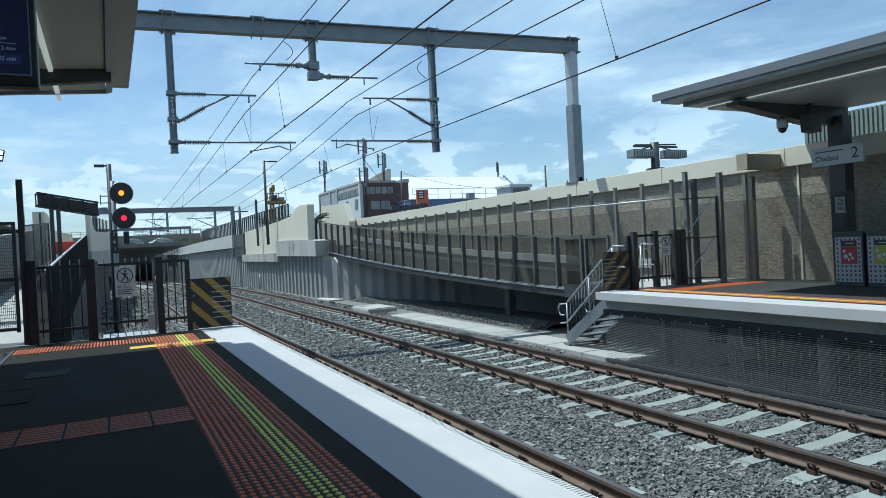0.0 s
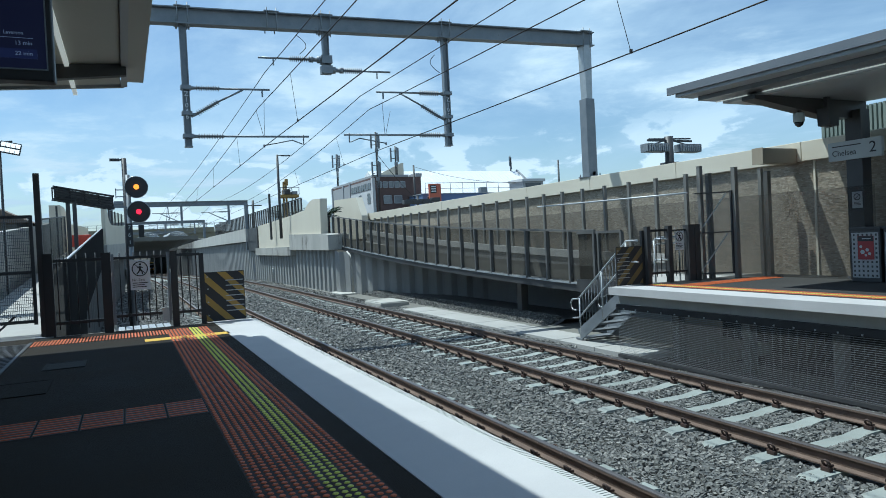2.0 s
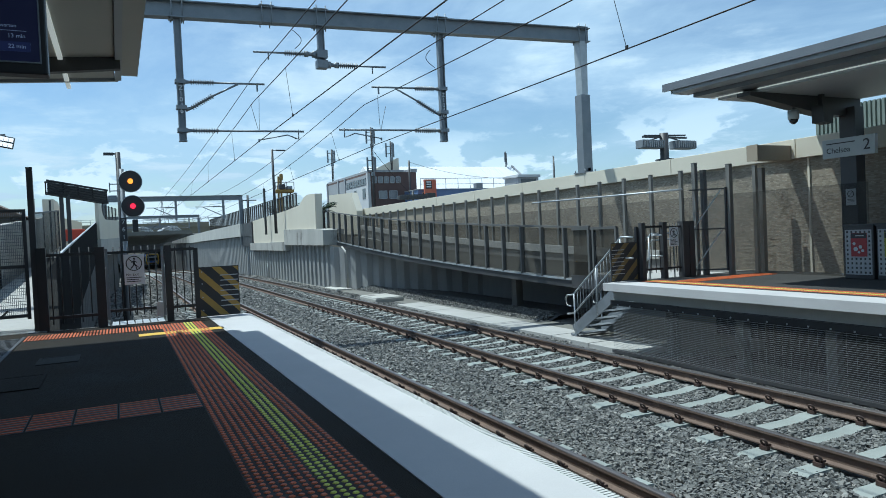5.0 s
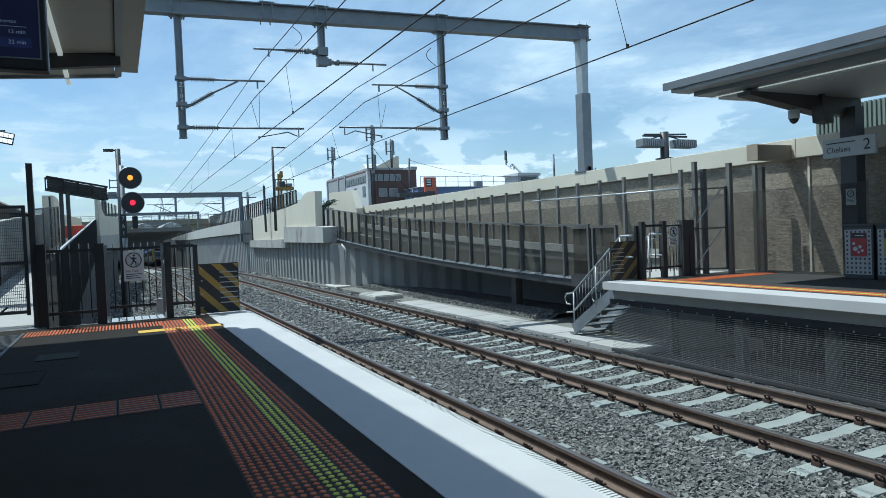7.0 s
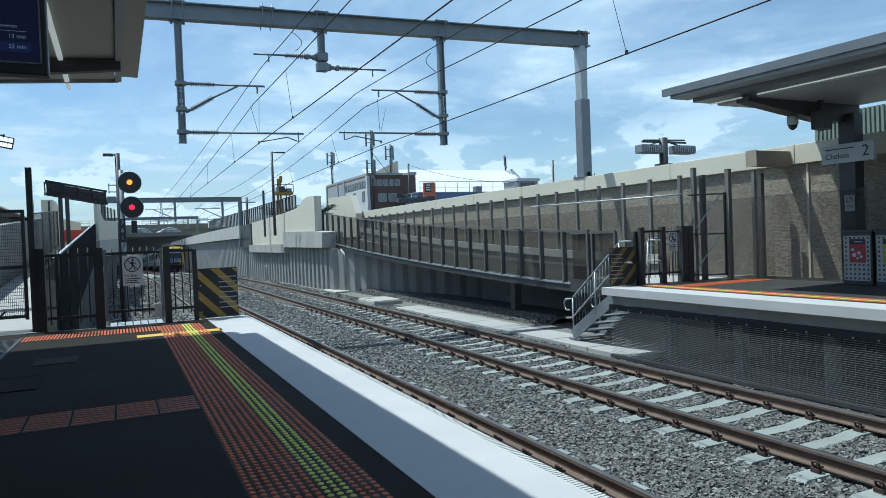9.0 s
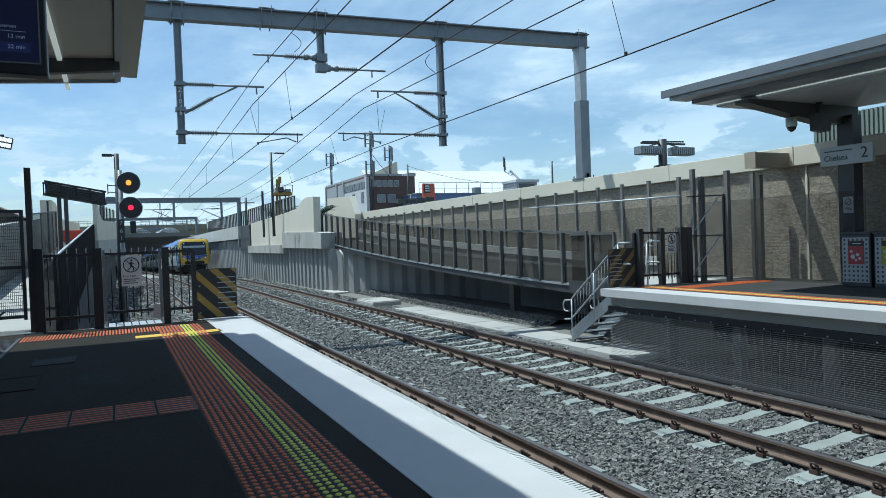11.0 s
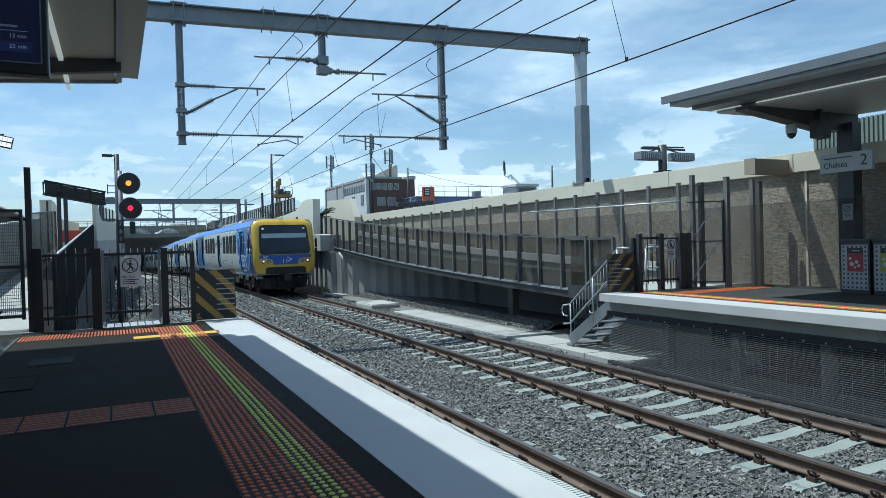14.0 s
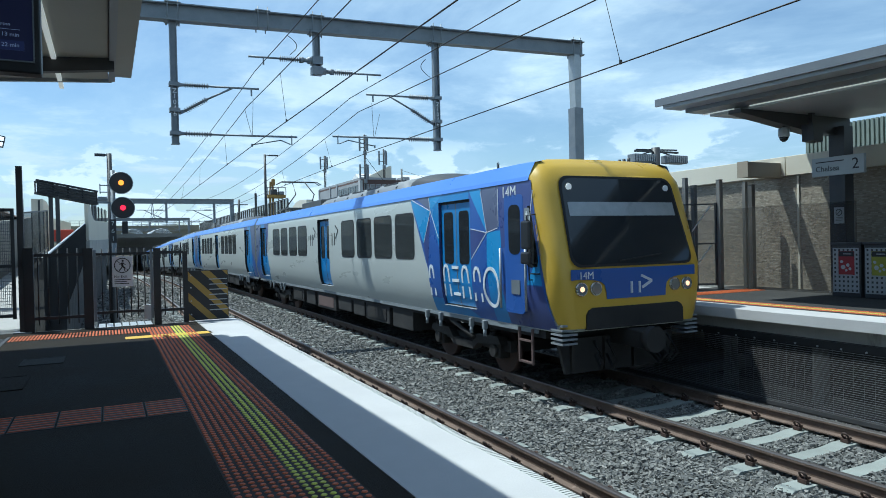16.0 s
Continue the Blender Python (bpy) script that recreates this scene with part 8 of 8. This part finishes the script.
    writing("fleet_number", "14M", 0.16, Matrix.Translation(on_face(-0.98, 1.86, 0.03)) @ FACE_S, "white_vinyl", n)
    # wiper
    part("wiper", made(lambda q: [bar(q, on_face(-0.35, 2.07, 0.05), on_face(0.55, 2.16, 0.05), 0.02)]), "rubber", glass)
    # coupler, steps, cow catcher
    bm = bmesh.new()
    box(bm, -0.16, 0.16, sl(-0.35), sl(0.6), 0.72, 1.0, 0.03)
    tube(bm, [(0, sl(-0.45), 0.86), (0, sl(-0.3), 0.86)], 0.2, 12)
    part("coupler", bm, "train_under", parent, "dark coupler")
    for i in range(5):
        for sx in (-1, 1):
            part("buffer_plate", bx(*sorted((sx * 1.1, sx * 1.38)), sl(0.05), sl(0.35), 0.82 + 0.07 * i, 0.85 + 0.07 * i), "skirt", parent)
    for x in (-0.75, -0.5, 0.5, 0.62, 0.75):
        part("hose", made(tube, [(x, sl(0.1), 0.85), (x * 1.02, sl(-0.12), 0.55), (x * 0.95, sl(0.0), 0.42), (x * 0.85, sl(0.2), 0.6)], 0.028, 6), "rubber", parent)
    part("pilot_plate", made(prism, [(-1.2, 0.85), (-1.05, 0.3), (1.05, 0.3), (1.2, 0.85)], "y", sl(0.42), sl(0.5)), "train_under", parent)
    for x in (-0.95, -0.3, 0.3, 0.95):
        part("pilot_rib", bx(x - 0.03, x + 0.03, sl(0.36), sl(0.42), 0.32, 0.85), "train_kit", parent)
    for sx in (-1, 1):
        bm = bmesh.new()
        for s in (0.82, 1.2):
            bar(bm, (sx * 1.4, sl(s), 0.42), (sx * 1.4, sl(s), 1.0), 0.035)
        for z in (0.45, 0.8):
            bar(bm, (sx * 1.4, sl(0.82), z), (sx * 1.4, sl(1.2), z), 0.05, 0.03)
        part("cab_step", bm, "brick_brown", parent)


def cab_livery(parent, side):
    """Faceted blue end livery behind the cab, with the operator's mark as plain white strokes."""
    T, B = 3.36, (1.02 if side < 0 else 1.3)
    tri = [
        ([(0.17, B), (0.37, 2.2), (0.62, T), (5.3, T), (4.45, 1.85), (4.38, B)], "tr_blue", 0.002),
        ([(5.3, T), (4.28, 3.06), (4.65, 2.4)], "tr_sky", 0.003),
        ([(5.0, T), (4.35, T), (4.28, 3.06)], "tr_grey", 0.0034),
        ([(4.35, T), (3.75, T), (4.28, 3.06)], "tr_sky", 0.0036),
        ([(3.75, T), (2.65, T), (2.6, 2.3), (3.9, 2.3), (4.28, 3.06)], "tr_mid", 0.0028),
        ([(4.28, 3.06), (4.65, 2.4), (4.45, 1.85)], "tr_navy", 0.0032),
        ([(2.65, T), (2.2, T), (2.0, 2.57)], "tr_sky", 0.0036),
        ([(2.2, T), (1.6, T), (1.6, 2.66), (2.0, 2.57)], "tr_grey", 0.0034),
        ([(2.0, 2.57), (2.6, 2.65), (2.6, 2.1)], "tr_navy", 0.0034),
        ([(2.0, 2.57), (2.02, 2.0), (1.55, 1.6), (1.52, 2.6)], "tr_sky", 0.0034),
        ([(2.02, 2.0), (1.55, 1.6), (1.45, B), (1.95, B)], "tr_mid", 0.0032),
        ([(1.6, T), (0.62, T), (0.46, 2.4), (1.52, 2.3)], "tr_navy", 0.0036),
        ([(1.5, 1.7), (0.34, 1.7), (0.18, B), (1.5, B)], "tr_navy", 0.0036),
        ([(0.78, 1.72), (0.42, 2.2), (0.36, 1.72)], "tr_sky", 0.004),
        ([(4.4, 1.3), (4.38, B), (2.5, B), (3.3, 1.3)], "tr_mid", 0.0031),
    ]
    for pts, colour, lift in tri:
        triangle(parent, side, pts, colour, lift, ((2.6, 3.9),))
    # thin white seams between facets
    for a, b in (((4.28, 3.06), (5.2, 3.34)), ((4.28, 3.06), (4.35, 3.34)), ((4.28, 3.06), (3.92, 2.5)), ((4.28, 3.06), (4.62, 2.42)), ((2.0, 2.57), (2.2, 3.34)), ((2.0, 2.57), (2.58, 2.65)), ((2.0, 2.57), (2.58, 2.1)), ((2.0, 2.57), (1.62, 2.64)), ((1.6, 3.3), (1.6, 2.66)), ((0.55, 3.2), (0.7, 2.5))):
        part("seam", made(bar, (side * (HALF_W + 0.005), sl(a[0]), a[1]), (side * (HALF_W + 0.005), sl(b[0]), b[1]), 0.007, 0.012), "white_vinyl", parent)
    # operator's mark: upright strokes and a ring
    bm = bmesh.new()

    def on_side(s, z):
        return (side * (sec_x(z) + (-0.04 if 2.6 < s < 3.9 else 0.009)), sl(s), z)

    def stroke(pts, w=0.06):
        for a, b in zip(pts, pts[1:]):
            bar(bm, on_side(*a), on_side(*b), w, 0.008, up=(1, 0, 0))
    arch = [(0.0, 0.0), (0.02, 0.5), (0.07, 0.6), (0.14, 0.6), (0.19, 0.5), (0.21, 0.0)]
    for s, dz, k in ((4.4, 1.34, 1.0), (3.84, 1.36, 1.2), (3.08, 1.35, 1.35), (2.52, 1.34, 1.2)):
        stroke([(s - a * k, dz + b) for a, b in arch])
    for z in (1.42, 1.68, 1.93):
        stroke([(3.46, z), (3.18, z)])
    stroke([(1.9 + 0.25 * math.cos(a), 1.62 + 0.33 * math.sin(a)) for a in (2 * math.pi * k / 20 for k in range(21))])
    part("operator_mark", bm, "white_vinyl", parent, "large white strokes and ring across the door")
    # cab door, quarter light, mirror
    d = part("cab_door", made(side_panel, side, rounded(0.83, 1.4, 1.24, 3.16, 0.08), -0.02, 0.008), "tr_blue", parent, "narrow blue cab door")
    part("door_glass", made(side_panel, side, rounded(0.92, 1.27, 2.2, 3.0, 0.12), 0.0, 0.013), "lens_dark", d)
    part("grab_rail", made(lambda q: [tube(q, [(side * (HALF_W + 0.04), sl(s), 1.3), (side * (HALF_W + 0.04), sl(s), 2.3)], 0.02, 8) for s in (0.74, 1.5)]), "galv", d)
    part("handle", made(side_panel, side, [(0.95, 1.55), (1.2, 1.55), (1.2, 1.78), (0.95, 1.78)], 0.0, 0.02), "galv_dark", d)
    part("quarter_light", made(side_panel, side, [(0.46, 2.0), (0.72, 2.0), (0.75, 2.05), (0.75, 2.86), (0.7, 2.96), (0.63, 2.96), (0.44, 2.1)], -0.02, 0.006), "lens_dark", parent)
    m = part("mirror", bx(*sorted((side * (HALF_W + 0.1), side * (HALF_W + 0.18))), sl(0.42), sl(0.66), 2.28, 2.72, bevel=0.03), "black_steel", parent, "black cab mirror housing")
    part("lower_mirror", bx(*sorted((side * (HALF_W + 0.1), side * (HALF_W + 0.18))), sl(0.44), sl(0.68), 2.05, 2.24, bevel=0.03), "black_steel", m)
    part("mirror_arm", made(lambda q: [tube(q, [(side * (HALF_W - 0.02), sl(0.5), 2.82), (side * (HALF_W + 0.14), sl(0.52), 2.8), (side * (HALF_W + 0.14), sl(0.52), 2.1), (side * (HALF_W - 0.02), sl(0.5), 2.0)], 0.014, 8)]), "black_steel", m)
    part("grab_handle", made(tube, [(side * (HALF_W - 0.01), sl(0.62), 1.8), (side * (HALF_W + 0.05), sl(0.62), 1.8), (side * (HALF_W + 0.05), sl(0.62), 1.9), (side * (HALF_W + 0.05), sl(0.4), 1.9), (side * (HALF_W - 0.01), sl(0.4), 1.9)], 0.012, 8), "black_steel", parent)
    writing("fleet_number", "14M", 0.26, Matrix.Translation((side * (HALF_W + 0.006), sl(1.25), 3.27 - 0.06)) @ (FACE_W if side < 0 else Matrix.Rotation(radians(90), 4, "Z") @ FACE_S), "white_vinyl", parent)
    c = part("cross_badge", made(side_panel, side, [(0.66, 2.74), (0.8, 2.74), (0.8, 2.93), (0.66, 2.93)], 0, 0.008), "skirt", parent)
    part("cross", made(lambda q: [side_panel(q, side, [(0.70, 2.82), (0.76, 2.82), (0.76, 2.85), (0.70, 2.85)], 0.004, 0.011), side_panel(q, side, [(0.717, 2.79), (0.743, 2.79), (0.743, 2.88), (0.717, 2.88)], 0.004, 0.0112)]), "white_vinyl", c)


def end_livery(parent, side, s_end, direction, doors):
    """Blue facets at a plain car end: direction +1 runs inwards from s_end to higher s."""
    q = lambda d: s_end + direction * d
    T, B = 3.36, 1.02
    for pts, colour, lift in (
        ([(q(0.12), B), (q(0.12), T), (q(2.75), T), (q(2.4), 2.2), (q(2.75), 1.5), (q(2.4), B)], "tr_mid", 0.002),
        ([(q(0.12), T), (q(1.2), T), (q(0.8), 2.0), (q(0.12), 1.5)], "tr_grey", 0.003),
        ([(q(2.75), T), (q(1.9), T), (q(2.4), 2.2)], "tr_navy", 0.0032),
        ([(q(2.4), 2.2), (q(2.7), 1.55), (q(2.2), 1.3)], "tr_sky", 0.0034),
        ([(q(0.12), 1.6), (q(0.9), 2.2), (q(0.8), 1.02), (q(0.12), 1.02)], "tr_blue", 0.0033),
    ):
        triangle(parent, side, pts, colour, lift, doors)


def chevrons(parent, side):
    """Dark chevron and two bars on both sides of the middle door."""
    X = side * (HALF_W + 0.006)
    for s in (10.5, 12.85):
        bm = bmesh.new()
        for a, b in (((s + 0.26, 2.98), (s, 2.83)), ((s, 2.83), (s + 0.24, 2.6))):
            bar(bm, (X, sl(a[0]), a[1]), (X, sl(b[0]), b[1]), 0.045, 0.008, up=(1, 0, 0))
        for d in (0.34, 0.58):
            bar(bm, (X, sl(s + d), 2.4), (X, sl(s + d), 2.76), 0.045, 0.008, up=(1, 0, 0))
        part("chevron_mark", bm, "charcoal", parent, "small dark chevron mark")


def train_car(name, cab, label):
    c = thing(name, label, "train carriage", group="cars of the train")
    doors = ((2.6, 3.9), (11.4, 12.63), (20.27, 21.5)) if cab else ((1.5, 2.72), (11.4, 12.63), (19.95, 21.15))
    body_shell(c, 0.55 if cab else 0.12, CAR - 0.12, cab, doors)
    for side in (-1, 1):
        if cab:
            cab_livery(c, side)
        else:
            end_livery(c, side, 0.0, 1, doors)
        end_livery(c, side, CAR, -1, doors)
        for i, (a, b) in enumerate(doors):
            car_door(c, side, a, b, "tr_mid", *((0.05, "tr_navy") if cab and i == 0 else ()))
        for a, b in WINDOWS:
            car_window(c, side, a, b)
        chevrons(c, side)
    if cab:
        nose(c)
    for s in (3.6, 19.0):
        bogie(c, s)
    underframe(c, 5.8, 16.8)
    roof_kit(c, cab)
    part("gangway", bx(-0.7, 0.7, sl(CAR - 0.13), sl(CAR + 0.13), 1.1, 3.5), "rubber", c, "black bellows between carriages")
    return c


lead = train_car("lead_car", True, "white and blue train car with a yellow cab front")
mid = train_car("middle_car", False, "white and blue middle carriage of the train")
cars = [lead, mid] + [copy_thing(mid, Matrix.Identity(4)) for _ in range(4)]


# ================= what moves =================
def front_at(t):
    """The cab's place along the track: braking evenly towards the platforms."""
    k = 16.0 - t
    return 8.29 + 11.63 * k + 0.3885 * k * k


def car_pose(t, n):
    y = front_at(t) + CAR / 2 + CAR * n
    ya, yb = y - 7.7, y + 7.7
    pitch = math.degrees(math.atan2(rail_z(yb) - rail_z(ya), 15.4))
    return pose(TRACK_2, y, (rail_z(ya) + rail_z(yb)) / 2, pitch, 0, 0)


def motions():
    for n, c in enumerate(cars):
        walk(c, [(0.5 * i, car_pose(0.5 * i, n)) for i in range(33)])


motions()
